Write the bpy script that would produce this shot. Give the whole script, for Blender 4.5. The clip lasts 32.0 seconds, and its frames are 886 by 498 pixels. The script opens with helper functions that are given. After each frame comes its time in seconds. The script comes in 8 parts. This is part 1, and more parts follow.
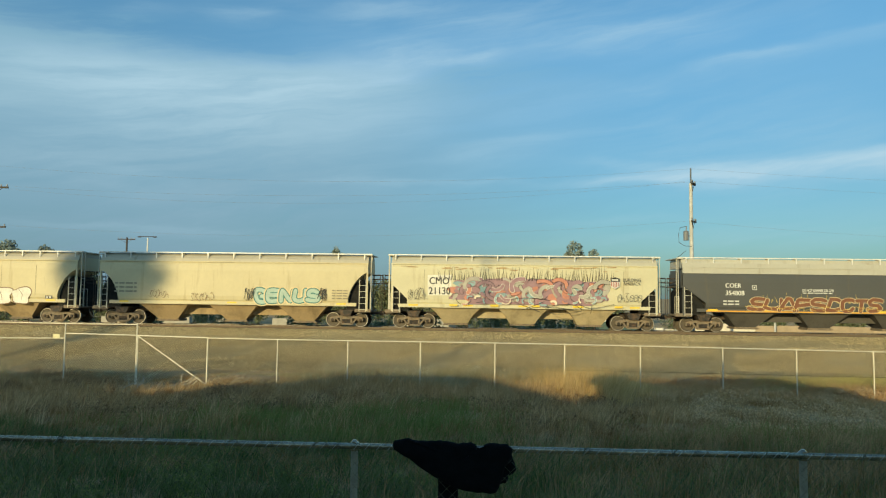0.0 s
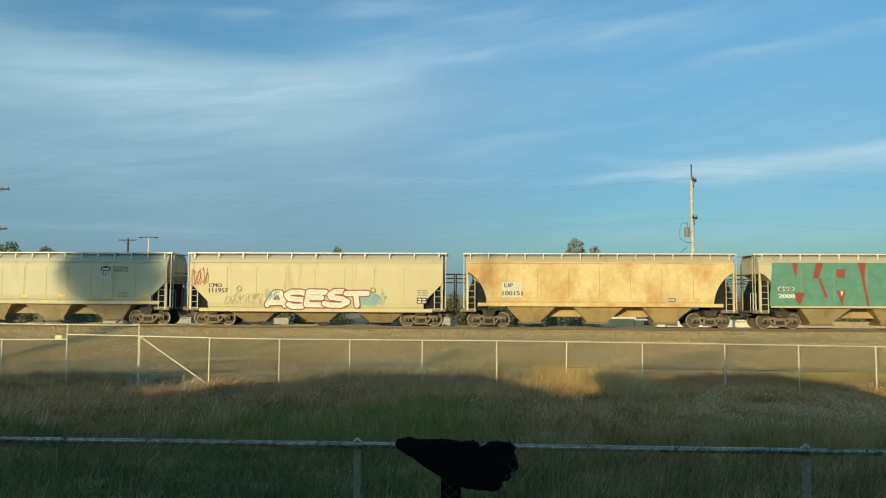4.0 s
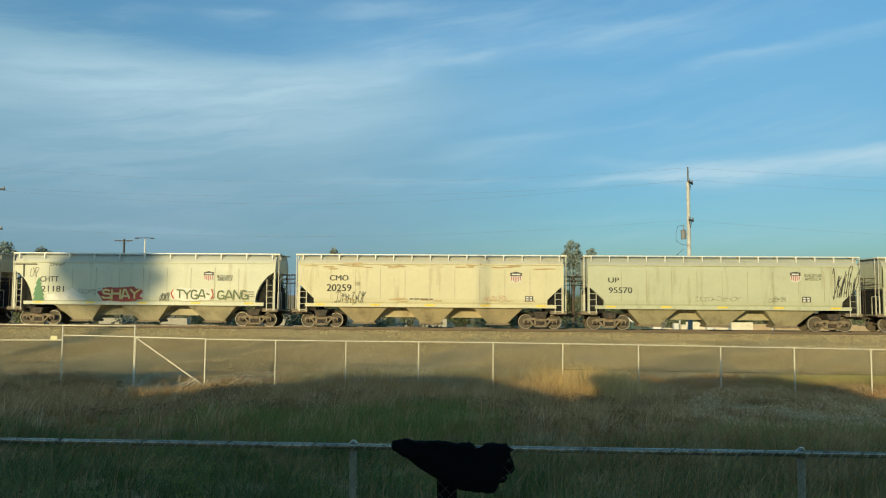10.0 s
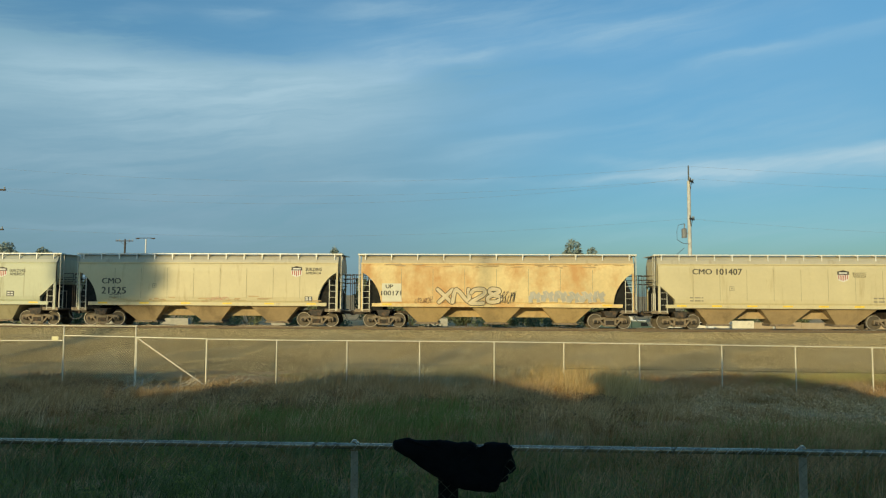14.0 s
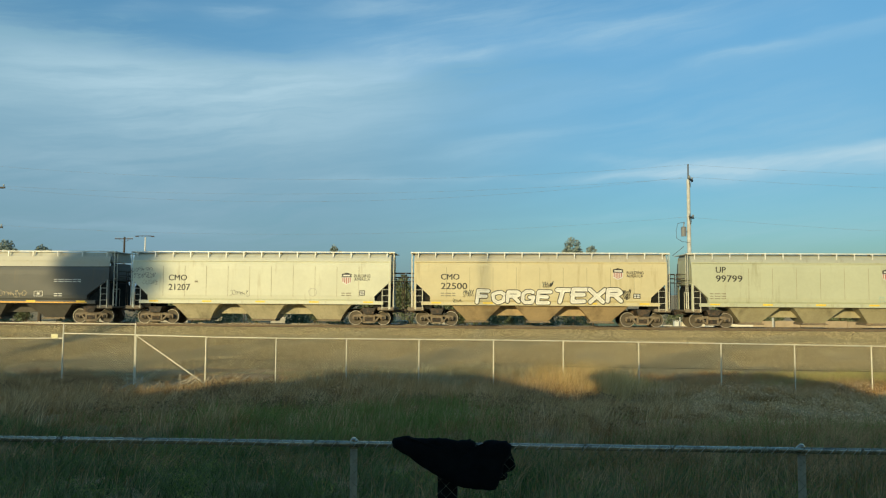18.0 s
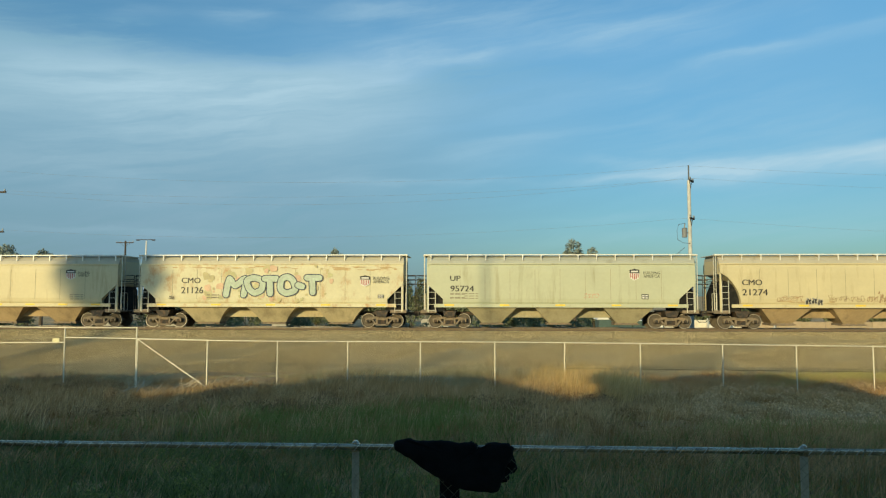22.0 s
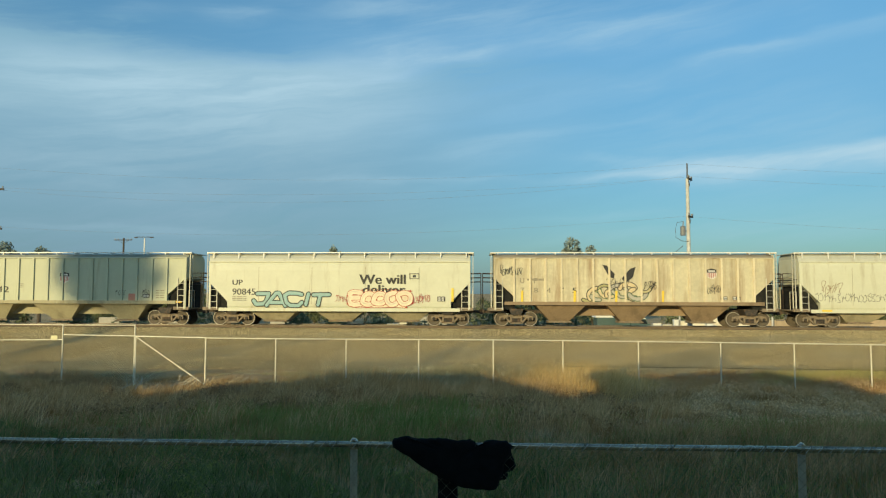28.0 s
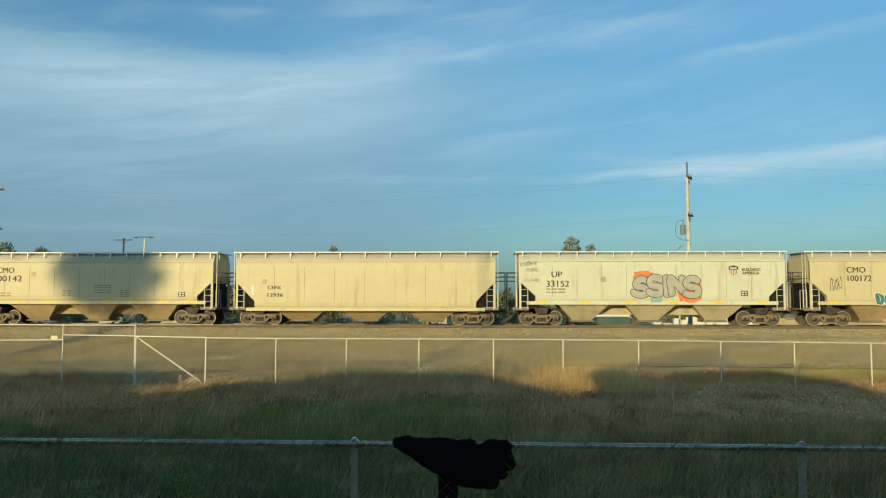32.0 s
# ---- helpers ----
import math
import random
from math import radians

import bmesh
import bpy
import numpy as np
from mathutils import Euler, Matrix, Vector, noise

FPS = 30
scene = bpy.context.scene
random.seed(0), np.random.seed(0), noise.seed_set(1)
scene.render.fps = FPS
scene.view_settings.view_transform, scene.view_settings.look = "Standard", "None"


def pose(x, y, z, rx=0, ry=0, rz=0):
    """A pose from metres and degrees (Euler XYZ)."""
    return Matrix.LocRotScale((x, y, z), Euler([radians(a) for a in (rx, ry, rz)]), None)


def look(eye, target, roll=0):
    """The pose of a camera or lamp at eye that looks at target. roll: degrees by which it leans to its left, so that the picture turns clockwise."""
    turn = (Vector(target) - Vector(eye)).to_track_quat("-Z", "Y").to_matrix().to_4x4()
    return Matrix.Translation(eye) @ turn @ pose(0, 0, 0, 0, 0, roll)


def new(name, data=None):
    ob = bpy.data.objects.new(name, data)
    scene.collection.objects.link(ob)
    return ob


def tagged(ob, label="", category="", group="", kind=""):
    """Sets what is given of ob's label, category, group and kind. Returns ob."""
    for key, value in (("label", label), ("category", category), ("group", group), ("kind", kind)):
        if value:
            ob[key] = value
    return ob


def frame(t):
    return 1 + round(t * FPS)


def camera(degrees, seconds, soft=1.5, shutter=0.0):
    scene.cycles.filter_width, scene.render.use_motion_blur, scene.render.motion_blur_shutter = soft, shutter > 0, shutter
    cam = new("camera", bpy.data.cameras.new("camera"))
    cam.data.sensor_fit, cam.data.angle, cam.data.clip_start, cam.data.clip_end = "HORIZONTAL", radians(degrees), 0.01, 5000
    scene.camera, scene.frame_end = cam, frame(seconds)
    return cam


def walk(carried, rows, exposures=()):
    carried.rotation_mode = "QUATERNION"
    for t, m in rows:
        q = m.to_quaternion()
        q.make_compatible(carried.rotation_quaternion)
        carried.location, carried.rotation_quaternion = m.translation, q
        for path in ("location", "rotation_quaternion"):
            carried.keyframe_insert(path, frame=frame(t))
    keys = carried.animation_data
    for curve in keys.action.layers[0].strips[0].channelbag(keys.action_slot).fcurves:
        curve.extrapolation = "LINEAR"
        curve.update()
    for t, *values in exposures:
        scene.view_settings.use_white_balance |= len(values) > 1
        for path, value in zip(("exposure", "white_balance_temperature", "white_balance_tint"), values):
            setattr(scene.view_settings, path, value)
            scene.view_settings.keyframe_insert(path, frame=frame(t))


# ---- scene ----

EYE = (0.0, 0.0, 2.08)
TRACK_Y = 46.95          # middle of the track; rail head at z = 0
cam = camera(63.0, 32.0, soft=1.2)

# seconds, turn to the left, tilt up, lean: a phone held nearly still
HELD = [
    (0.0, 2.580, 3.671, 0.730), (0.5, 2.576, 3.670, 0.739), (1.0, 2.574, 3.683, 0.716), (1.5, 2.565, 3.693, 0.729),
    (2.0, 2.574, 3.683, 0.716), (2.5, 2.572, 3.664, 0.641), (3.0, 2.601, 3.623, 0.505), (3.5, 2.633, 3.531, 0.377),
    (5.5, 2.693, 3.545, 0.150), (6.0, 2.659, 3.611, 0.163), (6.5, 2.612, 3.647, 0.202), (7.0, 2.566, 3.673, 0.207),
    (7.5, 2.536, 3.671, 0.276), (8.0, 2.486, 3.670, 0.339), (8.5, 2.464, 3.673, 0.374), (9.0, 2.440, 3.678, 0.384),
    (9.5, 2.414, 3.680, 0.452), (10.0, 2.400, 3.665, 0.445), (10.5, 2.409, 3.673, 0.382), (11.0, 2.423, 3.662, 0.316),
    (11.5, 2.468, 3.645, 0.260), (12.0, 2.500, 3.644, 0.221), (12.5, 2.516, 3.627, 0.222), (13.0, 2.508, 3.618, 0.249),
    (13.5, 2.482, 3.627, 0.228), (14.0, 2.456, 3.614, 0.289), (14.5, 2.439, 3.612, 0.266), (16.5, 2.438, 3.511, 0.261),
    (17.0, 2.446, 3.491, 0.288), (17.5, 2.444, 3.478, 0.315), (18.0, 2.416, 3.469, 0.342), (18.5, 2.396, 3.447, 0.397),
    (19.0, 2.375, 3.486, 0.455), (19.5, 2.383, 3.493, 0.438), (20.0, 2.388, 3.522, 0.379), (20.5, 2.414, 3.532, 0.330),
    (21.0, 2.426, 3.564, 0.244), (21.5, 2.448, 3.607, 0.146), (22.0, 2.485, 3.650, 0.066), (22.5, 2.500, 3.707, 0.005),
    (23.0, 2.540, 3.736, -0.049), (23.5, 2.571, 3.741, -0.102), (24.0, 2.553, 3.697, -0.137), (24.5, 2.528, 3.612, -0.195),
    (25.0, 2.514, 3.542, -0.201), (25.5, 2.490, 3.481, -0.199), (27.5, 2.387, 3.444, 0.065), (28.0, 2.368, 3.476, 0.143),
    (28.5, 2.363, 3.474, 0.152), (29.0, 2.325, 3.510, 0.185), (29.5, 2.316, 3.510, 0.189), (30.0, 2.300, 3.533, 0.131),
    (30.5, 2.302, 3.531, 0.100), (31.0, 2.322, 3.502, 0.044), (31.5, 2.359, 3.465, 0.037), (32.0, 2.367, 3.426, 0.024),
]


def aim(yaw, tilt, lean):
    a, b = radians(yaw), radians(tilt)
    way = Vector((-math.sin(a) * math.cos(b), math.cos(a) * math.cos(b), math.sin(b)))
    return look(EYE, Vector(EYE) + 50 * way, lean)


# the phone's own exposure drifts a little
EXPOSURES = [(0.0, 0.06), (3.0, 0.04), (8.0, 0.03), (10.5, 0.07), (11.5, 0.09), (12.5, 0.04), (13.0, -0.05), (14.0, -0.08), (15.0, -0.05), (16.5, 0.03), (20.0, 0.03), (25.0, 0.06), (32.0, 0.04)]
walk(cam, [(t, aim(a, b, c)) for t, a, b, c in HELD], EXPOSURES)

# ---- world and sun ----
SUN_SIDE, SUN_UP = 25.0, 11.3     # degrees: behind the viewer's left shoulder, and above the horizon


def node(nt, kind, **values):
    n = nt.nodes.new(kind)
    for key, value in values.items():
        if key in n.inputs:
            n.inputs[key].default_value = value
    return n


def make_world():
    world = bpy.data.worlds.new("evening_sky")
    scene.world = world
    world.use_nodes = True
    nt = world.node_tree
    nt.nodes.clear()
    out = nt.nodes.new("ShaderNodeOutputWorld")
    back = node(nt, "ShaderNodeBackground", Strength=SKY_STRENGTH)
    sky = nt.nodes.new("ShaderNodeTexSky")
    sky.sky_type, sky.sun_disc = "NISHITA", False
    sky.sun_elevation, sky.sun_rotation = radians(SUN_UP), radians(180 + SUN_SIDE)
    sky.air_density, sky.dust_density, sky.ozone_density = 1.0, 1.0, 2.0
    geo = nt.nodes.new("ShaderNodeTexCoord")
    sep = nt.nodes.new("ShaderNodeSeparateXYZ")
    nt.links.new(geo.outputs["Generated"], sep.inputs[0])

    def calc(op, a, b=0.0, c=0.0, clamp=False):
        m = nt.nodes.new("ShaderNodeMath")
        m.operation, m.use_clamp = op, clamp
        for i, v in enumerate((a, b, c)):
            if isinstance(v, (int, float)):
                m.inputs[i].default_value = v
            else:
                nt.links.new(v, m.inputs[i])
        return m.outputs[0]

    # bearing and height over the horizon, as tangents
    x, y, z = sep.outputs
    flat = calc("SQRT", calc("ADD", calc("MULTIPLY", x, x), calc("MULTIPLY", y, y)))
    az = calc("ARCTAN2", x, y)
    up = calc("DIVIDE", z, calc("MAXIMUM", flat, 0.05))

    def noise(a, u, size, detail, rough, seed):
        comb = nt.nodes.new("ShaderNodeCombineXYZ")
        nt.links.new(a, comb.inputs[0])
        nt.links.new(u, comb.inputs[1])
        comb.inputs[2].default_value = seed
        n = node(nt, "ShaderNodeTexNoise", Scale=size, Detail=detail, Roughness=rough)
        nt.links.new(comb.outputs[0], n.inputs["Vector"])
        return n.outputs["Fac"]

    def ramped(value, low, high):
        r = nt.nodes.new("ShaderNodeMapRange")
        r.interpolation_type = "SMOOTHSTEP"
        r.inputs["From Min"].default_value, r.inputs["From Max"].default_value = low, high
        nt.links.new(value, r.inputs["Value"])
        return r.outputs[0]

    # the wind bends the cirrus: bearings and heights are shifted by slow noise
    bend_a = noise(calc("MULTIPLY", az, 3.0), calc("MULTIPLY", up, 9.0), 1.0, 3.0, 0.5, 4.2)
    bend_u = noise(calc("MULTIPLY", az, 7.0), calc("MULTIPLY", up, 22.0), 1.0, 4.0, 0.55, 9.1)
    az_w = calc("ADD", az, calc("MULTIPLY", calc("SUBTRACT", bend_a, 0.5), 0.16))
    up_w = calc("ADD", up, calc("MULTIPLY", calc("SUBTRACT", bend_u, 0.5), 0.034))

    def fibre(scale_a, scale_u, shear, detail, rough, seed):
        """Cirrus: noise drawn out along slanting lines of the sky."""
        return noise(calc("MULTIPLY", az_w, scale_a), calc("MULTIPLY", calc("ADD", up_w, calc("MULTIPLY", az_w, shear)), scale_u), 2.0, detail, rough, seed)

    def band(a0, u0, slope, wide, above, below):
        """1 along a slanting bank of cloud round (a0, u0), falling off above and below by its own depths."""
        da = calc("DIVIDE", calc("SUBTRACT", az_w, a0), wide)
        du = calc("SUBTRACT", calc("SUBTRACT", up_w, u0), calc("MULTIPLY", calc("SUBTRACT", az_w, a0), slope))
        du = calc("SUBTRACT", calc("DIVIDE", calc("MAXIMUM", du, 0.0), above), calc("DIVIDE", calc("MINIMUM", du, 0.0), below))
        r = calc("ADD", calc("POWER", calc("ABSOLUTE", da), 3.0), calc("MULTIPLY", du, du))
        return calc("POWER", 2.718, calc("MULTIPLY", r, -1.0))

    wisps = ramped(fibre(1.3, 7.0, -0.12, 7.0, 0.60, 3.1), 0.34, 0.70)
    fine = ramped(fibre(2.4, 24.0, -0.16, 7.0, 0.62, 8.4), 0.32, 0.72)
    patch_noise = ramped(noise(calc("MULTIPLY", az, 2.4), calc("MULTIPLY", up, 6.0), 1.0, 3.0, 0.5, 1.7), 0.40, 0.68)
    grain = calc("ADD", calc("MULTIPLY", wisps, 0.55), calc("MULTIPLY", fine, 0.55))
    cover = calc("MULTIPLY", calc("MULTIPLY", grain, calc("ADD", 0.25, patch_noise)), 0.20)
    for bank in CLOUD_BANKS:
        *place, gain = bank
        cover = calc("ADD", cover, calc("MULTIPLY", band(*place), calc("MULTIPLY", calc("ADD", 0.45, calc("MULTIPLY", grain, 0.75)), gain)))
    cover = calc("MULTIPLY", calc("MAXIMUM", cover, 0.0), 1.0, clamp=True)
    # the broad thin veil over the side away from the right, with a ragged upper edge
    rag = calc("MULTIPLY", calc("SUBTRACT", grain, 0.5), 0.07)
    edge = ramped(calc("ADD", up, rag), 0.345, 0.275)
    fade = ramped(calc("ADD", az, calc("MULTIPLY", rag, 2.0)), 0.22, -0.30)
    fade = calc("ADD", 0.12, calc("MULTIPLY", fade, 0.88))
    thin = calc("MULTIPLY", calc("MULTIPLY", edge, fade), calc("ADD", 0.64, calc("MULTIPLY", grain, 0.26)), clamp=True)
    cloud = nt.nodes.new("ShaderNodeMix")
    cloud.data_type = "RGBA"
    nt.links.new(cover, cloud.inputs["Factor"])
    tint = nt.nodes.new("ShaderNodeMix")
    tint.data_type, tint.blend_type = "RGBA", "MULTIPLY"
    tint.inputs["Factor"].default_value = 1.0
    tint.inputs["B"].default_value = (*SKY_TINT, 1)
    nt.links.new(sky.outputs[0], tint.inputs["A"])
    veil = nt.nodes.new("ShaderNodeMix")
    veil.data_type = "RGBA"
    nt.links.new(thin, veil.inputs["Factor"])
    nt.links.new(tint.outputs["Result"], veil.inputs["A"])
    veil.inputs["B"].default_value = (*VEIL_COLOUR, 1)
    haze = nt.nodes.new("ShaderNodeValToRGB")
    haze.color_ramp.elements[0].position, haze.color_ramp.elements[0].color = 0.0, (*HORIZON_TONE, 1)
    haze.color_ramp.elements[1].position, haze.color_ramp.elements[1].color = 0.36, (1, 1, 1, 1)
    mid = haze.color_ramp.elements.new(0.16)
    mid.color = (*LOW_TONE, 1)
    nt.links.new(up, haze.inputs[0])
    low = nt.nodes.new("ShaderNodeMix")
    low.data_type, low.blend_type = "RGBA", "MULTIPLY"
    low.inputs["Factor"].default_value = 1.0
    nt.links.new(veil.outputs["Result"], low.inputs["A"])
    nt.links.new(haze.outputs[0], low.inputs["B"])
    nt.links.new(low.outputs["Result"], cloud.inputs["A"])
    cloud.inputs["B"].default_value = (*CLOUD_COLOUR, 1)
    nt.links.new(cloud.outputs["Result"], back.inputs["Color"])
    nt.links.new(back.outputs[0], out.inputs[0])


SKY_STRENGTH = 0.15
HORIZON_TONE = (0.60, 0.59, 0.66)
LOW_TONE = (0.70, 0.71, 0.76)
SKY_TINT = (0.585, 0.95, 1.03)
CLOUD_COLOUR = (2.98, 4.30, 5.02)
VEIL_COLOUR = (2.04, 3.52, 4.18)
# bearing, height, slope, half width, depth above and below, gain
CLOUD_BANKS = [
    (-0.463, 0.286, 0.043, 0.172, 0.0257, 0.0386, 0.66),
    (-0.207, 0.303, 0.202, 0.119, 0.0324, 0.0463, 0.56),
    (-0.398, 0.229, 0.115, 0.263, 0.0528, 0.0792, 0.34),
    (-0.027, 0.335, 0.089, 0.070, 0.0094, 0.0131, 0.45),
    (0.168, 0.361, 0.136, 0.152, 0.0110, 0.0202, 0.28),
    (0.364, 0.313, 0.066, 0.069, 0.0069, 0.0138, 0.38),
    (0.488, 0.327, 0.097, 0.061, 0.0081, 0.0162, 0.20),
    (0.044, 0.211, 0.203, 0.092, 0.0093, 0.0280, 0.30),
    (0.235, 0.158, 0.040, 0.110, 0.0108, 0.0063, 0.55),
    (0.430, 0.169, 0.037, 0.145, 0.0117, 0.0200, 0.72),
    (0.230, 0.177, -0.084, 0.080, 0.0054, 0.0054, 0.20),
    (-0.451, 0.365, 0.187, 0.045, 0.0090, 0.0110, 0.15),
    (-0.345, 0.378, 0.120, 0.050, 0.0095, 0.0095, 0.30),
    (-0.140, 0.405, 0.089, 0.081, 0.0093, 0.0131, 0.20),
    (0.003, 0.389, -0.018, 0.126, 0.0281, 0.0187, 0.14),
    (0.193, 0.291, 0.006, 0.154, 0.0137, 0.0228, 0.14),
    (-0.471, 0.081, 0.009, 0.158, 0.0051, 0.0085, 0.14),
    (-0.070, 0.156, 0.014, 0.171, 0.0047, 0.0047, 0.16),
    (0.335, 0.077, 0.011, 0.222, 0.0157, 0.0157, 0.18),
    (-0.455, 0.151, -0.094, 0.052, 0.0069, 0.0103, 0.14),
    (0.224, 0.107, 0.012, 0.121, 0.0045, 0.0072, 0.12),
]
make_world()

sun = new("sun", bpy.data.lights.new("sun", "SUN"))
sun.data.energy, sun.data.angle, sun.data.color = 3.8, radians(0.5), (1.0, 0.81, 0.40)
sun.matrix_world = look((0, 0, 0), (math.sin(radians(SUN_SIDE)), math.cos(radians(SUN_SIDE)), -math.tan(radians(SUN_UP))))

# ---- materials ----
MATS = {}


def surface(name, colour, rough=0.6, metal=0.0, vary=0.12, size=3.0, bump=0.0, bump_size=40.0, dirt=None, dirt_amount=0.0,
            dirt_size=1.5, streak=1.0, per_piece=0.0, spec=0.5):
    """A painted, earthy or metal surface: two scales of tone, optional dirt drawn downwards, fine relief."""
    if name in MATS:
        return MATS[name]
    m = bpy.data.materials.new(name)
    MATS[name] = m
    m.use_nodes = True
    nt = m.node_tree
    b = nt.nodes["Principled BSDF"]
    b.inputs["Metallic"].default_value = metal
    b.inputs["Specular IOR Level"].default_value = spec
    away = nt.nodes.new("ShaderNodeVectorMath")
    away.operation = "MULTIPLY_ADD"
    away.inputs[1].default_value = (61.0, 37.0, 23.0)
    nt.links.new(nt.nodes.new("ShaderNodeObjectInfo").outputs["Random"], away.inputs[0])
    nt.links.new(nt.nodes.new("ShaderNodeTexCoord").outputs["Object"], away.inputs[2])
    pos = away.outputs[0]

    def noisy(scale, detail=4.0, rough_=0.6, stretch=(1, 1, 1)):
        mp = nt.nodes.new("ShaderNodeMapping")
        mp.inputs["Scale"].default_value = stretch
        nt.links.new(pos, mp.inputs["Vector"])
        n = node(nt, "ShaderNodeTexNoise", Scale=scale, Detail=detail, Roughness=rough_)
        nt.links.new(mp.outputs[0], n.inputs["Vector"])
        return n.outputs["Fac"]

    def ramp(fac, lo, hi):
        r = nt.nodes.new("ShaderNodeMapRange")
        r.inputs["From Min"].default_value, r.inputs["From Max"].default_value = lo, hi
        nt.links.new(fac, r.inputs["Value"])
        return r.outputs[0]

    def mixed(fac, a, b_, mode="MIX"):
        n = nt.nodes.new("ShaderNodeMix")
        n.data_type, n.blend_type = "RGBA", mode
        for key, v in (("Factor", fac), ("A", a), ("B", b_)):
            if isinstance(v, (int, float)):
                n.inputs[key].default_value = v
            elif isinstance(v, tuple):
                n.inputs[key].default_value = (*v, 1)
            else:
                nt.links.new(v, n.inputs[key])
        return n.outputs["Result"]

    dark = tuple(c * (1 - vary) for c in colour)
    light = tuple(min(1, c * (1 + vary)) for c in colour)
    col = mixed(ramp(noisy(size), 0.3, 0.7), dark, light)
    col = mixed(ramp(noisy(size * 9, 3.0), 0.35, 0.65), col, mixed(1.0, col, tuple(1 - vary * 0.7 for _ in range(3)), "MULTIPLY"))
    if dirt:
        f = ramp(noisy(dirt_size, 7.0, 0.68, (1, 1, streak)), 0.62 - dirt_amount * 0.4, 0.80 - dirt_amount * 0.35)
        col = mixed(f, col, dirt)
    if per_piece:
        info = nt.nodes.new("ShaderNodeObjectInfo")
        col = mixed(1.0, col, mixed(info.outputs["Random"], (1 - per_piece,) * 3, (1.0, 1.0, 1.0)), "MULTIPLY")
    nt.links.new(col, b.inputs["Base Color"])
    nt.links.new(ramp(noisy(size * 4), 0.2, 0.8), b.inputs["Roughness"])
    r = nt.nodes.new("ShaderNodeMapRange")
    r.inputs["To Min"].default_value, r.inputs["To Max"].default_value = max(0.05, rough - 0.1), min(1, rough + 0.1)
    nt.links.new(noisy(size * 4), r.inputs["Value"])
    nt.links.new(r.outputs[0], b.inputs["Roughness"])
    if bump:
        bm_ = node(nt, "ShaderNodeBump", Strength=1.0, Distance=bump)
        nt.links.new(noisy(bump_size, 4.0), bm_.inputs["Height"])
        nt.links.new(bm_.outputs[0], b.inputs["Normal"])
    return m


def leafy(name, dark, light, through_light=0.25, patch_tone=None, patch_size=0.5):
    """Leaves and grass: each blade its own tone, a little light shining through."""
    m = bpy.data.materials.new(name)
    m.use_nodes = True
    nt = m.node_tree
    b = nt.nodes["Principled BSDF"]
    geo = nt.nodes.new("ShaderNodeNewGeometry")
    mix = nt.nodes.new("ShaderNodeMix")
    mix.data_type = "RGBA"
    mix.inputs["A"].default_value, mix.inputs["B"].default_value = (*dark, 1), (*light, 1)
    nt.links.new(geo.outputs["Random Per Island"], mix.inputs["Factor"])
    tone = mix.outputs["Result"]
    if patch_tone:
        # whole clumps turn another tone
        noise = node(nt, "ShaderNodeTexNoise", Scale=patch_size, Detail=5.0, Roughness=0.65)
        nt.links.new(nt.nodes.new("ShaderNodeTexCoord").outputs["Object"], noise.inputs["Vector"])
        r = nt.nodes.new("ShaderNodeMapRange")
        r.inputs["From Min"].default_value, r.inputs["From Max"].default_value = 0.42, 0.60
        nt.links.new(noise.outputs["Fac"], r.inputs["Value"])
        turn = nt.nodes.new("ShaderNodeMix")
        turn.data_type, turn.blend_type = "RGBA", "MULTIPLY"
        nt.links.new(r.outputs[0], turn.inputs["Factor"])
        nt.links.new(tone, turn.inputs["A"])
        turn.inputs["B"].default_value = (*patch_tone, 1)
        tone = turn.outputs["Result"]
    nt.links.new(tone, b.inputs["Base Color"])
    b.inputs["Roughness"].default_value = 0.75
    b.inputs["Specular IOR Level"].default_value = 0.08
    tr = nt.nodes.new("ShaderNodeBsdfTranslucent")
    nt.links.new(tone, tr.inputs["Color"])
    add = nt.nodes.new("ShaderNodeMixShader")
    add.inputs[0].default_value = through_light
    nt.links.new(b.outputs[0], add.inputs[1])
    nt.links.new(tr.outputs[0], add.inputs[2])
    nt.links.new(add.outputs[0], nt.nodes["Material Output"].inputs[0])
    return m


steel = surface("galvanised_steel", (0.64, 0.62, 0.53), 0.6, 0.2, 0.15, 6, dirt=(0.25, 0.24, 0.22), dirt_amount=0.2)
steel_dull = surface("dull_galvanised_pipe", (0.52, 0.45, 0.33), 0.20, 0.9, 0.15, 8, dirt=(0.18, 0.17, 0.14), dirt_amount=0.35, dirt_size=6, spec=0.3)
steel_bright = surface("bright_galvanised_wire", (0.50, 0.49, 0.40), 0.5, 0.2, 0.2, 30)
wire_mat = surface("chain_link_wire", (0.19, 0.19, 0.13), 0.8, 0.0, 0.2, 10, spec=0.1)
wire_far = surface("weathered_chain_link", (0.10, 0.088, 0.058), 0.9, 0.0, 0.2, 10, spec=0.1)
fence_pale = surface("pale_fence_pipe", (0.80, 0.76, 0.62), 0.5, 0.15, 0.12, 5)
iron = surface("dark_cast_iron", (0.055, 0.05, 0.045), 0.75, 0.2, 0.3, 8, dirt=(0.16, 0.10, 0.06), dirt_amount=0.35, dirt_size=4)
post_grey = surface("grey_fence_post", (0.40, 0.37, 0.27), 0.6, 0.2, 0.2, 8, dirt=(0.14, 0.15, 0.13), dirt_amount=0.3)
truck_mat = surface("dusty_cast_steel", (0.23, 0.19, 0.14), 0.85, 0.1, 0.3, 6, dirt=(0.32, 0.24, 0.16), dirt_amount=0.4, dirt_size=5)
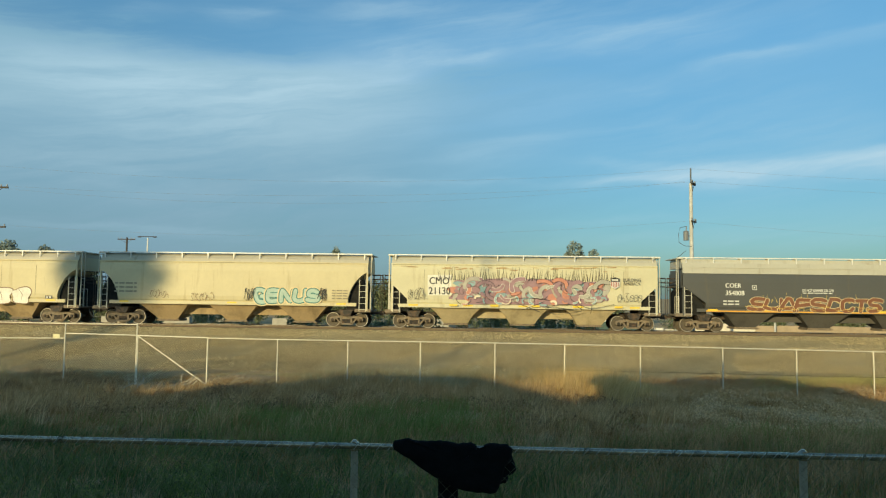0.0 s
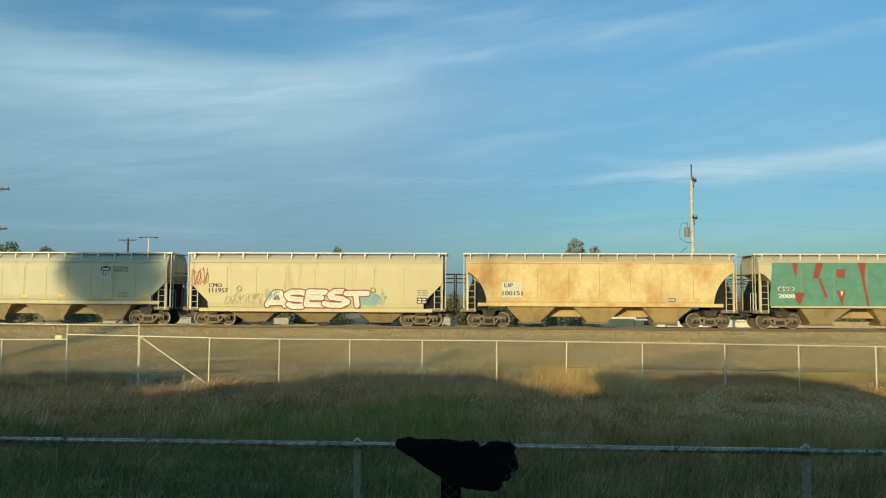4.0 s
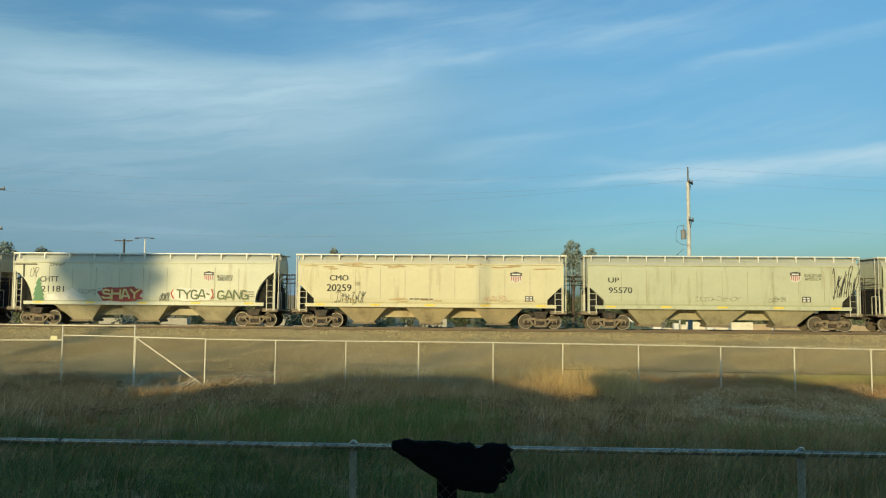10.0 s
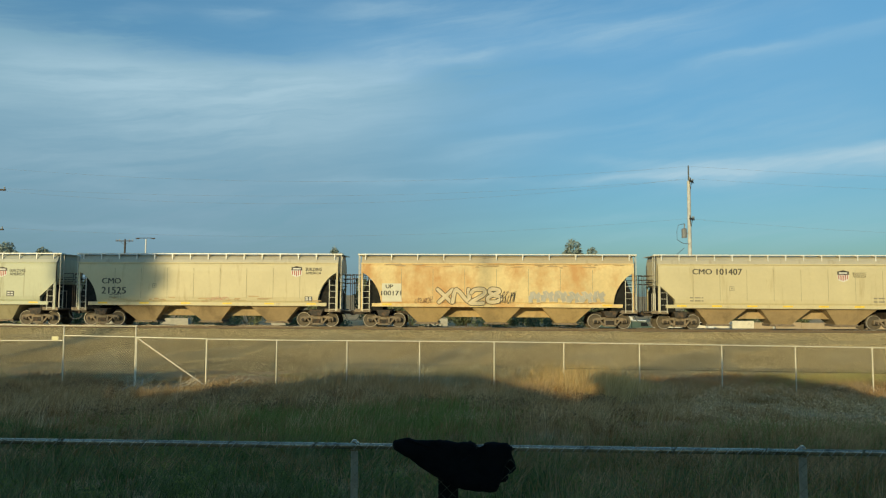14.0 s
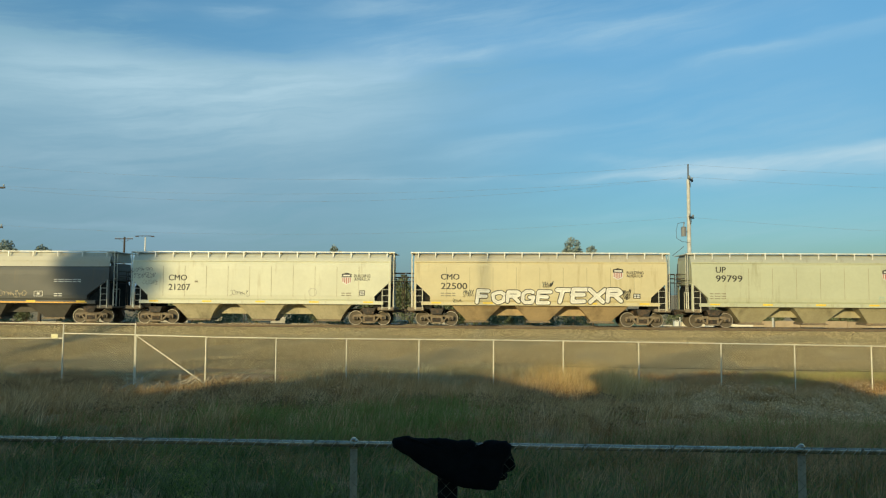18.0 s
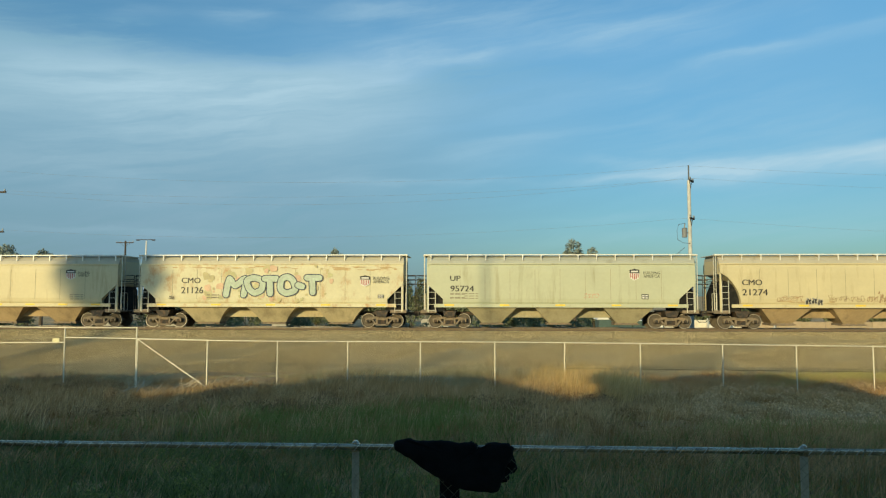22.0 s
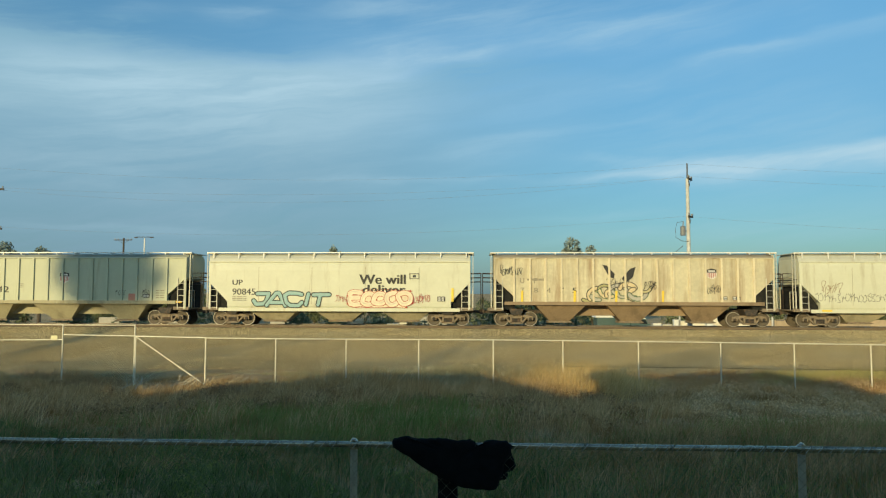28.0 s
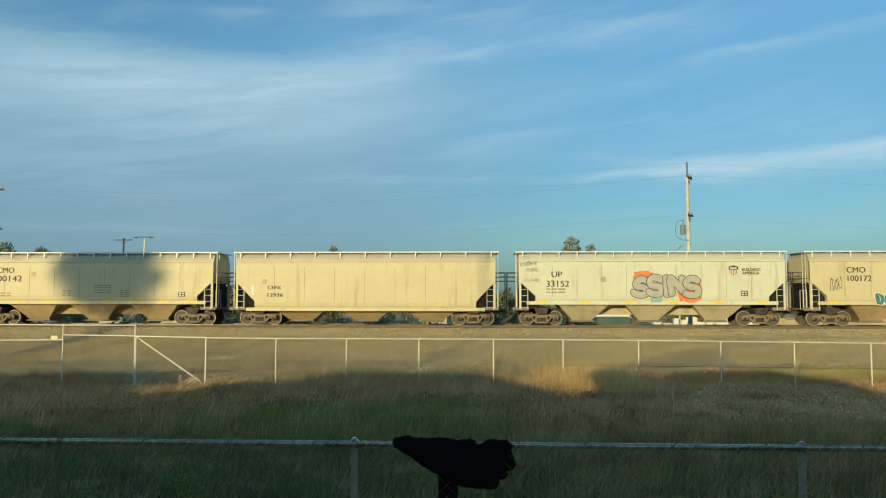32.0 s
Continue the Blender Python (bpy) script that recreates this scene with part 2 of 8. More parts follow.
wheel_mat = surface("wheel_steel", (0.13, 0.11, 0.085), 0.75, 0.2, 0.25, 6, dirt=(0.15, 0.12, 0.085), dirt_amount=0.3, dirt_size=5)
tread_mat = surface("bright_wheel_tread", (0.50, 0.46, 0.40), 0.5, 0.3, 0.2, 9)
rail_mat = surface("rusty_rail", (0.20, 0.15, 0.10), 0.8, 0.2, 0.25, 7)
railtop_mat = surface("polished_rail_head", (0.5, 0.47, 0.42), 0.3, 0.9, 0.1, 3)
tie_mat = surface("weathered_tie", (0.11, 0.08, 0.06), 0.9, 0, 0.3, 4, bump=0.01, per_piece=0.3)
wood_mat = surface("weathered_pole_wood", (0.60, 0.60, 0.57), 0.85, 0, 0.2, 3, dirt=(0.25, 0.19, 0.13), dirt_amount=0.3, streak=0.1)
arm_mat = surface("grey_crossarm_wood", (0.08, 0.07, 0.06), 0.9, 0, 0.2, 4)
black_mat = surface("black_conductor", (0.10, 0.11, 0.12), 0.6, 0, 0.1)
porcelain = surface("grey_porcelain", (0.28, 0.29, 0.29), 0.3, 0, 0.1)
cloth_mat = surface("black_cloth", (0.007, 0.008, 0.009), 0.95, 0, 0.3, 12, bump=0.004, bump_size=90, spec=0.1)
darkpost = surface("dark_post", (0.010, 0.010, 0.011), 0.9, 0, 0.2, 10, spec=0.1)
yellow = surface("yellow_reflector", (0.88, 0.62, 0.06), 0.5, 0, 0.15, 6)
white_paint = surface("white_paint", (0.78, 0.78, 0.74), 0.55, 0, 0.08, 4, dirt=(0.55, 0.5, 0.42), dirt_amount=0.15)
cream_wall = surface("cream_stucco", (0.80, 0.74, 0.60), 0.9, 0, 0.08, 2, dirt=(0.5, 0.44, 0.33), dirt_amount=0.2)
tan_wall = surface("tan_panel", (0.50, 0.39, 0.26), 0.9, 0, 0.12, 2, per_piece=0.15)
roof_mat = surface("grey_shingle", (0.16, 0.15, 0.145), 0.95, 0, 0.2, 3, bump=0.01)
bark = surface("bark", (0.11, 0.085, 0.06), 0.95, 0, 0.3, 6, bump=0.02, bump_size=14)
# leaf green lightened and greyed: distance haze is mixed into the colour
hazed_leaf_mat = leafy("tree_leaves", (0.21, 0.26, 0.235), (0.37, 0.43, 0.385))
line_mat = surface("weathered_conductor", (0.30, 0.32, 0.33), 0.6, 0.2, 0.1)
bush_mat = leafy("bush_leaves", (0.11, 0.14, 0.08), (0.28, 0.31, 0.18), 0.35)
dry_mat = leafy("dry_grass", (0.46, 0.31, 0.145), (0.97, 0.73, 0.42), 0.5, (0.68, 0.57, 0.43), 1.4)
green_mat = leafy("green_grass", (0.05, 0.07, 0.027), (0.37, 0.41, 0.18), 0.45, (0.45, 0.62, 0.42), 0.9)
mixed_mat = leafy("half_dry_grass", (0.36, 0.225, 0.11), (0.86, 0.58, 0.31), 0.5, (0.50, 0.42, 0.29), 1.3)


# ---- mesh helpers ----
class Geo:
    """Collects simple solids into one mesh."""

    def __init__(self):
        self.v, self.f = [], []

    def add(self, verts, faces):
        n = len(self.v)
        self.v += [tuple(p) for p in verts]
        self.f += [tuple(i + n for i in q) for q in faces]
        return self

    def box(self, x0, x1, y0, y1, z0, z1):
        return self.add([(x, y, z) for x in (x0, x1) for y in (y0, y1) for z in (z0, z1)],
                        [(0, 1, 3, 2), (4, 6, 7, 5), (0, 4, 5, 1), (2, 3, 7, 6), (0, 2, 6, 4), (1, 5, 7, 3)])

    def plate(self, outline, y0, y1):
        """A flat outline in x and z, made thick from y0 (near) to y1."""
        n = len(outline)
        area = sum(outline[i][0] * outline[(i + 1) % n][1] - outline[(i + 1) % n][0] * outline[i][1] for i in range(n))
        if area < 0:
            outline = outline[::-1]
        verts = [(x, y0, z) for x, z in outline] + [(x, y1, z) for x, z in outline]
        faces = [tuple(range(n)), tuple(range(2 * n - 1, n - 1, -1))]
        faces += [(i, i + n, (i + 1) % n + n, (i + 1) % n) for i in range(n)]
        return self.add(verts, faces)

    def beam(self, a, b, r, sides=6, r2=None):
        """A round bar from a to b, tapering to r2."""
        a, b = Vector(a), Vector(b)
        r2 = r if r2 is None else r2
        w = (b - a).normalized()
        u = w.cross(Vector((0, 0, 1)) if abs(w.z) < 0.9 else Vector((0, 1, 0))).normalized()
        v = w.cross(u)
        ring = [(math.cos(2 * math.pi * (i + 0.5) / sides), math.sin(2 * math.pi * (i + 0.5) / sides)) for i in range(sides)]
        verts = [a + r * (c * u + s * v) for c, s in ring] + [b + r2 * (c * u + s * v) for c, s in ring]
        faces = [(i, (i + 1) % sides, (i + 1) % sides + sides, i + sides) for i in range(sides)]
        faces += [tuple(range(sides - 1, -1, -1)), tuple(range(sides, 2 * sides))]
        return self.add(verts, faces)

    def loft(self, rings, close=True):
        """Rings of equal length, joined one to the next, the ends closed."""
        n = len(rings[0])
        verts = [p for ring in rings for p in ring]
        faces = []
        for k in range(len(rings) - 1):
            for i in range(n):
                j = (i + 1) % n
                faces.append((k * n + i, k * n + j, (k + 1) * n + j, (k + 1) * n + i))
        if close:
            faces += [tuple(range(n - 1, -1, -1)), tuple(range((len(rings) - 1) * n, len(rings) * n))]
        return self.add(verts, faces)

    def tube(self, pts, r, sides=5):
        """A bent round bar through points."""
        rings = []
        for i, p in enumerate(pts):
            w = (Vector(pts[min(i + 1, len(pts) - 1)]) - Vector(pts[max(i - 1, 0)])).normalized()
            u = w.cross(Vector((0, 0, 1)) if abs(w.z) < 0.9 else Vector((0, 1, 0))).normalized()
            v = w.cross(u)
            rings.append([Vector(p) + r * (math.cos(6.2832 * k / sides) * u + math.sin(6.2832 * k / sides) * v) for k in range(sides)])
        return self.loft(rings)

    def mesh(self, name, material=None, smooth=False):
        me = bpy.data.meshes.new(name)
        me.from_pydata(self.v, [], self.f)
        if material:
            me.materials.append(material)
        if smooth:
            me.shade_smooth()
        me.update()
        return me


def put(name, geo, material, parent=None, label="", m=None):
    """One mesh object, alone or under a thing."""
    me = geo if isinstance(geo, bpy.types.Mesh) else geo.mesh(name, material)
    ob = new(name, me)
    if parent is not None:
        ob.parent = parent
    if m is not None:
        ob.matrix_basis = m
    if label:
        tagged(ob, label)
    return ob


def thing(name, label, category, m=None, group="", kind=""):
    """An empty at a thing's base, to carry its parts."""
    ob = tagged(new(name), label, category, group, kind)
    ob.empty_display_size = 0.3
    if m is not None:
        ob.matrix_basis = m
    return ob


def strands(name, starts, leans, heights, widths, material, label, category="grass", bend=0.35, faceturn=None):
    """A great many blades of grass in one mesh, by arrays: each a bent strip of two quads with a tip."""
    n = len(starts)
    turn = np.random.rand(n) * 2 * np.pi if faceturn is None else faceturn
    side = np.stack([np.cos(turn), np.sin(turn), np.zeros(n)], 1) * widths[:, None] / 2
    lean = np.stack([np.cos(leans[:, 0]), np.sin(leans[:, 0]), np.zeros(n)], 1) * (leans[:, 1] * heights)[:, None]
    upv = np.stack([np.zeros(n), np.zeros(n), heights], 1)
    mid = starts + upv * 0.55 + lean * bend
    tip = starts + upv + lean
    verts = np.stack([starts - side, starts + side, mid + side * 0.7, mid - side * 0.7, tip], 1).reshape(-1, 3)
    base = np.arange(n)[:, None] * 5
    quad = base + np.array([0, 1, 2, 3])
    tri = base + np.array([3, 2, 4])
    me = bpy.data.meshes.new(name)
    me.vertices.add(n * 5)
    me.vertices.foreach_set("co", verts.ravel().astype(np.float32))
    loops = np.concatenate([np.concatenate([quad, tri], 1)]).reshape(-1)
    me.loops.add(n * 7)
    me.loops.foreach_set("vertex_index", loops.astype(np.int32))
    starts_ = np.stack([np.arange(n) * 7, np.arange(n) * 7 + 4], 1).ravel()
    me.polygons.add(n * 2)
    me.polygons.foreach_set("loop_start", starts_.astype(np.int32))
    me.polygons.foreach_set("loop_total", np.tile([4, 3], n).astype(np.int32))
    me.materials.append(material)
    me.update()
    me.validate()
    return tagged(new(name, me), label, category, kind="stuff")


# ---- ground ----
PROFILE = [(-60, -0.4), (-3, -0.2), (5, -0.25), (8, -0.38), (14, -0.85), (22, -1.5), (30, -1.95), (36.5, -1.97), (38.4, -1.85), (49, -0.95), (51, -1.05),
           (58, -2.0), (120, -2.1), (3000, -2.1)]


def ground_z(x, y):
    ys, zs = zip(*PROFILE)
    z = np.interp(y, ys, zs)
    rough = 0.12 * np.sin(x * 0.9 + 1.3 * np.sin(y * 0.5)) * np.sin(y * 0.8 + 0.7) + 0.16 * np.sin(x * 0.31 + 2.0) * np.sin(y * 0.37 + x * 0.11)
    near = np.clip((np.asarray(y) - 7) / 6, 0, 1) * np.clip((38.0 - np.asarray(y)) / 3, 0, 1)
    return z + rough * near


def earth_material():
    m = bpy.data.materials.new("dry_earth")
    m.use_nodes = True
    nt = m.node_tree
    b = nt.nodes["Principled BSDF"]
    b.inputs["Roughness"].default_value = 1.0
    b.inputs["Specular IOR Level"].default_value = 0.05
    pos = nt.nodes.new("ShaderNodeTexCoord").outputs["Object"]
    big = node(nt, "ShaderNodeTexNoise", Scale=0.35, Detail=6.0, Roughness=0.65)
    small = node(nt, "ShaderNodeTexNoise", Scale=7.0, Detail=5.0, Roughness=0.7)
    for n in (big, small):
        nt.links.new(pos, n.inputs["Vector"])
    ramp = nt.nodes.new("ShaderNodeValToRGB")
    e = ramp.color_ramp.elements
    e[0].position, e[0].color = 0.36, (0.54, 0.395, 0.215, 1)
    e[1].position, e[1].color = 0.62, (0.88, 0.64, 0.365, 1)
    nt.links.new(big.outputs["Fac"], ramp.inputs[0])
    mix = nt.nodes.new("ShaderNodeMix")
    mix.data_type, mix.blend_type = "RGBA", "MULTIPLY"
    r2 = nt.nodes.new("ShaderNodeValToRGB")
    r2.color_ramp.elements[0].position, r2.color_ramp.elements[0].color = 0.3, (0.5, 0.5, 0.5, 1)
    r2.color_ramp.elements[1].position = 0.7
    nt.links.new(small.outputs["Fac"], r2.inputs[0])
    mix.inputs["Factor"].default_value = 1
    nt.links.new(ramp.outputs[0], mix.inputs["A"])
    nt.links.new(r2.outputs[0], mix.inputs["B"])
    nt.links.new(mix.outputs["Result"], b.inputs["Base Color"])
    bump = node(nt, "ShaderNodeBump", Strength=1.0, Distance=0.06)
    nt.links.new(small.outputs["Fac"], bump.inputs["Height"])
    nt.links.new(bump.outputs[0], b.inputs["Normal"])
    return m


def make_ground():
    xs = np.concatenate([np.linspace(-3000, -60, 12), np.arange(-56, 57, 1.0), np.linspace(60, 3000, 12)])
    ys = np.concatenate([np.linspace(-2500, -70, 8), np.array([-60, -40, -20, -10, -3, 0]), np.arange(2, 41, 0.6), np.arange(42, 64, 2.0), np.array([70, 90, 120, 180, 300, 600, 1200, 3000])])
    gx, gy = np.meshgrid(xs, ys)
    gz = ground_z(gx, gy)
    verts = np.stack([gx, gy, gz], -1).reshape(-1, 3)
    w = len(xs)
    faces = [(r * w + c, r * w + c + 1, (r + 1) * w + c + 1, (r + 1) * w + c) for r in range(len(ys) - 1) for c in range(w - 1)]
    me = bpy.data.meshes.new("ground")
    me.from_pydata([tuple(p) for p in verts], [], faces)
    me.materials.append(earth_material())
    me.shade_smooth()
    tagged(new("ground", me), "dry earth with sparse grass beside the railway", "ground", kind="structure")


make_ground()


def ballast_material():
    m = bpy.data.materials.new("crushed_stone")
    m.use_nodes = True
    nt = m.node_tree
    b = nt.nodes["Principled BSDF"]
    b.inputs["Roughness"].default_value = 1.0
    b.inputs["Specular IOR Level"].default_value = 0.05
    pos = nt.nodes.new("ShaderNodeTexCoord").outputs["Object"]
    vor = node(nt, "ShaderNodeTexVoronoi", Scale=20.0)
    big = node(nt, "ShaderNodeTexNoise", Scale=0.5, Detail=4.0)
    for n in (vor, big):
        nt.links.new(pos, n.inputs["Vector"])
    sep = nt.nodes.new("ShaderNodeSeparateColor")
    nt.links.new(vor.outputs["Color"], sep.inputs[0])
    ramp = nt.nodes.new("ShaderNodeValToRGB")
    e = ramp.color_ramp.elements
    e[0].color, e[1].color = (0.26, 0.215, 0.125, 1), (0.74, 0.62, 0.365, 1)
    nt.links.new(sep.outputs[0], ramp.inputs[0])
    mix = nt.nodes.new("ShaderNodeMix")
    mix.data_type, mix.blend_type = "RGBA", "MULTIPLY"
    mix.inputs["Factor"].default_value = 1
    r2 = nt.nodes.new("ShaderNodeValToRGB")
    r2.color_ramp.elements[0].position, r2.color_ramp.elements[0].color = 0.3, (0.84, 0.82, 0.78, 1)
    r2.color_ramp.elements[1].position = 0.65
    nt.links.new(big.outputs["Fac"], r2.inputs[0])
    nt.links.new(ramp.outputs[0], mix.inputs["A"])
    nt.links.new(r2.outputs[0], mix.inputs["B"])
    nt.links.new(mix.outputs["Result"], b.inputs["Base Color"])
    bump = node(nt, "ShaderNodeBump", Strength=1.0, Distance=0.05)
    nt.links.new(vor.outputs["Distance"], bump.inputs["Height"])
    nt.links.new(bump.outputs[0], b.inputs["Normal"])
    return m


stone_mat = ballast_material()
BED = [(36.6, -2.10), (37.4, -1.90), (44.4, -0.62), (45.0, -0.30), (45.4, -0.165), (45.95, -0.165), (46.3, -0.22), (48.4, -0.24), (48.9, -0.30), (50.4, -0.85)]


def bed_z(y):
    return np.interp(y, [p[0] for p in BED], [p[1] for p in BED])


def make_track():
    xs = np.concatenate([np.linspace(-900, -62, 8), np.arange(-60, 61, 1.5), np.linspace(62, 900, 8)])
    verts, faces, n = [], [], 20
    ys = np.interp(np.linspace(0, len(BED) - 1, n), range(len(BED)), [p[0] for p in BED])
    for x in xs:
        for i, y in enumerate(ys):
            inner = 0 < i < n - 1
            wob = 0.05 * math.sin(x * 0.7 + y) * math.sin(y * 1.9 + x * 0.23) if inner and y < 44.8 else 0
            verts.append((x, y + (0.25 * math.sin(x * 0.4) if i < 3 else 0), float(bed_z(y)) + wob))
    for k in range(len(xs) - 1):
        for i in range(n - 1):
            faces.append((k * n + i, (k + 1) * n + i, (k + 1) * n + i + 1, k * n + i + 1))
    me = bpy.data.meshes.new("ballast_bed")
    me.from_pydata(verts, [], faces)
    me.materials.append(stone_mat)
    me.shade_smooth()
    tagged(new("ballast_bed", me), "grey-brown crushed stone bank under the track", "ballast", kind="structure")
    # loose stones on the slope that faces the viewer
    k = 150000
    px, py = np.random.uniform(-30, 30, k), np.random.uniform(36.9, 45.6, k)
    s = np.random.uniform(0.012, 0.024, k) * np.random.uniform(0.8, 1.6, k)
    octa = np.array([(1, 0, 0), (-0.9, 0.2, 0), (0, 1, 0.1), (0.1, -1, 0), (0, 0.1, 0.8), (0.1, 0, -0.7)])
    tri = np.array([(0, 2, 4), (2, 1, 4), (1, 3, 4), (3, 0, 4), (2, 0, 5), (1, 2, 5), (3, 1, 5), (0, 3, 5)])
    a = np.random.rand(k) * 6.28
    rot = np.stack([np.cos(a), -np.sin(a), np.sin(a), np.cos(a)], 1).reshape(k, 2, 2)
    pts = np.repeat(octa[None], k, 0) * s[:, None, None] * np.random.uniform(0.7, 1.3, (k, 6, 1))
    pts[:, :, :2] = np.einsum("kij,knj->kni", rot, pts[:, :, :2])
    pts += np.stack([px, py, bed_z(py) + s * 0.25], 1)[:, None]
    me = bpy.data.meshes.new("loose_stones")
    me.vertices.add(k * 6)
    me.vertices.foreach_set("co", pts.ravel().astype(np.float32))
    idx = (np.arange(k)[:, None, None] * 6 + tri[None]).ravel()
    me.loops.add(len(idx))
    me.loops.foreach_set("vertex_index", idx.astype(np.int32))
    me.polygons.add(k * 8)
    me.polygons.foreach_set("loop_start", (np.arange(k * 8) * 3).astype(np.int32))
    me.polygons.foreach_set("loop_total", np.full(k * 8, 3, np.int32))
    me.materials.append(leafy("stone_grains", (0.065, 0.053, 0.031), (0.95, 0.79, 0.47), 0.0))
    me.update()
    tagged(new("loose_stones", me), "loose grey-brown ballast stones on the bank", "stones", kind="stuff")
    # rails and ties
    track = thing("railway_track", "rusty steel rails on weathered ties in crushed stone", "railway track", pose(0, TRACK_Y, 0), kind="structure")
    for side in (-0.7525, 0.7525):
        g = Geo()
        prof = [(-0.07, -0.17), (0.07, -0.17), (0.07, -0.155), (0.012, -0.13), (0.012, -0.05), (0.036, -0.035), (0.036, -0.008), (-0.036, -0.008), (-0.036, -0.035), (-0.012, -0.05), (-0.012, -0.13), (-0.07, -0.155)]
        g.loft([[(x, side + a_, z) for a_, z in prof] for x in (-900, 900)])
        put("rail", g, rail_mat, track)
        put("rail_head", Geo().box(-900, 900, side - 0.030, side + 0.030, -0.0079, 0.0), railtop_mat, track, "bright worn rail head")
    tie = Geo().box(-0.115, 0.115, -1.3, 1.3, -0.34, -0.172).mesh("tie", tie_mat)
    for i in range(-75, 76):
        put("tie", tie, None, track, m=pose(i * 0.5 + random.uniform(-0.02, 0.02), random.uniform(-0.04, 0.04), 0, 0, 0, random.uniform(-1, 1)))


make_track()


# ---- fences ----
def chain_mesh(name, x0, x1, z0, z1, cell, r, material, parent, slack=None):
    """Woven wire: slanting wires both ways, three-sided, clipped to a panel."""
    segs = []
    w, h = x1 - x0, z1 - z0
    n = int((w + h) / cell) + 1
    for i in range(n):
        c = i * cell
        a, b = max(0.0, c - h), min(w, c)
        if b - a > 0.01:
            segs.append((a, c - a, b, c - b))
            segs.append((a, h - (c - a), b, h - (c - b)))
    s = np.array(segs)
    k = len(s)
    pa = np.stack([x0 + s[:, 0], np.zeros(k), z0 + s[:, 1]], 1)
    pb = np.stack([x0 + s[:, 2], np.zeros(k), z0 + s[:, 3]], 1)
    pa[::2, 1] -= r
    pb[::2, 1] -= r
    pa[1::2, 1] += r
    pb[1::2, 1] += r
    d = pb - pa
    d /= np.linalg.norm(d, axis=1, keepdims=True)
    u = np.stack([-d[:, 2], np.zeros(k), d[:, 0]], 1)
    v = np.array([0.0, 1.0, 0.0])
    ring = [u * r, -u * r * 0.5 + v * r * 0.87, -u * r * 0.5 - v * r * 0.87]
    verts = np.stack([pa + q for q in ring] + [pb + q for q in ring], 1).reshape(-1, 3)
    faces = []
    for i in range(k):
        o = i * 6
        faces += [(o, o + 1, o + 4, o + 3), (o + 1, o + 2, o + 5, o + 4), (o + 2, o, o + 3, o + 5)]
    me = bpy.data.meshes.new(name)
    me.from_pydata([tuple(p) for p in verts], [], faces)
    me.materials.append(material)
    return put(name, me, None, parent)


def post_geo(height, r, cap=True):
    g = Geo().beam((0, 0, 0), (0, 0, height), r, 10)
    if cap:
        g.beam((0, 0, height), (0, 0, height + 0.03), r * 1.15, 10, r * 0.7)
    return g


FENCE_Y = 30.7


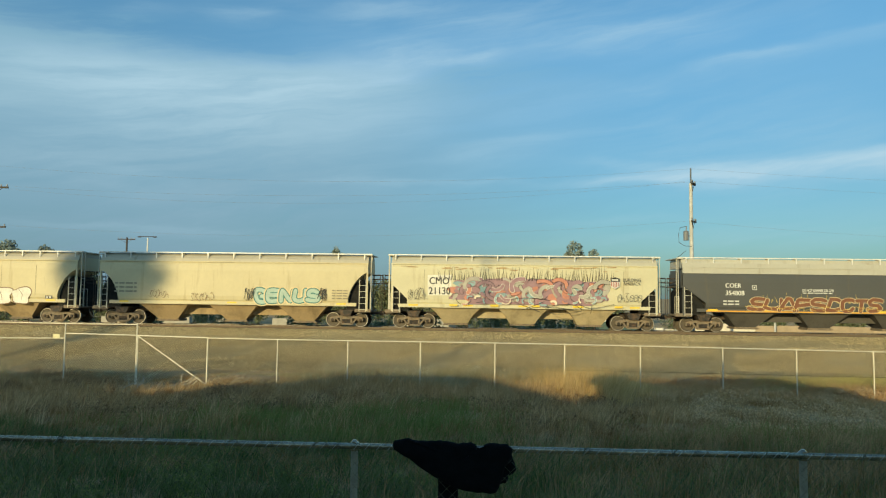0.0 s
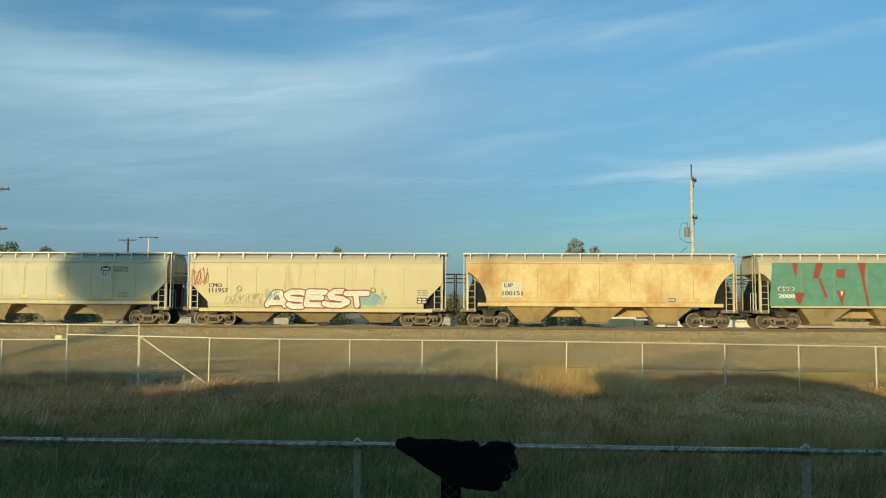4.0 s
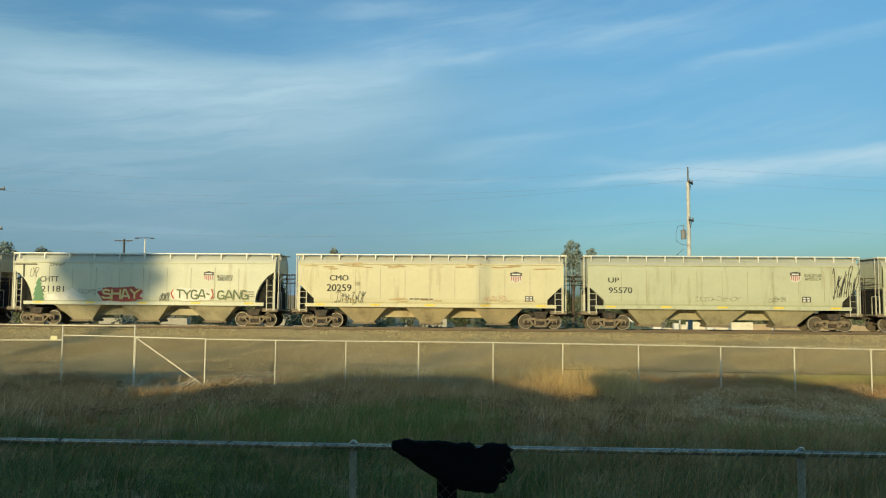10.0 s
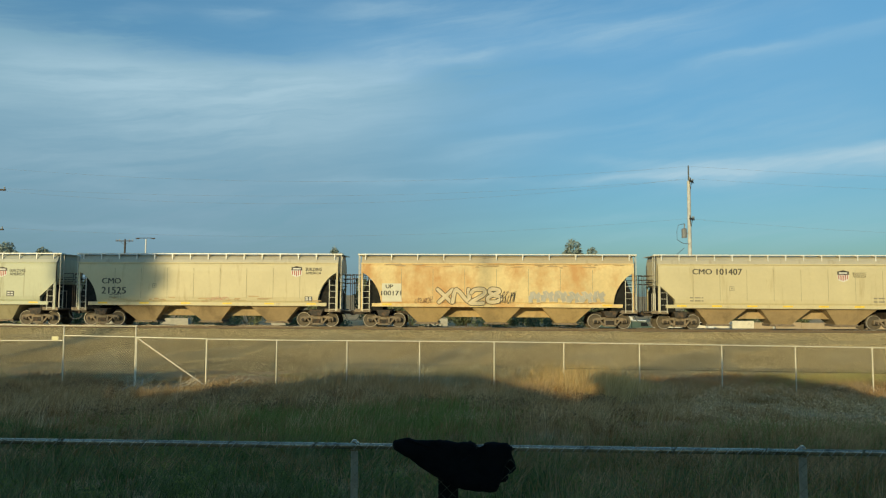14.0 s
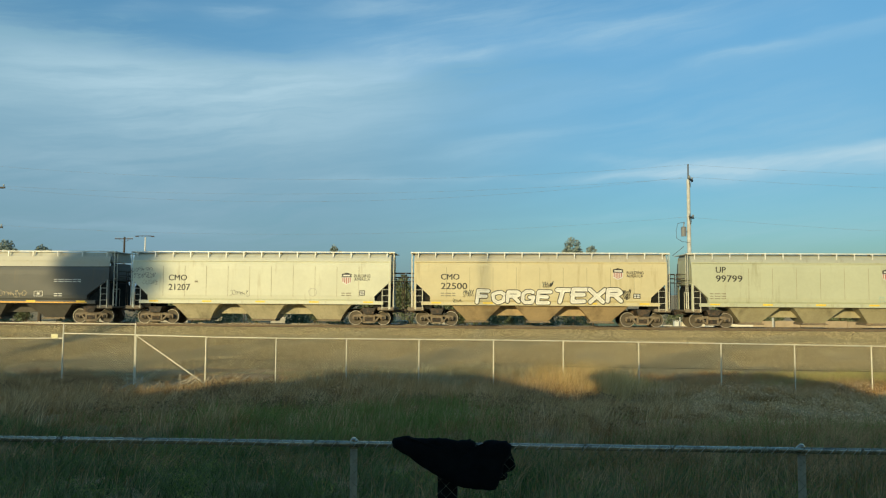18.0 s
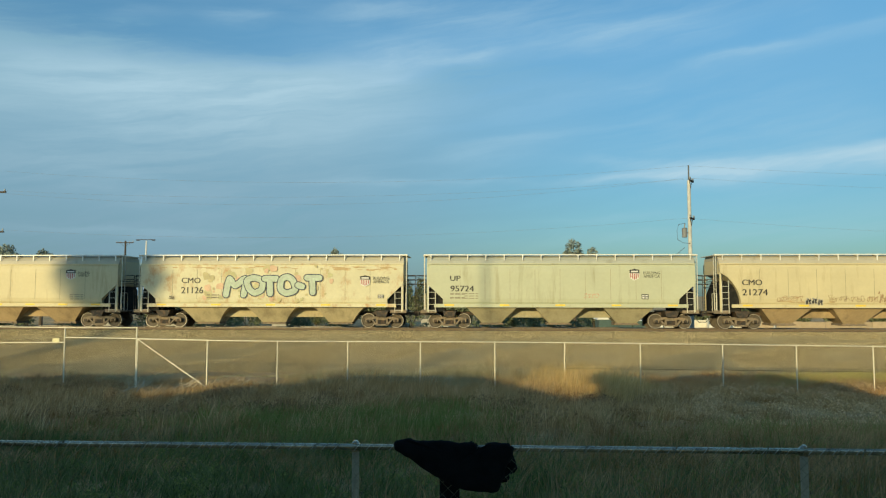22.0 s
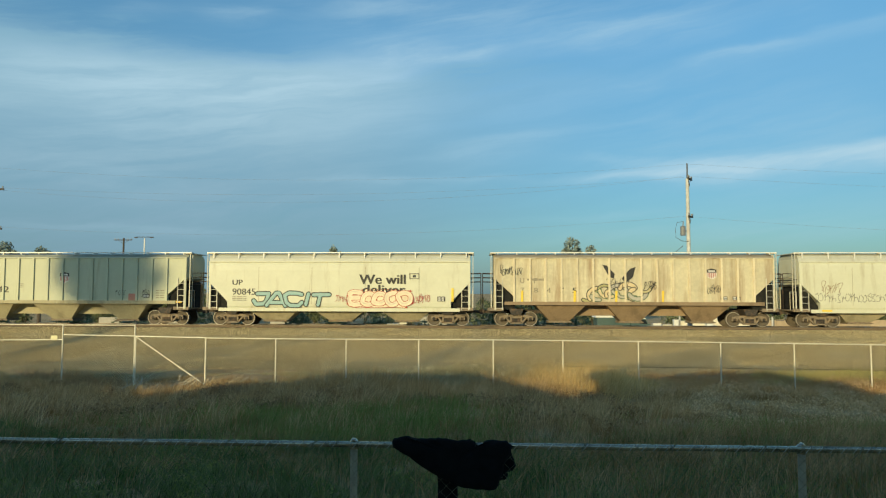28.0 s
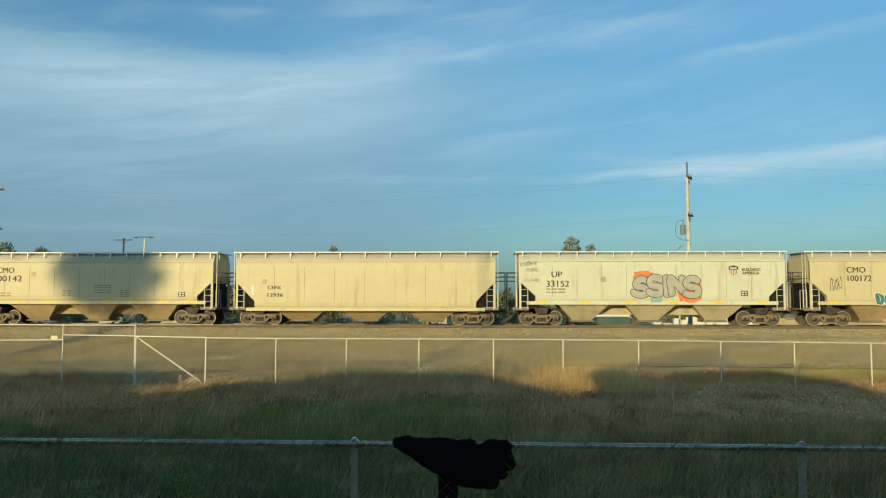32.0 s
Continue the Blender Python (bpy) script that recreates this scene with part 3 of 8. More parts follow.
def far_fence():
    fence = thing("chain_link_fence", "pale galvanised chain-link fence along the railway", "fence", pose(0, FENCE_Y, 0))
    xs = [-32.8, -29.7, -26.6, -23.6, -20.6] + [-8.40, -5.37, -2.29, 0.86, 3.77, 6.91, 10.29, 13.30, 16.40, 19.45, 22.5, 25.6, 28.6]
    tops = {x: 0.11 - 0.0042 * max(0, x - 1) ** 1.25 * 0.9 for x in xs}
    for x in xs:
        base = float(ground_z(x, FENCE_Y)) - 0.25
        top = tops[x] if x > -10 else 0.02
        lean = random.uniform(-0.6, 0.6)
        put("post", post_geo(top - base, 0.025), fence_pale, fence, m=pose(x, 0, base, 0, lean * 0.4, 0))
    right = [x for x in xs if x > -10]
    for a, b in zip([-11.43] + right, right):
        za, zb = tops.get(a, 0.13), tops[b]
        put("top_rail", Geo().beam((a, -0.01, za), (b, -0.01, zb), 0.021, 6), fence_pale, fence)
        zg = float(ground_z((a + b) / 2, FENCE_Y))
        chain_mesh("chain_link", a, b, zg + 0.03, min(za, zb) - 0.02, 0.11, 0.0048, wire_far, fence)
        if a > 3:
            put("tension_wire", Geo().beam((a, 0.03, -0.97 - 0.006 * (a - 3)), (b, 0.03, -0.97 - 0.006 * (b - 3)), 0.011, 5), wire_far, fence)
    left = [x for x in xs if x < -10]
    for a, b in zip(left, left[1:] + [-17.70]):
        put("top_rail", Geo().beam((a, -0.01, 0.0), (b, -0.01, 0.03 if b > -19 else 0.0), 0.021, 6), fence_pale, fence)
        zg = float(ground_z((a + b) / 2, FENCE_Y))
        chain_mesh("chain_link", a, b, zg + 0.03, -0.02, 0.11, 0.0048, wire_far, fence)
    # double gate between two tall posts
    gate = thing("chain_link_gate", "pale pipe gate with a slanting brace in the fence", "gate", pose(0, FENCE_Y, 0))
    for x, top in ((-17.70, 0.66), (-14.53, 0.67)):
        base = float(ground_z(x, FENCE_Y)) - 0.25
        put("gate_post", post_geo(top - base, 0.029), fence_pale, gate, m=pose(x, 0, base))
    put("header_bar", Geo().beam((-17.70, 0, 0.24), (-14.53, 0, 0.20), 0.022, 6), fence_pale, gate)
    put("header_bar", Geo().beam((-23.6, 0.0, 0.70), (-17.70, 0, 0.66), 0.018, 6), fence_pale, gate)
    put("header_bar", Geo().beam((-17.70, 0, 0.655), (-14.53, 0, 0.66), 0.018, 6), fence_pale, gate)
    leaf = put("gate_leaf", Geo().beam((-14.50, 0, 0.19), (-11.43, 0, 0.14), 0.025, 6).beam((-11.43, 0, 0.14), (-11.43, 0, -1.93), 0.030, 8)
               .beam((-14.45, 0, 0.15), (-11.45, 0, -1.85), 0.024, 6).beam((-14.48, 0, 0.17), (-14.48, 0, -1.86), 0.022, 6), fence_pale, gate)
    chain_mesh("chain_link", -14.46, -11.46, -1.85, 0.12, 0.11, 0.0048, wire_far, leaf)
    chain_mesh("chain_link", -17.66, -14.56, float(ground_z(-16, FENCE_Y)) + 0.04, 0.2, 0.11, 0.0048, wire_far, gate)
    put("gate_sign", Geo().box(-18.22, -17.92, -0.03, -0.015, 0.02, 0.20), surface("sign_yellow", (0.75, 0.70, 0.42), 0.6), gate, "small blank pale yellow sign")


far_fence()


def dead_branches():
    rng = random.Random(5)
    for k in range(11):
        x, y = -14.6 + 0.42 * k + rng.uniform(-0.3, 0.3), FENCE_Y - rng.uniform(0.3, 1.6)
        b = thing("dead_branch", "bleached dead branch lying in the grass by the gate", "branch", pose(x, y, float(ground_z(x, y)) + 0.03, 0, 0, rng.uniform(-70, 110)), group="dead branches")
        g = Geo().tube([(0, 0, 0), (0.4, 0.05, 0.10), (0.8, -0.04, 0.22), (1.15, 0.05, 0.42)], 0.022)
        put("stick", g, surface("bleached_wood", (0.55, 0.47, 0.34), 0.9, 0, 0.15, 6), b)
        put("twig", Geo().tube([(0.5, 0.02, 0.13), (0.62, 0.2, 0.30), (0.70, 0.32, 0.52)], 0.012), MATS["bleached_wood"], b)
        put("twig", Geo().tube([(0.75, -0.03, 0.20), (0.95, -0.2, 0.26), (1.2, -0.28, 0.40)], 0.011), MATS["bleached_wood"], b)


dead_branches()
NEAR_Y = 5.0


def near_fence():
    fence = thing("chain_link_fence", "grey pipe and wire fence close to the viewer in shade", "fence", pose(0, NEAR_Y, 0))
    knuckle = Geo().tube([(0, -0.026, 1.022), (0.030, -0.027, 1.058), (0.044, -0.012, 1.066), (0.052, -0.026, 1.056)], 0.0017, 3).mesh("knuckle_wire", steel_bright)
    posts = [-6.88, -3.85, -0.82, 2.21, 5.24, 8.27]
    for x in posts:
        base = float(ground_z(x, NEAR_Y)) - 0.2
        p = put("post", post_geo(1.028 - base, 0.025, False), post_grey, fence, m=pose(x, 0.035, base))
        put("post_cap", Geo().beam((0, 0, 1.008 - base), (0, 0, 1.053 - base), 0.036, 12).beam((0, -0.035, 1.038 - base), (0, 0.02, 1.038 - base), 0.032, 12)
            .beam((0, 0, 1.053 - base), (0, 0, 1.078 - base), 0.034, 12, 0.012), steel_dull, p)
    for a, b in zip(posts, posts[1:]):
        r = put("top_rail", Geo().beam((a, 0, 1.042), (b, 0, 1.042), 0.021, 14), steel_dull, fence)
        r.data.shade_smooth()
        chain_mesh("chain_link", a, b, -0.22, 1.072, 0.078, 0.0012, wire_mat, fence).location.y = -0.028
        for k in range(int((b - a) / 0.078)):
            put("knuckle_wire", knuckle, None, fence, m=pose(a + 0.078 * k, 0, random.uniform(-0.002, 0.002), 0, 0, random.uniform(-6, 6)))
        x = a + 0.35
        while x < b:
            put("wire_tie", Geo().beam((x, -0.028, 1.013), (x + 0.02, -0.026, 1.063), 0.003, 5).beam((x + 0.02, -0.026, 1.063), (x + 0.05, 0.02, 1.063), 0.003, 5), wire_mat, fence)
            x += 0.6


near_fence()


def draped_cloth():
    """A black garment thrown over the rail, with a lobe hanging behind the wire."""
    def spot(a, b):
        return -0.82 + (640 + a / 3 - 624) * 0.003792, 1.070 - (740 + b / 3 - 785.5) * 0.00391
    front = [(175, 118), (205, 110), (245, 103), (275, 112), (350, 114), (420, 110), (470, 116), (520, 122), (590, 116), (604, 126), (618, 152), (632, 182), (648, 184), (656, 160),
             (662, 128), (680, 118), (780, 122), (806, 146), (800, 185), (770, 240), (758, 300), (735, 348), (718, 372), (620, 373), (520, 356), (455, 330), (410, 304), (340, 266), (250, 206), (180, 166), (170, 140)]
    lobe = [(715, 150), (806, 150), (803, 190), (822, 235), (831, 270), (815, 292), (788, 300), (793, 320), (778, 340), (745, 346), (700, 350), (680, 300), (690, 200)]
    cloth = thing("black_jacket", "black cloth jacket draped over the fence rail", "clothing", pose(0.1, NEAR_Y, 0.85))
    for name, outline, y0, y1 in (("front_fold", front, -0.085, -0.034), ("back_fold", lobe, 0.03, 0.075)):
        pts = [spot(*p) for p in outline]
        dense = []
        for i, (x, z) in enumerate(pts):
            x2, z2 = pts[(i + 1) % len(pts)]
            for k in range(3):
                f = k / 3
                dense.append((x + (x2 - x) * f + 0.003 * math.sin(37 * (x + f) + 11 * z), z + (z2 - z) * f + 0.003 * math.sin(53 * z + 29 * (x + f))))
        cx, cz = sum(p[0] for p in dense) / len(dense), sum(p[1] for p in dense) / len(dense)
        rings = []
        for s, y in ((0.35, y0 - 0.012), (0.7, y0 - 0.004), (0.94, y0), (1.0, (y0 + y1) / 2), (0.95, y1)):
            rings.append([(cx + (x - cx) * s - 0.1, y + 0.006 * math.sin(x * 40 + z * 25) * s, cz + (z - cz) * s - 0.85) for x, z in dense])
        g = Geo().loft(rings)
        put(name, g.mesh(name, cloth_mat), None, cloth).data.shade_smooth()
    put("over_rail_fold", Geo().beam((-0.36, 0.0, 0.19), (-0.085, 0.0, 0.19), 0.034, 10), cloth_mat, cloth)
    x, _ = spot(465, 300)
    g = Geo()
    g.plate([(-0.070, 0), (0.066, 0), (0.066, 1.20), (0.04, 1.23), (-0.05, 1.23), (-0.070, 1.20)], -0.05, 0.05)
    put_post = thing("wooden_post", "dark wooden post standing behind the wire fence", "post", pose(x, NEAR_Y + 0.12, -0.32))
    put("shaft", g, darkpost, put_post)


draped_cloth()


# ---- poles and wires ----
def utility_pole(x, y, top, base, arms, lean=0.0, label="weathered wooden utility pole behind the train", transformer=False, spike=0.0, r=0.17, shaft_mat=wood_mat):
    pole = thing("utility_pole", label, "utility pole", pose(x, y, base, 0, lean, 0))
    h = top - base
    shaft = Geo().beam((0, 0, 0), (0, 0, h - spike), r, 12, r * 0.72)
    put("shaft", shaft, shaft_mat, pole)
    if spike:
        put("pole_pin", Geo().beam((0.0, 0, h - spike - 0.4), (0, 0, h), 0.055, 6), black_mat, pole)
    for z, half, slant in arms:
        arm = put("crossarm", Geo().plate([(-half, -0.06), (half, -0.06), (half, 0.06), (-half, 0.06)], -0.24, -0.14), arm_mat, pole, m=pose(0, 0, z - base, 0, 0, slant))
        for q in (-0.92, -0.55, 0.55, 0.92):
            put("insulator", Geo().beam((q * half, -0.19, 0.06), (q * half, -0.19, 0.12), 0.03, 6).beam((q * half, -0.19, 0.12), (q * half, -0.19, 0.24), 0.06, 8, 0.04), porcelain, arm)
        put("brace", Geo().beam((-half * 0.6, -0.13, -0.05), (0, -0.13, -0.55), 0.02, 4).beam((half * 0.6, -0.13, -0.05), (0, -0.13, -0.55), 0.02, 4), arm_mat, arm)
    if transformer:
        put("transformer", Geo().beam((-0.42, -0.1, 6.35 - base), (-0.42, -0.1, 7.0 - base), 0.19, 12).beam((-0.42, -0.1, 7.0 - base), (-0.42, -0.1, 7.06 - base), 0.21, 12, 0.12)
            .beam((-0.42, -0.1, 7.05 - base), (-0.38, -0.1, 7.4 - base), 0.04, 6).beam((-0.42, 0, 6.7 - base), (0, 0, 6.7 - base), 0.05, 6), surface("grey_enamel", (0.22, 0.23, 0.24), 0.4), pole, "grey transformer can")
        g = Geo()
        loop = [(-0.40, 7.4), (-0.85, 7.3), (-0.98, 6.8), (-0.95, 6.2), (-0.55, 5.95), (0, 5.9)]
        g.tube([(a, -0.15, za - base) for a, za in loop], 0.018, 4)
        put("drop_wire", g, black_mat, pole)
        g = Geo()
        loop = [(-0.45, 5.6), (-0.8, 5.3), (-1.3, 4.9)]
        g.tube([(a, -0.15, za - base) for a, za in loop], 0.018, 4)
        put("drop_wire", g, black_mat, pole)
    return pole


utility_pole(15.95, 54.0, 11.75, -2.1, [(10.55, 0.62, 62), (7.75, 0.55, 58)], lean=-0.15, transformer=True, spike=1.15)
utility_pole(-37.3, 54.0, 11.75, -2.1, [(9.97, 1.25, 0), (6.9, 1.2, 0)], spike=0.6)
utility_pole(-49.31, 100.0, 9.7, -2.1, [(9.42, 1.25, 2)], label="slim wooden utility pole with a single crossarm in the distance", shaft_mat=arm_mat)


def white_pole():
    p = thing("street_lamp", "thin white steel lamp post in the distance", "lamp post", pose(-46.4, 100.0, -2.1))
    put("shaft", Geo().beam((0, 0, 0), (0.1, 0, 11.8), 0.13, 8, 0.09), white_paint, p)
    put("lamp_arm", Geo().beam((-0.9, 0, 11.95), (0.9, 0, 11.95), 0.05, 6).beam((-0.9, 0, 11.9), (-1.35, 0, 11.9), 0.09, 6).beam((0.9, 0, 11.9), (1.35, 0, 11.9), 0.09, 6), arm_mat, p)


white_pole()


def power_lines():
    runs = [((15.95, 54, 11.7), (-37.3, 54, 11.7), 1.1), ((16.4, 54, 10.75), (-36.2, 54, 10.1), 0.9), ((15.5, 54, 10.75), (-38.4, 54, 10.1), 1.5),
            ((15.9, 54, 7.8), (-37.0, 54, 7.1), 1.0), ((15.95, 54, 11.7), (70, 52, 11.0), 0.9), ((16.4, 54, 10.75), (70, 52, 10.0), 0.9), ((15.7, 54, 7.8), (70, 52, 7.2), 1.2),
            ((-37.3, 54, 9.9), (-90, 56, 9.9), 0.9)]
    for a, b, sag in runs:
        g = Geo()
        a, b = Vector(a), Vector(b)
        pts = [a.lerp(b, i / 16) - Vector((0, 0, sag * 4 * (i / 16) * (1 - i / 16))) for i in range(17)]
        g.tube(pts, 0.0045, 4)
        tagged(put("power_line", g, line_mat), "thin dark overhead wire slung between the poles", "power line", group="overhead wires")


power_lines()


# ---- trees and bushes ----
def leaves(count, blobs, size):
    """Small leaf cards scattered through a set of ellipsoids (x, y, z, rx, ry, rz)."""
    pick = np.random.randint(0, len(blobs), count)
    b = np.array(blobs)[pick]
    d = np.random.normal(size=(count, 3))
    d /= np.linalg.norm(d, axis=1, keepdims=True)
    rad = np.random.uniform(0.35, 1.0, count) ** 0.6
    c = b[:, :3] + d * b[:, 3:] * rad[:, None]
    u = np.random.normal(size=(count, 3))
    u /= np.linalg.norm(u, axis=1, keepdims=True)
    v = np.cross(u, np.random.normal(size=(count, 3)))
    v /= np.linalg.norm(v, axis=1, keepdims=True)
    s = np.random.uniform(0.6, 1.4, count)[:, None] * size
    verts = np.stack([c - u * s, c + v * s * 0.45, c + u * s, c - v * s * 0.45], 1).reshape(-1, 3)
    me = bpy.data.meshes.new("crown")
    me.vertices.add(count * 4)
    me.vertices.foreach_set("co", verts.ravel().astype(np.float32))
    me.loops.add(count * 4)
    me.loops.foreach_set("vertex_index", np.arange(count * 4, dtype=np.int32))
    me.polygons.add(count)
    me.polygons.foreach_set("loop_start", (np.arange(count) * 4).astype(np.int32))
    me.polygons.foreach_set("loop_total", np.full(count, 4, np.int32))
    me.update()
    return me


def tree(x, y, base, height, blobs, count, size, label, r=0.22, name="tree"):
    """A trunk with limbs to each clump of the crown; blobs are given from the tree's foot."""
    t = thing(name, label, "tree", pose(x, y, base))
    fork = min(b[2] - b[5] for b in blobs) * 0.85
    g = Geo().beam((0, 0, -0.1), (0.1, 0, fork), r, 9, r * 0.75)
    put("trunk", g, bark, t)
    for b in blobs:
        put("limb", Geo().beam((0.1, 0, fork - 0.1), (0.1 + b[0] * 0.5, b[1] * 0.5, (fork + b[2]) / 2), r * 0.55, 6, r * 0.35)
            .beam((0.1 + b[0] * 0.5, b[1] * 0.5, (fork + b[2]) / 2), (b[0], b[1], b[2] + b[5] * 0.4), r * 0.35, 6, r * 0.08), bark, t)
    me = leaves(count, blobs, size)
    me.materials.append(hazed_leaf_mat)
    put("crown", me, None, t)
    return t


tree(12.3, 90, -2.1, 10, [(0, 0, 9.9, 1.05, 1.0, 1.3), (-0.6, 0, 8.7, 0.9, 0.9, 1.1), (0.7, 0.2, 8.5, 0.9, 0.9, 1.2), (0, 0, 6.9, 1.2, 1.1, 1.6)], 1500, 0.20, "dark green leafy tree far behind the railway")
tree(14.75, 91, -2.1, 9, [(0, 0, 9.4, 0.65, 0.6, 0.9), (-0.5, 0, 8.4, 0.6, 0.6, 0.8), (0.6, 0, 8.2, 0.6, 0.6, 0.9), (0, 0, 6.4, 0.9, 0.9, 1.3)], 800, 0.18, "small dark green tree far behind the railway")
tree(-17.9, 92, -2.1, 9, [(0, 0, 9.4, 0.55, 0.5, 0.9), (0.6, 0, 8.9, 0.75, 0.6, 0.6), (-0.4, 0, 8.2, 0.8, 0.6, 0.9), (0, 0, 6.5, 1.1, 1, 1.5)], 900, 0.18, "thin dark green tree far behind the railway")
tree(-53.2, 80, -2.1, 9, [(0, 0, 9.0, 0.9, 0.9, 1.0), (-1.3, 0, 8.5, 1.0, 0.9, 1.1), (0.9, 0, 8.1, 0.7, 0.8, 0.9), (-0.2, 0, 6.5, 1.6, 1.2, 1.6)], 1300, 0.20, "dark green leafy tree far behind the railway")
tree(-49.6, 81, -2.1, 8, [(0, 0, 8.5, 0.9, 0.7, 0.9), (-1.0, 0, 8.0, 0.7, 0.6, 0.7), (0.9, 0, 8.1, 0.5, 0.6, 0.9), (0.1, 0, 6.1, 1.7, 1.2, 1.5)], 1100, 0.20, "low spreading dark green tree far behind the railway")


def bush(x, y, w, h, leaf=0.13, label="dark green shrub growing behind the track", name="bush"):
    blobs = [(random.uniform(-w, w) * 0.6, random.uniform(-0.6, 0.6), h * random.uniform(0.25, 0.62), w * 0.42, 0.8, h * 0.34) for _ in range(6)]
    b = thing(name, label, "shrub", pose(x, y, float(np.interp(y, [p[0] for p in PROFILE], [p[1] for p in PROFILE]))), group="shrubs behind the track")
    g = Geo()
    for q in blobs[:4]:
        g.beam((0, 0, -0.05), (q[0], q[1], q[2]), 0.05, 5, 0.02)
    put("stem", g, bark, b)
    me = leaves(int(260 + 130 * w * h), blobs, leaf)
    me.materials.append(bush_mat)
    put("foliage", me, None, b)


for i, (x, y, w, h) in enumerate([(-7.5, 62, 2.2, 2.6), (-3.6, 63, 1.6, 2.4), (1.6, 66, 1.5, 4.6), (4.6, 63, 1.5, 4.3), (7.3, 66, 1.3, 3.6), (-15, 62, 2.4, 3.0), (-23, 64, 2.6, 3.4),
                                  (-11.5, 61, 1.5, 2.3), (-29, 62, 2.2, 2.4), (-36, 63, 2.6, 3.2), (23, 84, 2.2, 2.6), (34, 86, 2.2, 2.4), (-44, 64, 2.5, 2.8), (10.0, 68, 1.5, 2.6)]):
    bush(x, y, w, h)


def far_shrubs():
    """A ragged row of tall shrubs along the far side of the yard."""
    rng = random.Random(21)
    x = -62.0
    while x < 62:
        w, h = rng.uniform(1.8, 3.4), rng.uniform(6.4, 8.4) if x < -6 else rng.uniform(3.4, 5.6)
        if not 19 < x < 27:
            bush(x, 92 + rng.uniform(-3, 3), w, h, 0.20, "tall dark green shrub far behind the track")
        x += w * rng.uniform(1.0, 1.7)


far_shrubs()


# ---- yard behind the track ----
def yard():
    z = -2.05
    cabin = thing("site_trailer", "low white trailer with a dark green side behind the track", "trailer", pose(14.6, 76, z))
    put("body", Geo().box(-1.7, 1.7, 0, 2.2, 0.45, 1.62), surface("dark_green_panel", (0.07, 0.12, 0.11), 0.5), cabin)
    put("roof", Geo().plate([(-1.9, 1.62), (1.9, 1.62), (1.8, 1.95), (-1.6, 2.02)], -0.1, 2.3), white_paint, cabin, "white roof")
    put("step", Geo().box(-1.2, 1.2, 0.2, 2.0, 0.0, 0.45), iron, cabin)
    car = thing("parked_van", "small dark green van with a pale roof behind the track", "van", pose(17.3, 75.6, z))
    put("body", Geo().plate([(-1.0, 0.35), (1.0, 0.35), (1.0, 0.95), (0.72, 1.05), (0.5, 1.5), (-0.95, 1.5)], 0, 1.7), surface("dark_green_panel", (0.07, 0.12, 0.11), 0.5), car)
    put("roof", Geo().plate([(-1.0, 1.5), (0.52, 1.5), (0.45, 1.58), (-0.95, 1.58)], -0.02, 1.72), white_paint, car, "pale roof")
    put("window", Geo().plate([(-0.1, 1.0), (0.66, 1.0), (0.46, 1.4), (-0.1, 1.4)], -0.012, 0.0), surface("dark_glass", (0.02, 0.025, 0.03), 0.08), car)
    for x in (-0.6, 0.6):
        put("wheel", Geo().beam((x, -0.02, 0.32), (x, 0.2, 0.32), 0.32, 14), black_mat, car)
    wall = thing("yard_wall", "low cream block wall with tan panels behind the track", "wall", pose(0, 78, z), kind="structure")
    x = 22.6
    for i in range(3):
        put("panel", Geo().box(x, x + 2.3, 0, 0.18, 0, 1.52), cream_wall, wall)
        x += 2.33
    for i in range(9):
        put("panel", Geo().box(x, x + 2.4, 0, 0.16, 0, 1.36 + 0.04 * (i % 2)), tan_wall, wall)
        x += 2.43
    for i, (bx, w, h) in enumerate([(18.9, 0.8, 1.05), (20.0, 0.9, 0.9), (21.0, 0.45, 1.4), (21.9, 0.6, 1.25), (24.6, 0.7, 1.1)]):
        b = thing("crate", "pale weathered crate among scrap behind the track", "crate", pose(bx, 75.6 + 0.3 * i, z), group="scrap in the yard")
        put("box", Geo().box(-w / 2, w / 2, -0.3, 0.3, 0, h), cream_wall if i % 2 else white_paint, b)
        put("lid", Geo().box(-w / 2 - 0.03, w / 2 + 0.03, -0.33, 0.33, h, h + 0.04), cream_wall, b)
    for bx in (21.5, 24.2, 31.0):
        tagged(put("stake", Geo().beam((bx, 76.5, z - 0.1), (bx, 76.5, z + 1.75), 0.10, 6), wood_mat), "short weathered wooden stake", "stake")
    box = thing("signal_box", "small white equipment box beside the far rail", "equipment box", pose(-5.1, 49.35, float(bed_z(49.3))))
    put("base", Geo().box(-0.75, 0.05, -0.2, 0.2, -0.05, 0.42), white_paint, box)
    put("motor_housing", Geo().box(0.12, 0.62, -0.18, 0.18, 0.40, 0.62).beam((0.15, 0, 0.42), (0.6, 0, 0.42), 0.12, 8), white_paint, box)
    put("rod", Geo().beam((-0.3, -0.1, 0.22), (0.75, -0.1, 0.44), 0.03, 6), iron, box)
    for x0, w, h in ((-26.5, 1.4, 1.5), (-31.5, 3.4, 1.55), (-19.5, 3.2, 1.55), (-4.1, 2.9, 1.7), (-38.0, 2.6, 1.5)):
        t = thing("concrete_block", "pale concrete block on the ground behind the track", "concrete block", pose(x0, 75.0, z - 0.02), group="blocks behind the track")
        put("block", Geo().plate([(-w / 2, 0), (w / 2, 0), (w / 2 - 0.05, h), (-w / 2 + 0.05, h)], -0.3, 0.3), surface("pale_concrete", (0.46, 0.43, 0.36), 0.9, 0, 0.15, 2), t)


yard()


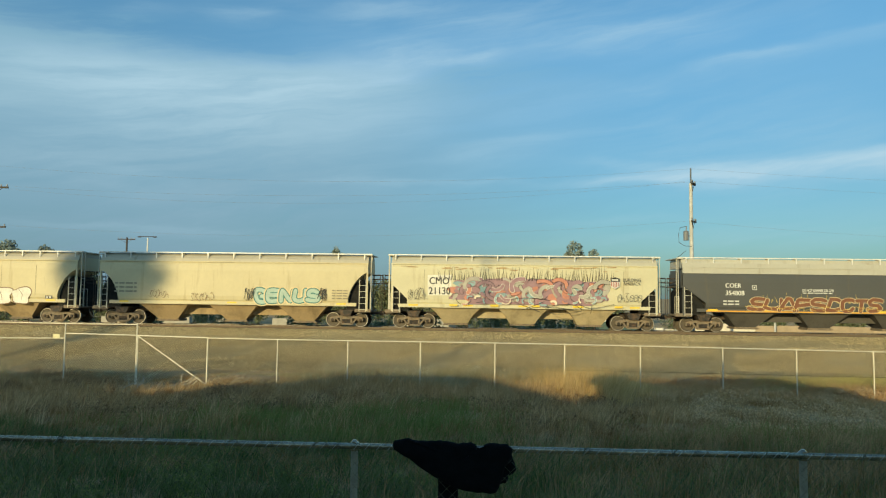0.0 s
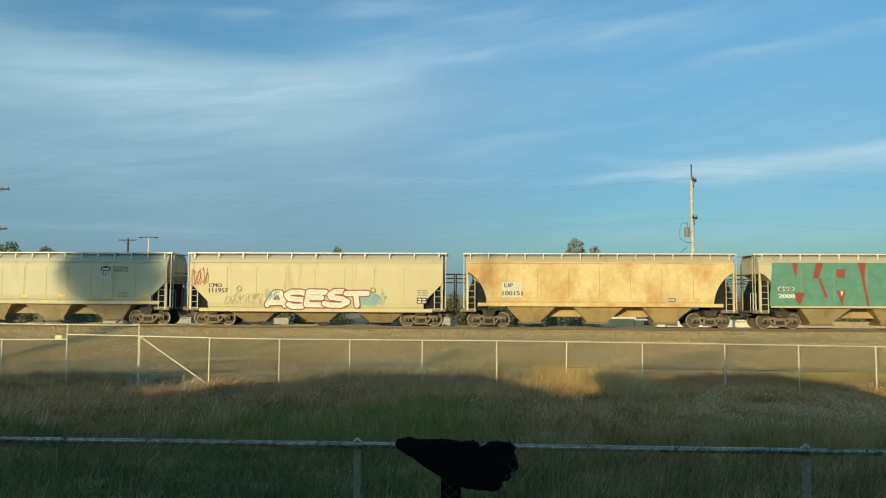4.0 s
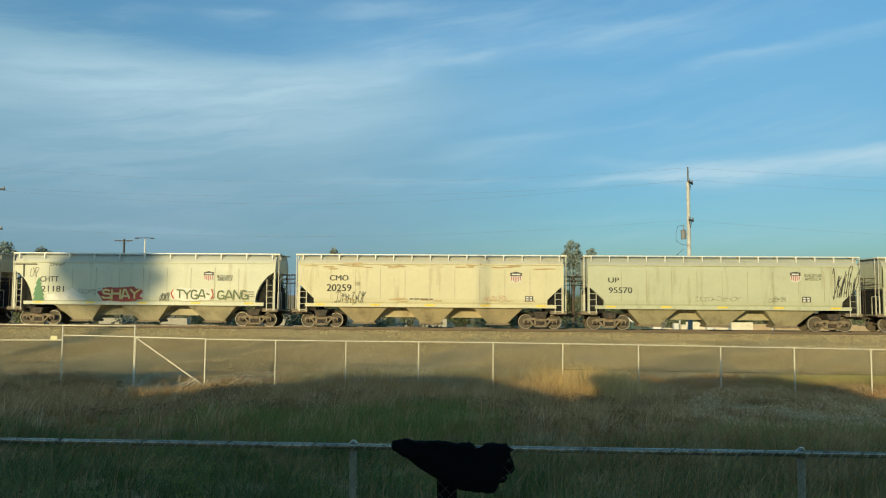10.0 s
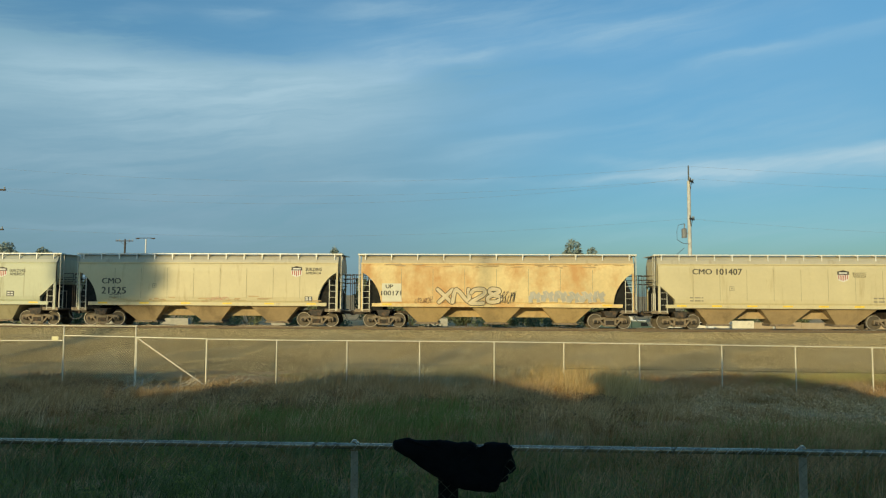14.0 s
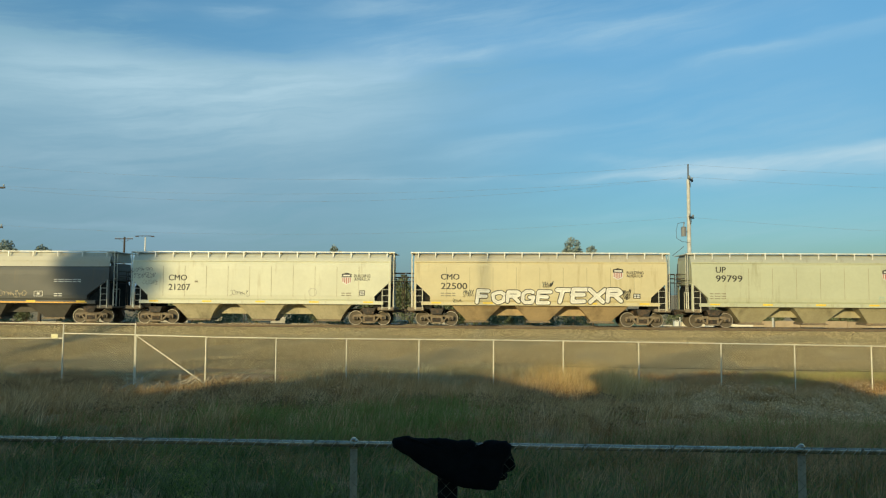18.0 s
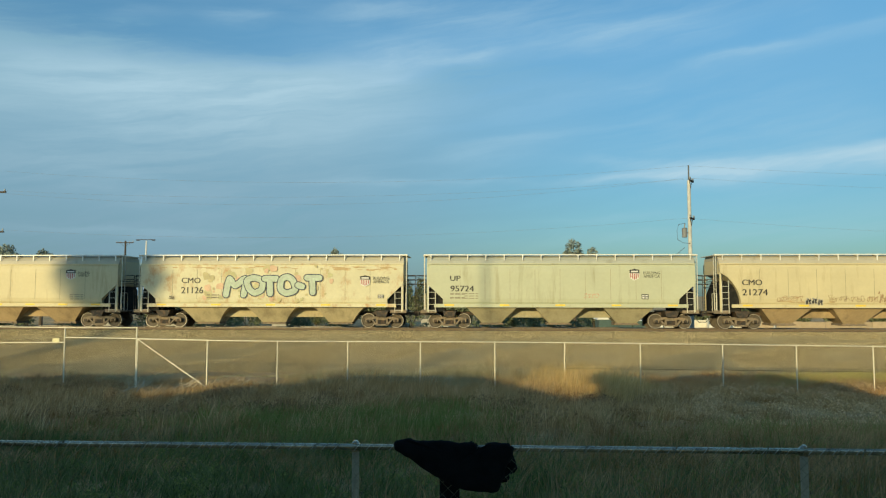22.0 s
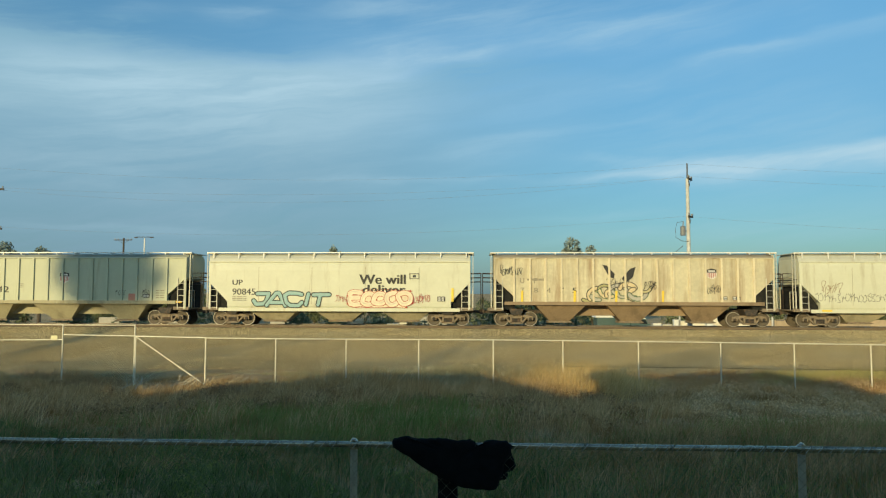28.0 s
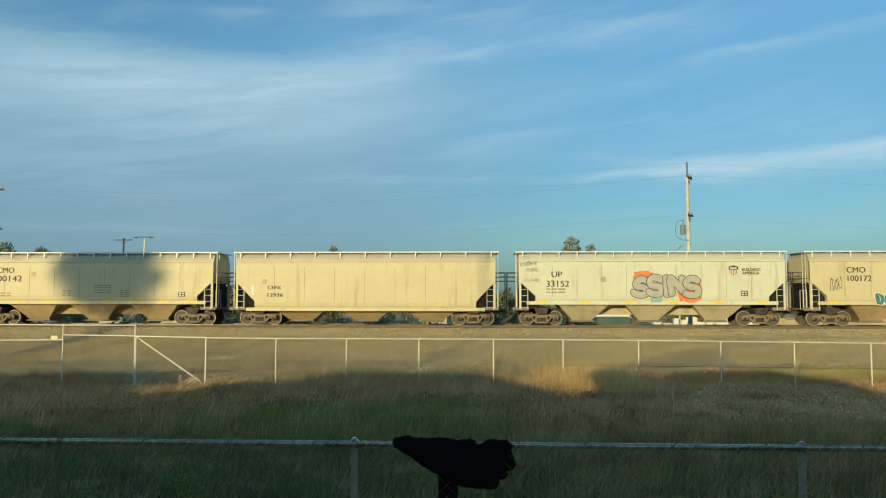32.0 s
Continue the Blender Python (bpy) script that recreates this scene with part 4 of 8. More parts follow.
# ---- houses and trees behind the viewer: they throw the evening shade over the grass ----
siding = surface("beige_siding", (0.45, 0.40, 0.32), 0.85, 0, 0.08, 2)


def house(x0, x1, y0, y1, eave, ridge, hip_l, hip_r, label, overhang=0.4):
    cx = (x0 + x1) / 2
    h = thing("house", label, "house", pose(cx, y0, -0.4))
    w = (x1 - x0) / 2
    d = y1 - y0
    e, r = eave + 0.4, ridge + 0.4
    put("wall", Geo().box(-w + overhang, w - 0.4, min(0, d) + 0.4, max(0, d) - 0.4, 0, e), siding, h)
    ym = d / 2
    v = [(-w, 0, e), (w, 0, e), (w, d, e), (-w, d, e), (-w + hip_l, ym, r), (w - hip_r, ym, r)]
    v += [(a, b, c - 0.15) for a, b, c in v]
    f = [(0, 1, 5, 4), (1, 2, 5), (2, 3, 4, 5), (3, 0, 4), (6, 10, 11, 7), (7, 11, 8), (8, 11, 10, 9), (9, 10, 6), (0, 6, 7, 1), (1, 7, 8, 2), (2, 8, 9, 3), (3, 9, 6, 0)]
    put("roof", Geo().add(v, f), roof_mat, h)
    for k in range(3):
        xw = -w * 0.55 + k * w * 0.55
        win = put("window", Geo().box(xw - 0.6, xw + 0.6, -0.395, -0.33, 2.0, 3.2), white_paint, h)
        put("pane", Geo().box(xw - 0.5, xw + 0.5, -0.33, -0.31, 2.1, 3.1), surface("dark_glass", (0.02, 0.025, 0.03), 0.08), win)


# front edge, back edge (towards -y)
house(-41.2, -27.2, -3.0, -9.0, 5.4, 7.40, 0.9, 5.6, "beige house with a grey hip roof behind the viewer")
house(-25.7, -10.05, -3.5, -9.5, 4.9, 7.25, 1.5, 8.4, "long beige house with a grey hip roof behind the viewer")
house(-10.0, -0.2, -3.0, -8.5, 5.8, 7.55, 0.4, 4.9, "beige house with a grey gabled roof behind the viewer", 0.5)
house(0.0, 6.5, -3.2, -8.2, 4.3, 5.6, 0.4, 5.4, "low beige wing with a grey hip roof behind the viewer")


def shade_tree():
    """Tall gum tree far behind the viewer, whose crown shades a patch of the passing train."""
    k = 140.0
    a, e = radians(SUN_SIDE), radians(SUN_UP)
    foot = (-23.4 - k * math.sin(a) * math.cos(e), 45.4 - k * math.cos(a) * math.cos(e))
    top = k * math.sin(e)
    z = 4.0 + top + 0.4
    tree(foot[0], foot[1], -0.4, z + 3, [(-1.5, 0, z - 0.1, 1.5, 1.4, 1.2), (1.3, 0, z - 0.3, 1.4, 1.4, 1.5), (0.3, 0, z - 0.8, 1.9, 1.2, 1.0), (-0.9, 0, z - 1.9, 1.4, 1.2, 1.0), (0.9, 0.2, z - 1.8, 1.3, 1.2, 0.9), (-1.2, 0, z + 1.4, 1.6, 1.4, 1.2), (1.2, 0.3, z + 1.2, 1.6, 1.4, 1.3), (0, 0, z + 3, 1.8, 1.4, 1.4), (-1.4, 0, z - 0.6, 2.3, 1.6, 2.2), (1.5, 0, z - 0.8, 2.3, 1.6, 2.2)],
         5600, 0.30, "tall gum tree far behind the viewer", r=0.15)


shade_tree()
a_, e_ = radians(SUN_SIDE), radians(SUN_UP)
utility_pole(0.7 - 100 * math.sin(a_) * math.cos(e_), 45.4 - 100 * math.cos(a_) * math.cos(e_), 26.0, -0.4, [], label="tall wooden pole far behind the viewer", r=0.13)


# ---- grass ----
def make_grass():
    rng = np.random.default_rng(7)

    def clumps(x, y, f=1.0, seed=0.0):
        return 0.5 + 0.25 * np.sin(x * 1.3 * f + 2 * np.sin(y * 0.9 * f + seed)) + 0.25 * np.sin(y * 1.7 * f + 1.5 * np.sin(x * 0.8 * f + seed * 2))

    def tufts(count, per, x0, x1, y0, y1, keep, spread):
        """Blades gathered in tufts, which lean outwards together."""
        cx, cy = rng.uniform(x0, x1, count * 4), rng.uniform(y0, y1, count * 4)
        ok = (np.abs(cx) < 0.68 * cy + 2) & (rng.random(count * 4) < keep(cx, cy))
        cx, cy = cx[ok][:count], cy[ok][:count]
        n = len(cx)
        big = np.repeat(rng.uniform(0.55, 1.25, n), per)
        way = np.repeat(rng.normal(0.4, 0.9, n), per)
        ox, oy = rng.normal(0, spread, n * per), rng.normal(0, spread, n * per)
        out = np.arctan2(oy, ox)
        x, y = np.repeat(cx, per) + ox, np.repeat(cy, per) + oy
        leans = np.stack([np.where(rng.random(n * per) < 0.5, out, way), rng.uniform(0.1, 0.9, n * per)], 1)
        return x, y, leans, big

    # tall dry stand along the far fence: thick in the middle, trodden by the gate, low to the right
    def stand(x, y):
        return np.exp(-((x + 1.5) / 6.0) ** 4) * np.clip((y - 22) / 4, 0, 1)

    x, y, leans, big = tufts(6400, 26, -30, 30, 21, 37.6, lambda x, y: np.clip((clumps(x, y) - 0.15) * 1.4 + 0.5 * stand(x, y), 0.05, 1) * np.clip((37.8 - y) / 2.5, 0.08, 1), 0.15)
    n = len(x)
    gate = np.exp(-((x + 13) / 4.0) ** 2) * np.clip((y - 27) / 3, 0, 1)
    right = np.clip((x - 5.5) / 3, 0, 1)
    h = (0.22 + 0.45 * rng.random(n) ** 1.3) * big * (0.15 + 0.5 * clumps(x, y, 0.6, 2.0) + 0.8 * clumps(x, y, 2.4, 6.0) ** 2 + 0.65 * stand(x, y)) * (1 - 0.75 * gate) * (1 - 0.62 * right) * np.clip((38.9 - y) / 3, 0.3, 1)
    wide = rng.uniform(0.008, 0.022, n)
    foot = np.stack([x, y, ground_z(x, y) - 0.02], 1)
    far = y > 30.9 + 0.4 * np.sin(x * 1.7)
    strands("dry_grass", foot[~far], leans[~far], h[~far], wide[~far], dry_mat, "tall dry straw-coloured grass along the fence")
    strands("bleached_grass", foot[far], leans[far], h[far] * 0.75, wide[far], bleached_mat, "short bleached grass between the fence and the stone bank")
    # low brown mat at the foot of the bank, and the fallen grass by the gate, tinted gold as sunlit
    x, y, leans, big = tufts(2600, 22, 4.5, 26, 27, 37.2, lambda x, y: np.clip(0.35 + clumps(x, y, 1.3, 7.0), 0, 1) * np.clip((37.6 - y) / 1.5, 0, 1), 0.17)
    n = len(x)
    strands("brown_grass", np.stack([x, y, ground_z(x, y) - 0.02], 1), leans, (0.10 + 0.24 * rng.random(n)) * big, rng.uniform(0.010, 0.024, n), brown_mat, "low brown grass at the foot of the stone bank")
    x, y, leans, big = tufts(330, 34, -21, -7, 25, 33, lambda x, y: np.exp(-((x + 11.8 - 0.9 * (y - 28)) / 1.5) ** 2 - ((y - 28.3) / 2.2) ** 2) + np.exp(-((x + 19.3) / 0.9) ** 2 - ((y - 30.5) / 1.8) ** 2), 0.25)
    n = len(x)
    leans[:, 1] *= 2.2
    strands("fallen_grass", np.stack([x, y, ground_z(x, y) - 0.02], 1), leans, (0.06 + 0.16 * rng.random(n)) * big, rng.uniform(0.010, 0.022, n), sunlit_grass_mat, "trodden dry grass lying by the gate, tinted gold as sunlit")
    # half dry slope: a low mat, and rank weeds standing out of it
    x, y, leans, big = tufts(9500, 18, -26, 26, 10.5, 28, lambda x, y: np.clip(clumps(x, y, 1.1, 4.0) * 1.3, 0.25, 1) * (1 - 0.75 * np.exp(-((x - 9.5) / 4.5) ** 2 - ((y - 23) / 5.5) ** 2)), 0.18)
    n = len(x)
    h = (0.08 + 0.22 * rng.random(n)) * big * (0.3 + 1.1 * clumps(x, y, 2.0, 1.0) ** 1.5)
    leans[:, 1] *= 1.8
    strands("half_dry_grass", np.stack([x, y, ground_z(x, y) - 0.02], 1), leans, h, rng.uniform(0.008, 0.018, n), mixed_mat, "brownish half-dry grass on the shaded slope")
    x, y, leans, big = tufts(900, 70, -26, 26, 14, 33, lambda x, y: np.clip((clumps(x, y, 0.7, 5.0) - 0.35) * 2, 0.03, 1) * np.clip((y - 13) / 7, 0.08, 1) * np.where(x > 5.5, 0.12, 1) + np.exp(-((x - 4.6) / 1.3) ** 2 - ((y - 29.5) / 3.0) ** 2), 0.22)
    n = len(x)
    h = (0.15 + 0.6 * rng.random(n) ** 1.4) * big * (1 - 0.6 * np.exp(-((x + 13) / 4.0) ** 2) * np.clip((y - 26) / 3, 0, 1))
    strands("rank_weeds", np.stack([x, y, ground_z(x, y) - 0.02], 1), leans, h, rng.uniform(0.008, 0.020, n), dry_mat, "rank tufts of dry weeds standing out of the grass", "weeds")
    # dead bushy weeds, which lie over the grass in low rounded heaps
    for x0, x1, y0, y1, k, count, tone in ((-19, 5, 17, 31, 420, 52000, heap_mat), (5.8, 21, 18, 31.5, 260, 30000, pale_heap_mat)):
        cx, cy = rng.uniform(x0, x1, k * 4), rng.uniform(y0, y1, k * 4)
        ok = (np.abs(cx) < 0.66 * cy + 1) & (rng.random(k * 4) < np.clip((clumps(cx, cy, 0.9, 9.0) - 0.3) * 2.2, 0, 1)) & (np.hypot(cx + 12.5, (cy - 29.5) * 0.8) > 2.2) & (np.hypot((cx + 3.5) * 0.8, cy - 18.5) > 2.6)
        cx, cy = cx[ok][:k], cy[ok][:k]
        heaps = [(a, b, float(ground_z(a, b)) + q * 0.35, q * 1.5, q * 1.3, q * 0.75) for a, b, q in zip(cx, cy, rng.uniform(0.18, 0.46, len(cx)))]
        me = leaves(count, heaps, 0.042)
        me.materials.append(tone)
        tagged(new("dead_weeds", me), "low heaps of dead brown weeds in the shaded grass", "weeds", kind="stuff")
    # stand that the sun still reaches, with the gold of that light in its colour
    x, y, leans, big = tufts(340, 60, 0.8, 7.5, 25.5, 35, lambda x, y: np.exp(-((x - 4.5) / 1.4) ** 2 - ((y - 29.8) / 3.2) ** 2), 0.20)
    n = len(x)
    strands("golden_grass", np.stack([x, y, ground_z(x, y) - 0.02], 1), leans, (0.35 + 0.75 * rng.random(n)) * big, rng.uniform(0.010, 0.022, n), sunlit_grass_mat, "tall dry grass tinted gold as in the last sunlight")
    # green patches in the slope
    x, y, leans, big = tufts(5200, 20, -16, 20, 11, 37, lambda x, y: np.clip(np.exp(-((x + 3.2) / 3.2) ** 2 - ((y - 17.6) / 3.0) ** 2) + np.exp(-((x - 10) / 5) ** 2 - ((y - 15) / 3) ** 2) * 0.5, 0, 1), 0.15)
    n = len(x)
    h = (0.16 + 0.36 * rng.random(n)) * big
    strands("green_weeds", np.stack([x, y, ground_z(x, y) - 0.02], 1), leans, h, rng.uniform(0.008, 0.018, n), weed_mat, "patches of green weeds in the dry slope")
    # weeds in the sun at the foot of the bank, their green tinted yellow as lit
    x, y, leans, big = tufts(420, 30, 11, 24, 31.2, 37.5, lambda x, y: np.exp(-((x - 17.5) / 2.6) ** 2 - ((y - 34.5) / 2.2) ** 2), 0.22)
    n = len(x)
    strands("yellow_weeds", np.stack([x, y, ground_z(x, y) - 0.02], 1), leans, (0.15 + 0.3 * rng.random(n)) * big, rng.uniform(0.012, 0.026, n), sunny_mat, "green weeds tinted yellow as sunlit at the foot of the stone bank", "weeds")
    # green grass near the viewer
    x, y, leans, big = tufts(6500, 20, -14, 14, 5.3, 15.5, lambda x, y: np.clip((16.0 - y) / 3, 0.0, 1) * np.clip(clumps(x, y, 2.2, 3.0) * 1.3, 0.25, 1), 0.09)
    n = len(x)
    h = (0.10 + 0.28 * rng.random(n)) * big * (0.6 + 0.6 * clumps(x, y, 1.5, 1.0))
    strands("green_grass", np.stack([x, y, ground_z(x, y) - 0.02], 1), leans, h, rng.uniform(0.005, 0.011, n), green_mat, "dense dark green grass near the wire fence")

    # leafy weeds and stalks among it
    k = 260
    cy = rng.uniform(5.6, 10.5, k)
    cx = rng.uniform(-1, 1, k) * (0.66 * cy + 0.8)
    blobs = [(a, b, float(ground_z(a, b)) + q * 0.5, 0.16, 0.16, q * 0.55) for a, b, q in zip(cx, cy, rng.uniform(0.12, 0.42, k))]
    me = leaves(15000, blobs, 0.020)
    me.materials.append(weed_mat)
    tagged(new("leafy_weeds", me), "small-leaved green weeds in the grass by the fence", "weeds", kind="stuff")
    x, y, leans, big = tufts(3200, 8, -10, 13, 5.6, 16, lambda x, y: np.clip(0.22 + 0.14 * x, 0.06, 1), 0.12)
    n = len(x)
    strands("dry_stalks", np.stack([x, y, ground_z(x, y) - 0.02], 1), leans, (0.25 + 0.4 * rng.random(n)) * big, rng.uniform(0.004, 0.009, n), mixed_mat, "dry brown stalks among the green grass")

    # rough grass between the track and the yard
    x, y, leans, big = tufts(2600, 14, -48, 42, 51.5, 76, lambda x, y: np.clip(clumps(x, y, 0.5, 2.0) * 1.2, 0.2, 1), 0.3)
    n = len(x)
    strands("rough_grass", np.stack([x, y, ground_z(x, y) - 0.02], 1), leans, (0.3 + 0.6 * rng.random(n)) * big, rng.uniform(0.03, 0.06, n), back_mat, "rough greenish grass between the track and the yard")


brown_mat = leafy("brown_grass", (0.52, 0.35, 0.17), (0.98, 0.69, 0.38), 0.5, (0.75, 0.62, 0.46), 1.1)
back_mat = leafy("rough_grass", (0.20, 0.22, 0.10), (0.46, 0.44, 0.24), 0.4)
# weed green shifted to yellow: sunlight put into the colour
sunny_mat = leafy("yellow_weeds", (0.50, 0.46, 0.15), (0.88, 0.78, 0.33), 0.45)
bleached_mat = leafy("bleached_grass", (0.42, 0.38, 0.23), (0.88, 0.82, 0.56), 0.45, (0.62, 0.58, 0.48), 1.2)
# sunlit copy of the dry grass: evening light is part of its gold
sunlit_grass_mat = leafy("golden_grass", (0.62, 0.42, 0.16), (0.98, 0.78, 0.40), 0.5)
weed_mat = leafy("green_weeds", (0.14, 0.19, 0.045), (0.38, 0.42, 0.14), 0.45)
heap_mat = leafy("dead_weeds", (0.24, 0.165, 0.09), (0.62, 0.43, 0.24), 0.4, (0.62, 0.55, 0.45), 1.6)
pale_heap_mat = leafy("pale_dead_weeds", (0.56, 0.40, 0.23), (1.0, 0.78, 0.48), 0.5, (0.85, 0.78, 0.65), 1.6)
make_grass()


# ---- the train ----
# places of the couplings along the train, from car to car
JOINTS = [-43.11, -24.81, -6.02, 12.03, 30.91, 48.19, 65.84, 83.84, 102.09, 120.22, 138.53, 157.01, 175.18, 193.15, 210.95, 229.2, 247.72, 264.9, 283.21, 301.25,
          318.46, 335.55, 352.73, 371.07, 389.19, 407.54, 424.89, 443.11, 461.68, 479.77, 498.53, 516.34, 533.54, 551.46, 569.27, 587.47]


def paint(name, colour, dirt=None, amount=0.16, size=1.6, streak=0.12, vary=0.05, rough=0.55):
    dirt = dirt or (colour[0] * 0.70, colour[1] * 0.64, colour[2] * 0.56)
    return surface(name, colour, rough, 0, vary, 0.6, dirt=dirt, dirt_amount=amount, dirt_size=size, streak=streak)


PAINTS = {
    "tan": paint("tan_car_paint", (0.61, 0.54, 0.34)),
    "cream": paint("cream_car_paint", (0.64, 0.60, 0.41)),
    "pale": paint("pale_cream_car_paint", (0.63, 0.635, 0.50)),
    "grey": paint("grey_beige_car_paint", (0.54, 0.52, 0.37)),
    "sage": paint("grey_green_car_paint", (0.50, 0.52, 0.38)),
    "specked": paint("rust_specked_cream_paint", (0.66, 0.62, 0.43), (0.46, 0.27, 0.12), 0.27, 1.3, 0.6, 0.08, 0.65),
    "rust": paint("rust_stained_cream_paint", (0.76, 0.60, 0.31), (0.58, 0.33, 0.13), 0.44, 0.55, 0.7, 0.12, 0.75),
    "brown": paint("rust_brown_paint", (0.19, 0.112, 0.083), (0.42, 0.31, 0.20), 0.36, 1.3, 0.12, 0.2, 0.8),
    "worn": paint("worn_tan_paint", (0.61, 0.56, 0.40), (0.36, 0.27, 0.17), 0.32, 1.1, 0.13, 0.15, 0.75),
    "dark": paint("charcoal_car_paint", (0.090, 0.093, 0.090), (0.12, 0.105, 0.08), 0.15),
    "palegrey": paint("pale_grey_roof_paint", (0.50, 0.49, 0.42)),
}
ROOFS = {k: paint("dusty_roof_" + k, tuple(0.92 * c + 0.02 for c in v)) for k, v in {"tan": (0.50, 0.46, 0.36), "cream": (0.52, 0.50, 0.40), "grey": (0.46, 0.45, 0.38), "sage": (0.44, 0.45, 0.38),
         "pale": (0.55, 0.55, 0.46), "specked": (0.52, 0.48, 0.36), "rust": (0.50, 0.42, 0.28), "brown": (0.18, 0.12, 0.09), "worn": (0.42, 0.36, 0.27)}.items()}
steel_pale = surface("pale_walkway_steel", (0.84, 0.83, 0.78), 0.5, 0.1, 0.15, 4)
# Shade inside the end openings is painted into these plates' near-black colour.
end_shade = surface("sooty_end_plate", (0.026, 0.027, 0.026), 0.9, 0, 0.3, 3, dirt=(0.06, 0.05, 0.04), dirt_amount=0.2, dirt_size=2, spec=0.1)
pale_rib = paint("pale_worn_rib_paint", (0.70, 0.62, 0.44), (0.46, 0.34, 0.20), 0.26, 1.1, 0.13, 0.12, 0.75)
# Seam tone, darker than the coats, paints in the weld joints' thin shadow.
seam_shade = surface("seam_grime", (0.40, 0.36, 0.25), 0.9, 0, 0.2, 3)
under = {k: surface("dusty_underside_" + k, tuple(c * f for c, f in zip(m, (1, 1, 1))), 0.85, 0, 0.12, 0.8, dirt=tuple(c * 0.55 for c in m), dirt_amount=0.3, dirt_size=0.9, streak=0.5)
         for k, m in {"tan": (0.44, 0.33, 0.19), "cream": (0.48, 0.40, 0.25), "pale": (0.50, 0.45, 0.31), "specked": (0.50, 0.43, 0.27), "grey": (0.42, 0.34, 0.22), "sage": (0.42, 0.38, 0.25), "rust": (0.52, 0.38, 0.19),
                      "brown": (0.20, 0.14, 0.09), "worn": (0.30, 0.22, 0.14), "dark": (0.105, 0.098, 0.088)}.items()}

SHAPES = {  # side bottom, top of the end cut, its inner edge and outer edge from the coupling, eave
    "round": (1.52, 3.50, 2.00, 0.74, 4.05),
    "angle": (1.52, 2.80, 1.75, 0.74, 4.05),
    "rib": (1.54, 3.02, 1.95, 0.74, 4.28),
    "low": (1.10, 2.75, 1.95, 0.74, 4.05),
    "dark": (1.46, 2.86, 2.20, 0.80, 3.66),
}
SHARED = {}


def shared(key, build):
    if key not in SHARED:
        SHARED[key] = build()
    return SHARED[key]


def body_geo(kind, half):
    zs, zc, xb, xe, eave = SHAPES[kind]
    rings = []
    if kind == "rib":
        prof = [(zs, 1.52), (eave - 0.01, 1.52), (eave, 1.50)]
    else:
        prof = [(zs, 1.50), (zs + 0.12, 1.57), (zs + 0.35, 1.60), (eave - 0.55, 1.60), (eave - 0.25, 1.58), (eave - 0.06, 1.53), (eave, 1.49)]
    steps = sorted({p[0] for p in prof} | {zs + (zc - zs) * i / 8 for i in range(9)})

    def inset(z):
        if z >= zc:
            return xe
        f = (z - zs) / (zc - zs)
        if kind == "round":
            return xe + (xb - xe) * (1 - f ** 1.9) ** 0.75
        if f < 0.25:
            return xb
        return xb + (xe - xb) * (f - 0.25) / 0.75
    for z in steps:
        e, w = half - inset(z), float(np.interp(z, [p[0] for p in prof], [p[1] for p in prof]))
        rings.append([(-e, -w, z), (e, -w, z), (e, w, z), (-e, w, z)])
    return Geo().loft(rings)


def roof_geo(kind, half):
    zs, zc, xb, xe, eave = SHAPES[kind]
    e = half - xe
    rings = []
    roof = [(eave - 0.01, 1.46), (eave + 0.02, 1.45), (eave + 0.20, 1.41), (eave + 0.38, 1.28), (eave + 0.50, 1.02), (eave + 0.56, 0.5), (eave + 0.58, 0.1)] if kind != "rib" else [(eave - 0.01, 1.48), (eave + 0.03, 1.45), (eave + 0.20, 1.05), (eave + 0.29, 0.6), (eave + 0.31, 0.1)]
    for z, w in roof:
        rings.append([(-e, -w, z), (e, -w, z), (e, w, z), (-e, w, z)])
    return Geo().loft(rings)


def truck_side():
    """Cast side frame of a two-axle truck, seen from the side, round its middle."""
    g = Geo()
    top = [(-0.98, 0.62), (-0.80, 0.67), (-0.45, 0.72), (0.45, 0.72), (0.80, 0.67), (0.98, 0.62), (0.98, 0.50), (0.72, 0.50), (0.40, 0.58), (-0.40, 0.58), (-0.72, 0.50), (-0.98, 0.50)]
    g.plate(top, -0.09, 0.07)
    for s in (-1, 1):
        g.plate([(s * 0.72, 0.56), (s * 0.60, 0.56), (s * 0.30, 0.22), (s * 0.44, 0.22)], -0.07, 0.06)
        g.plate([(s * 0.38, 0.60), (s * 0.27, 0.60), (s * 0.27, 0.20), (s * 0.38, 0.20)], -0.10, 0.06)
        g.plate([(s * 1.06, 0.60), (s * 0.98, 0.64), (s * 0.72, 0.60), (s * 0.72, 0.40), (s * 0.78, 0.34), (s * 0.80, 0.50), (s * 0.98, 0.50), (s * 1.0, 0.34), (s * 1.06, 0.40)], -0.08, 0.06)
    g.plate([(-0.46, 0.24), (0.46, 0.24), (0.36, 0.14), (-0.36, 0.14)], -0.10, 0.06)
    g.box(-0.26, 0.26, -0.12, 0.02, 0.50, 0.64)
    return g


def springs():
    """The nest of coil springs under the bolster, seen as ribbed columns."""
    rings = []
    for k in range(9):
        r = 0.27 if k % 2 else 0.24
        z = 0.24 + 0.035 * k
        rings.append([(-r, -0.10 - 0.02 * (k % 2), z), (r, -0.10 - 0.02 * (k % 2), z), (r, 0.05, z), (-r, 0.05, z)])
    return Geo().loft(rings)


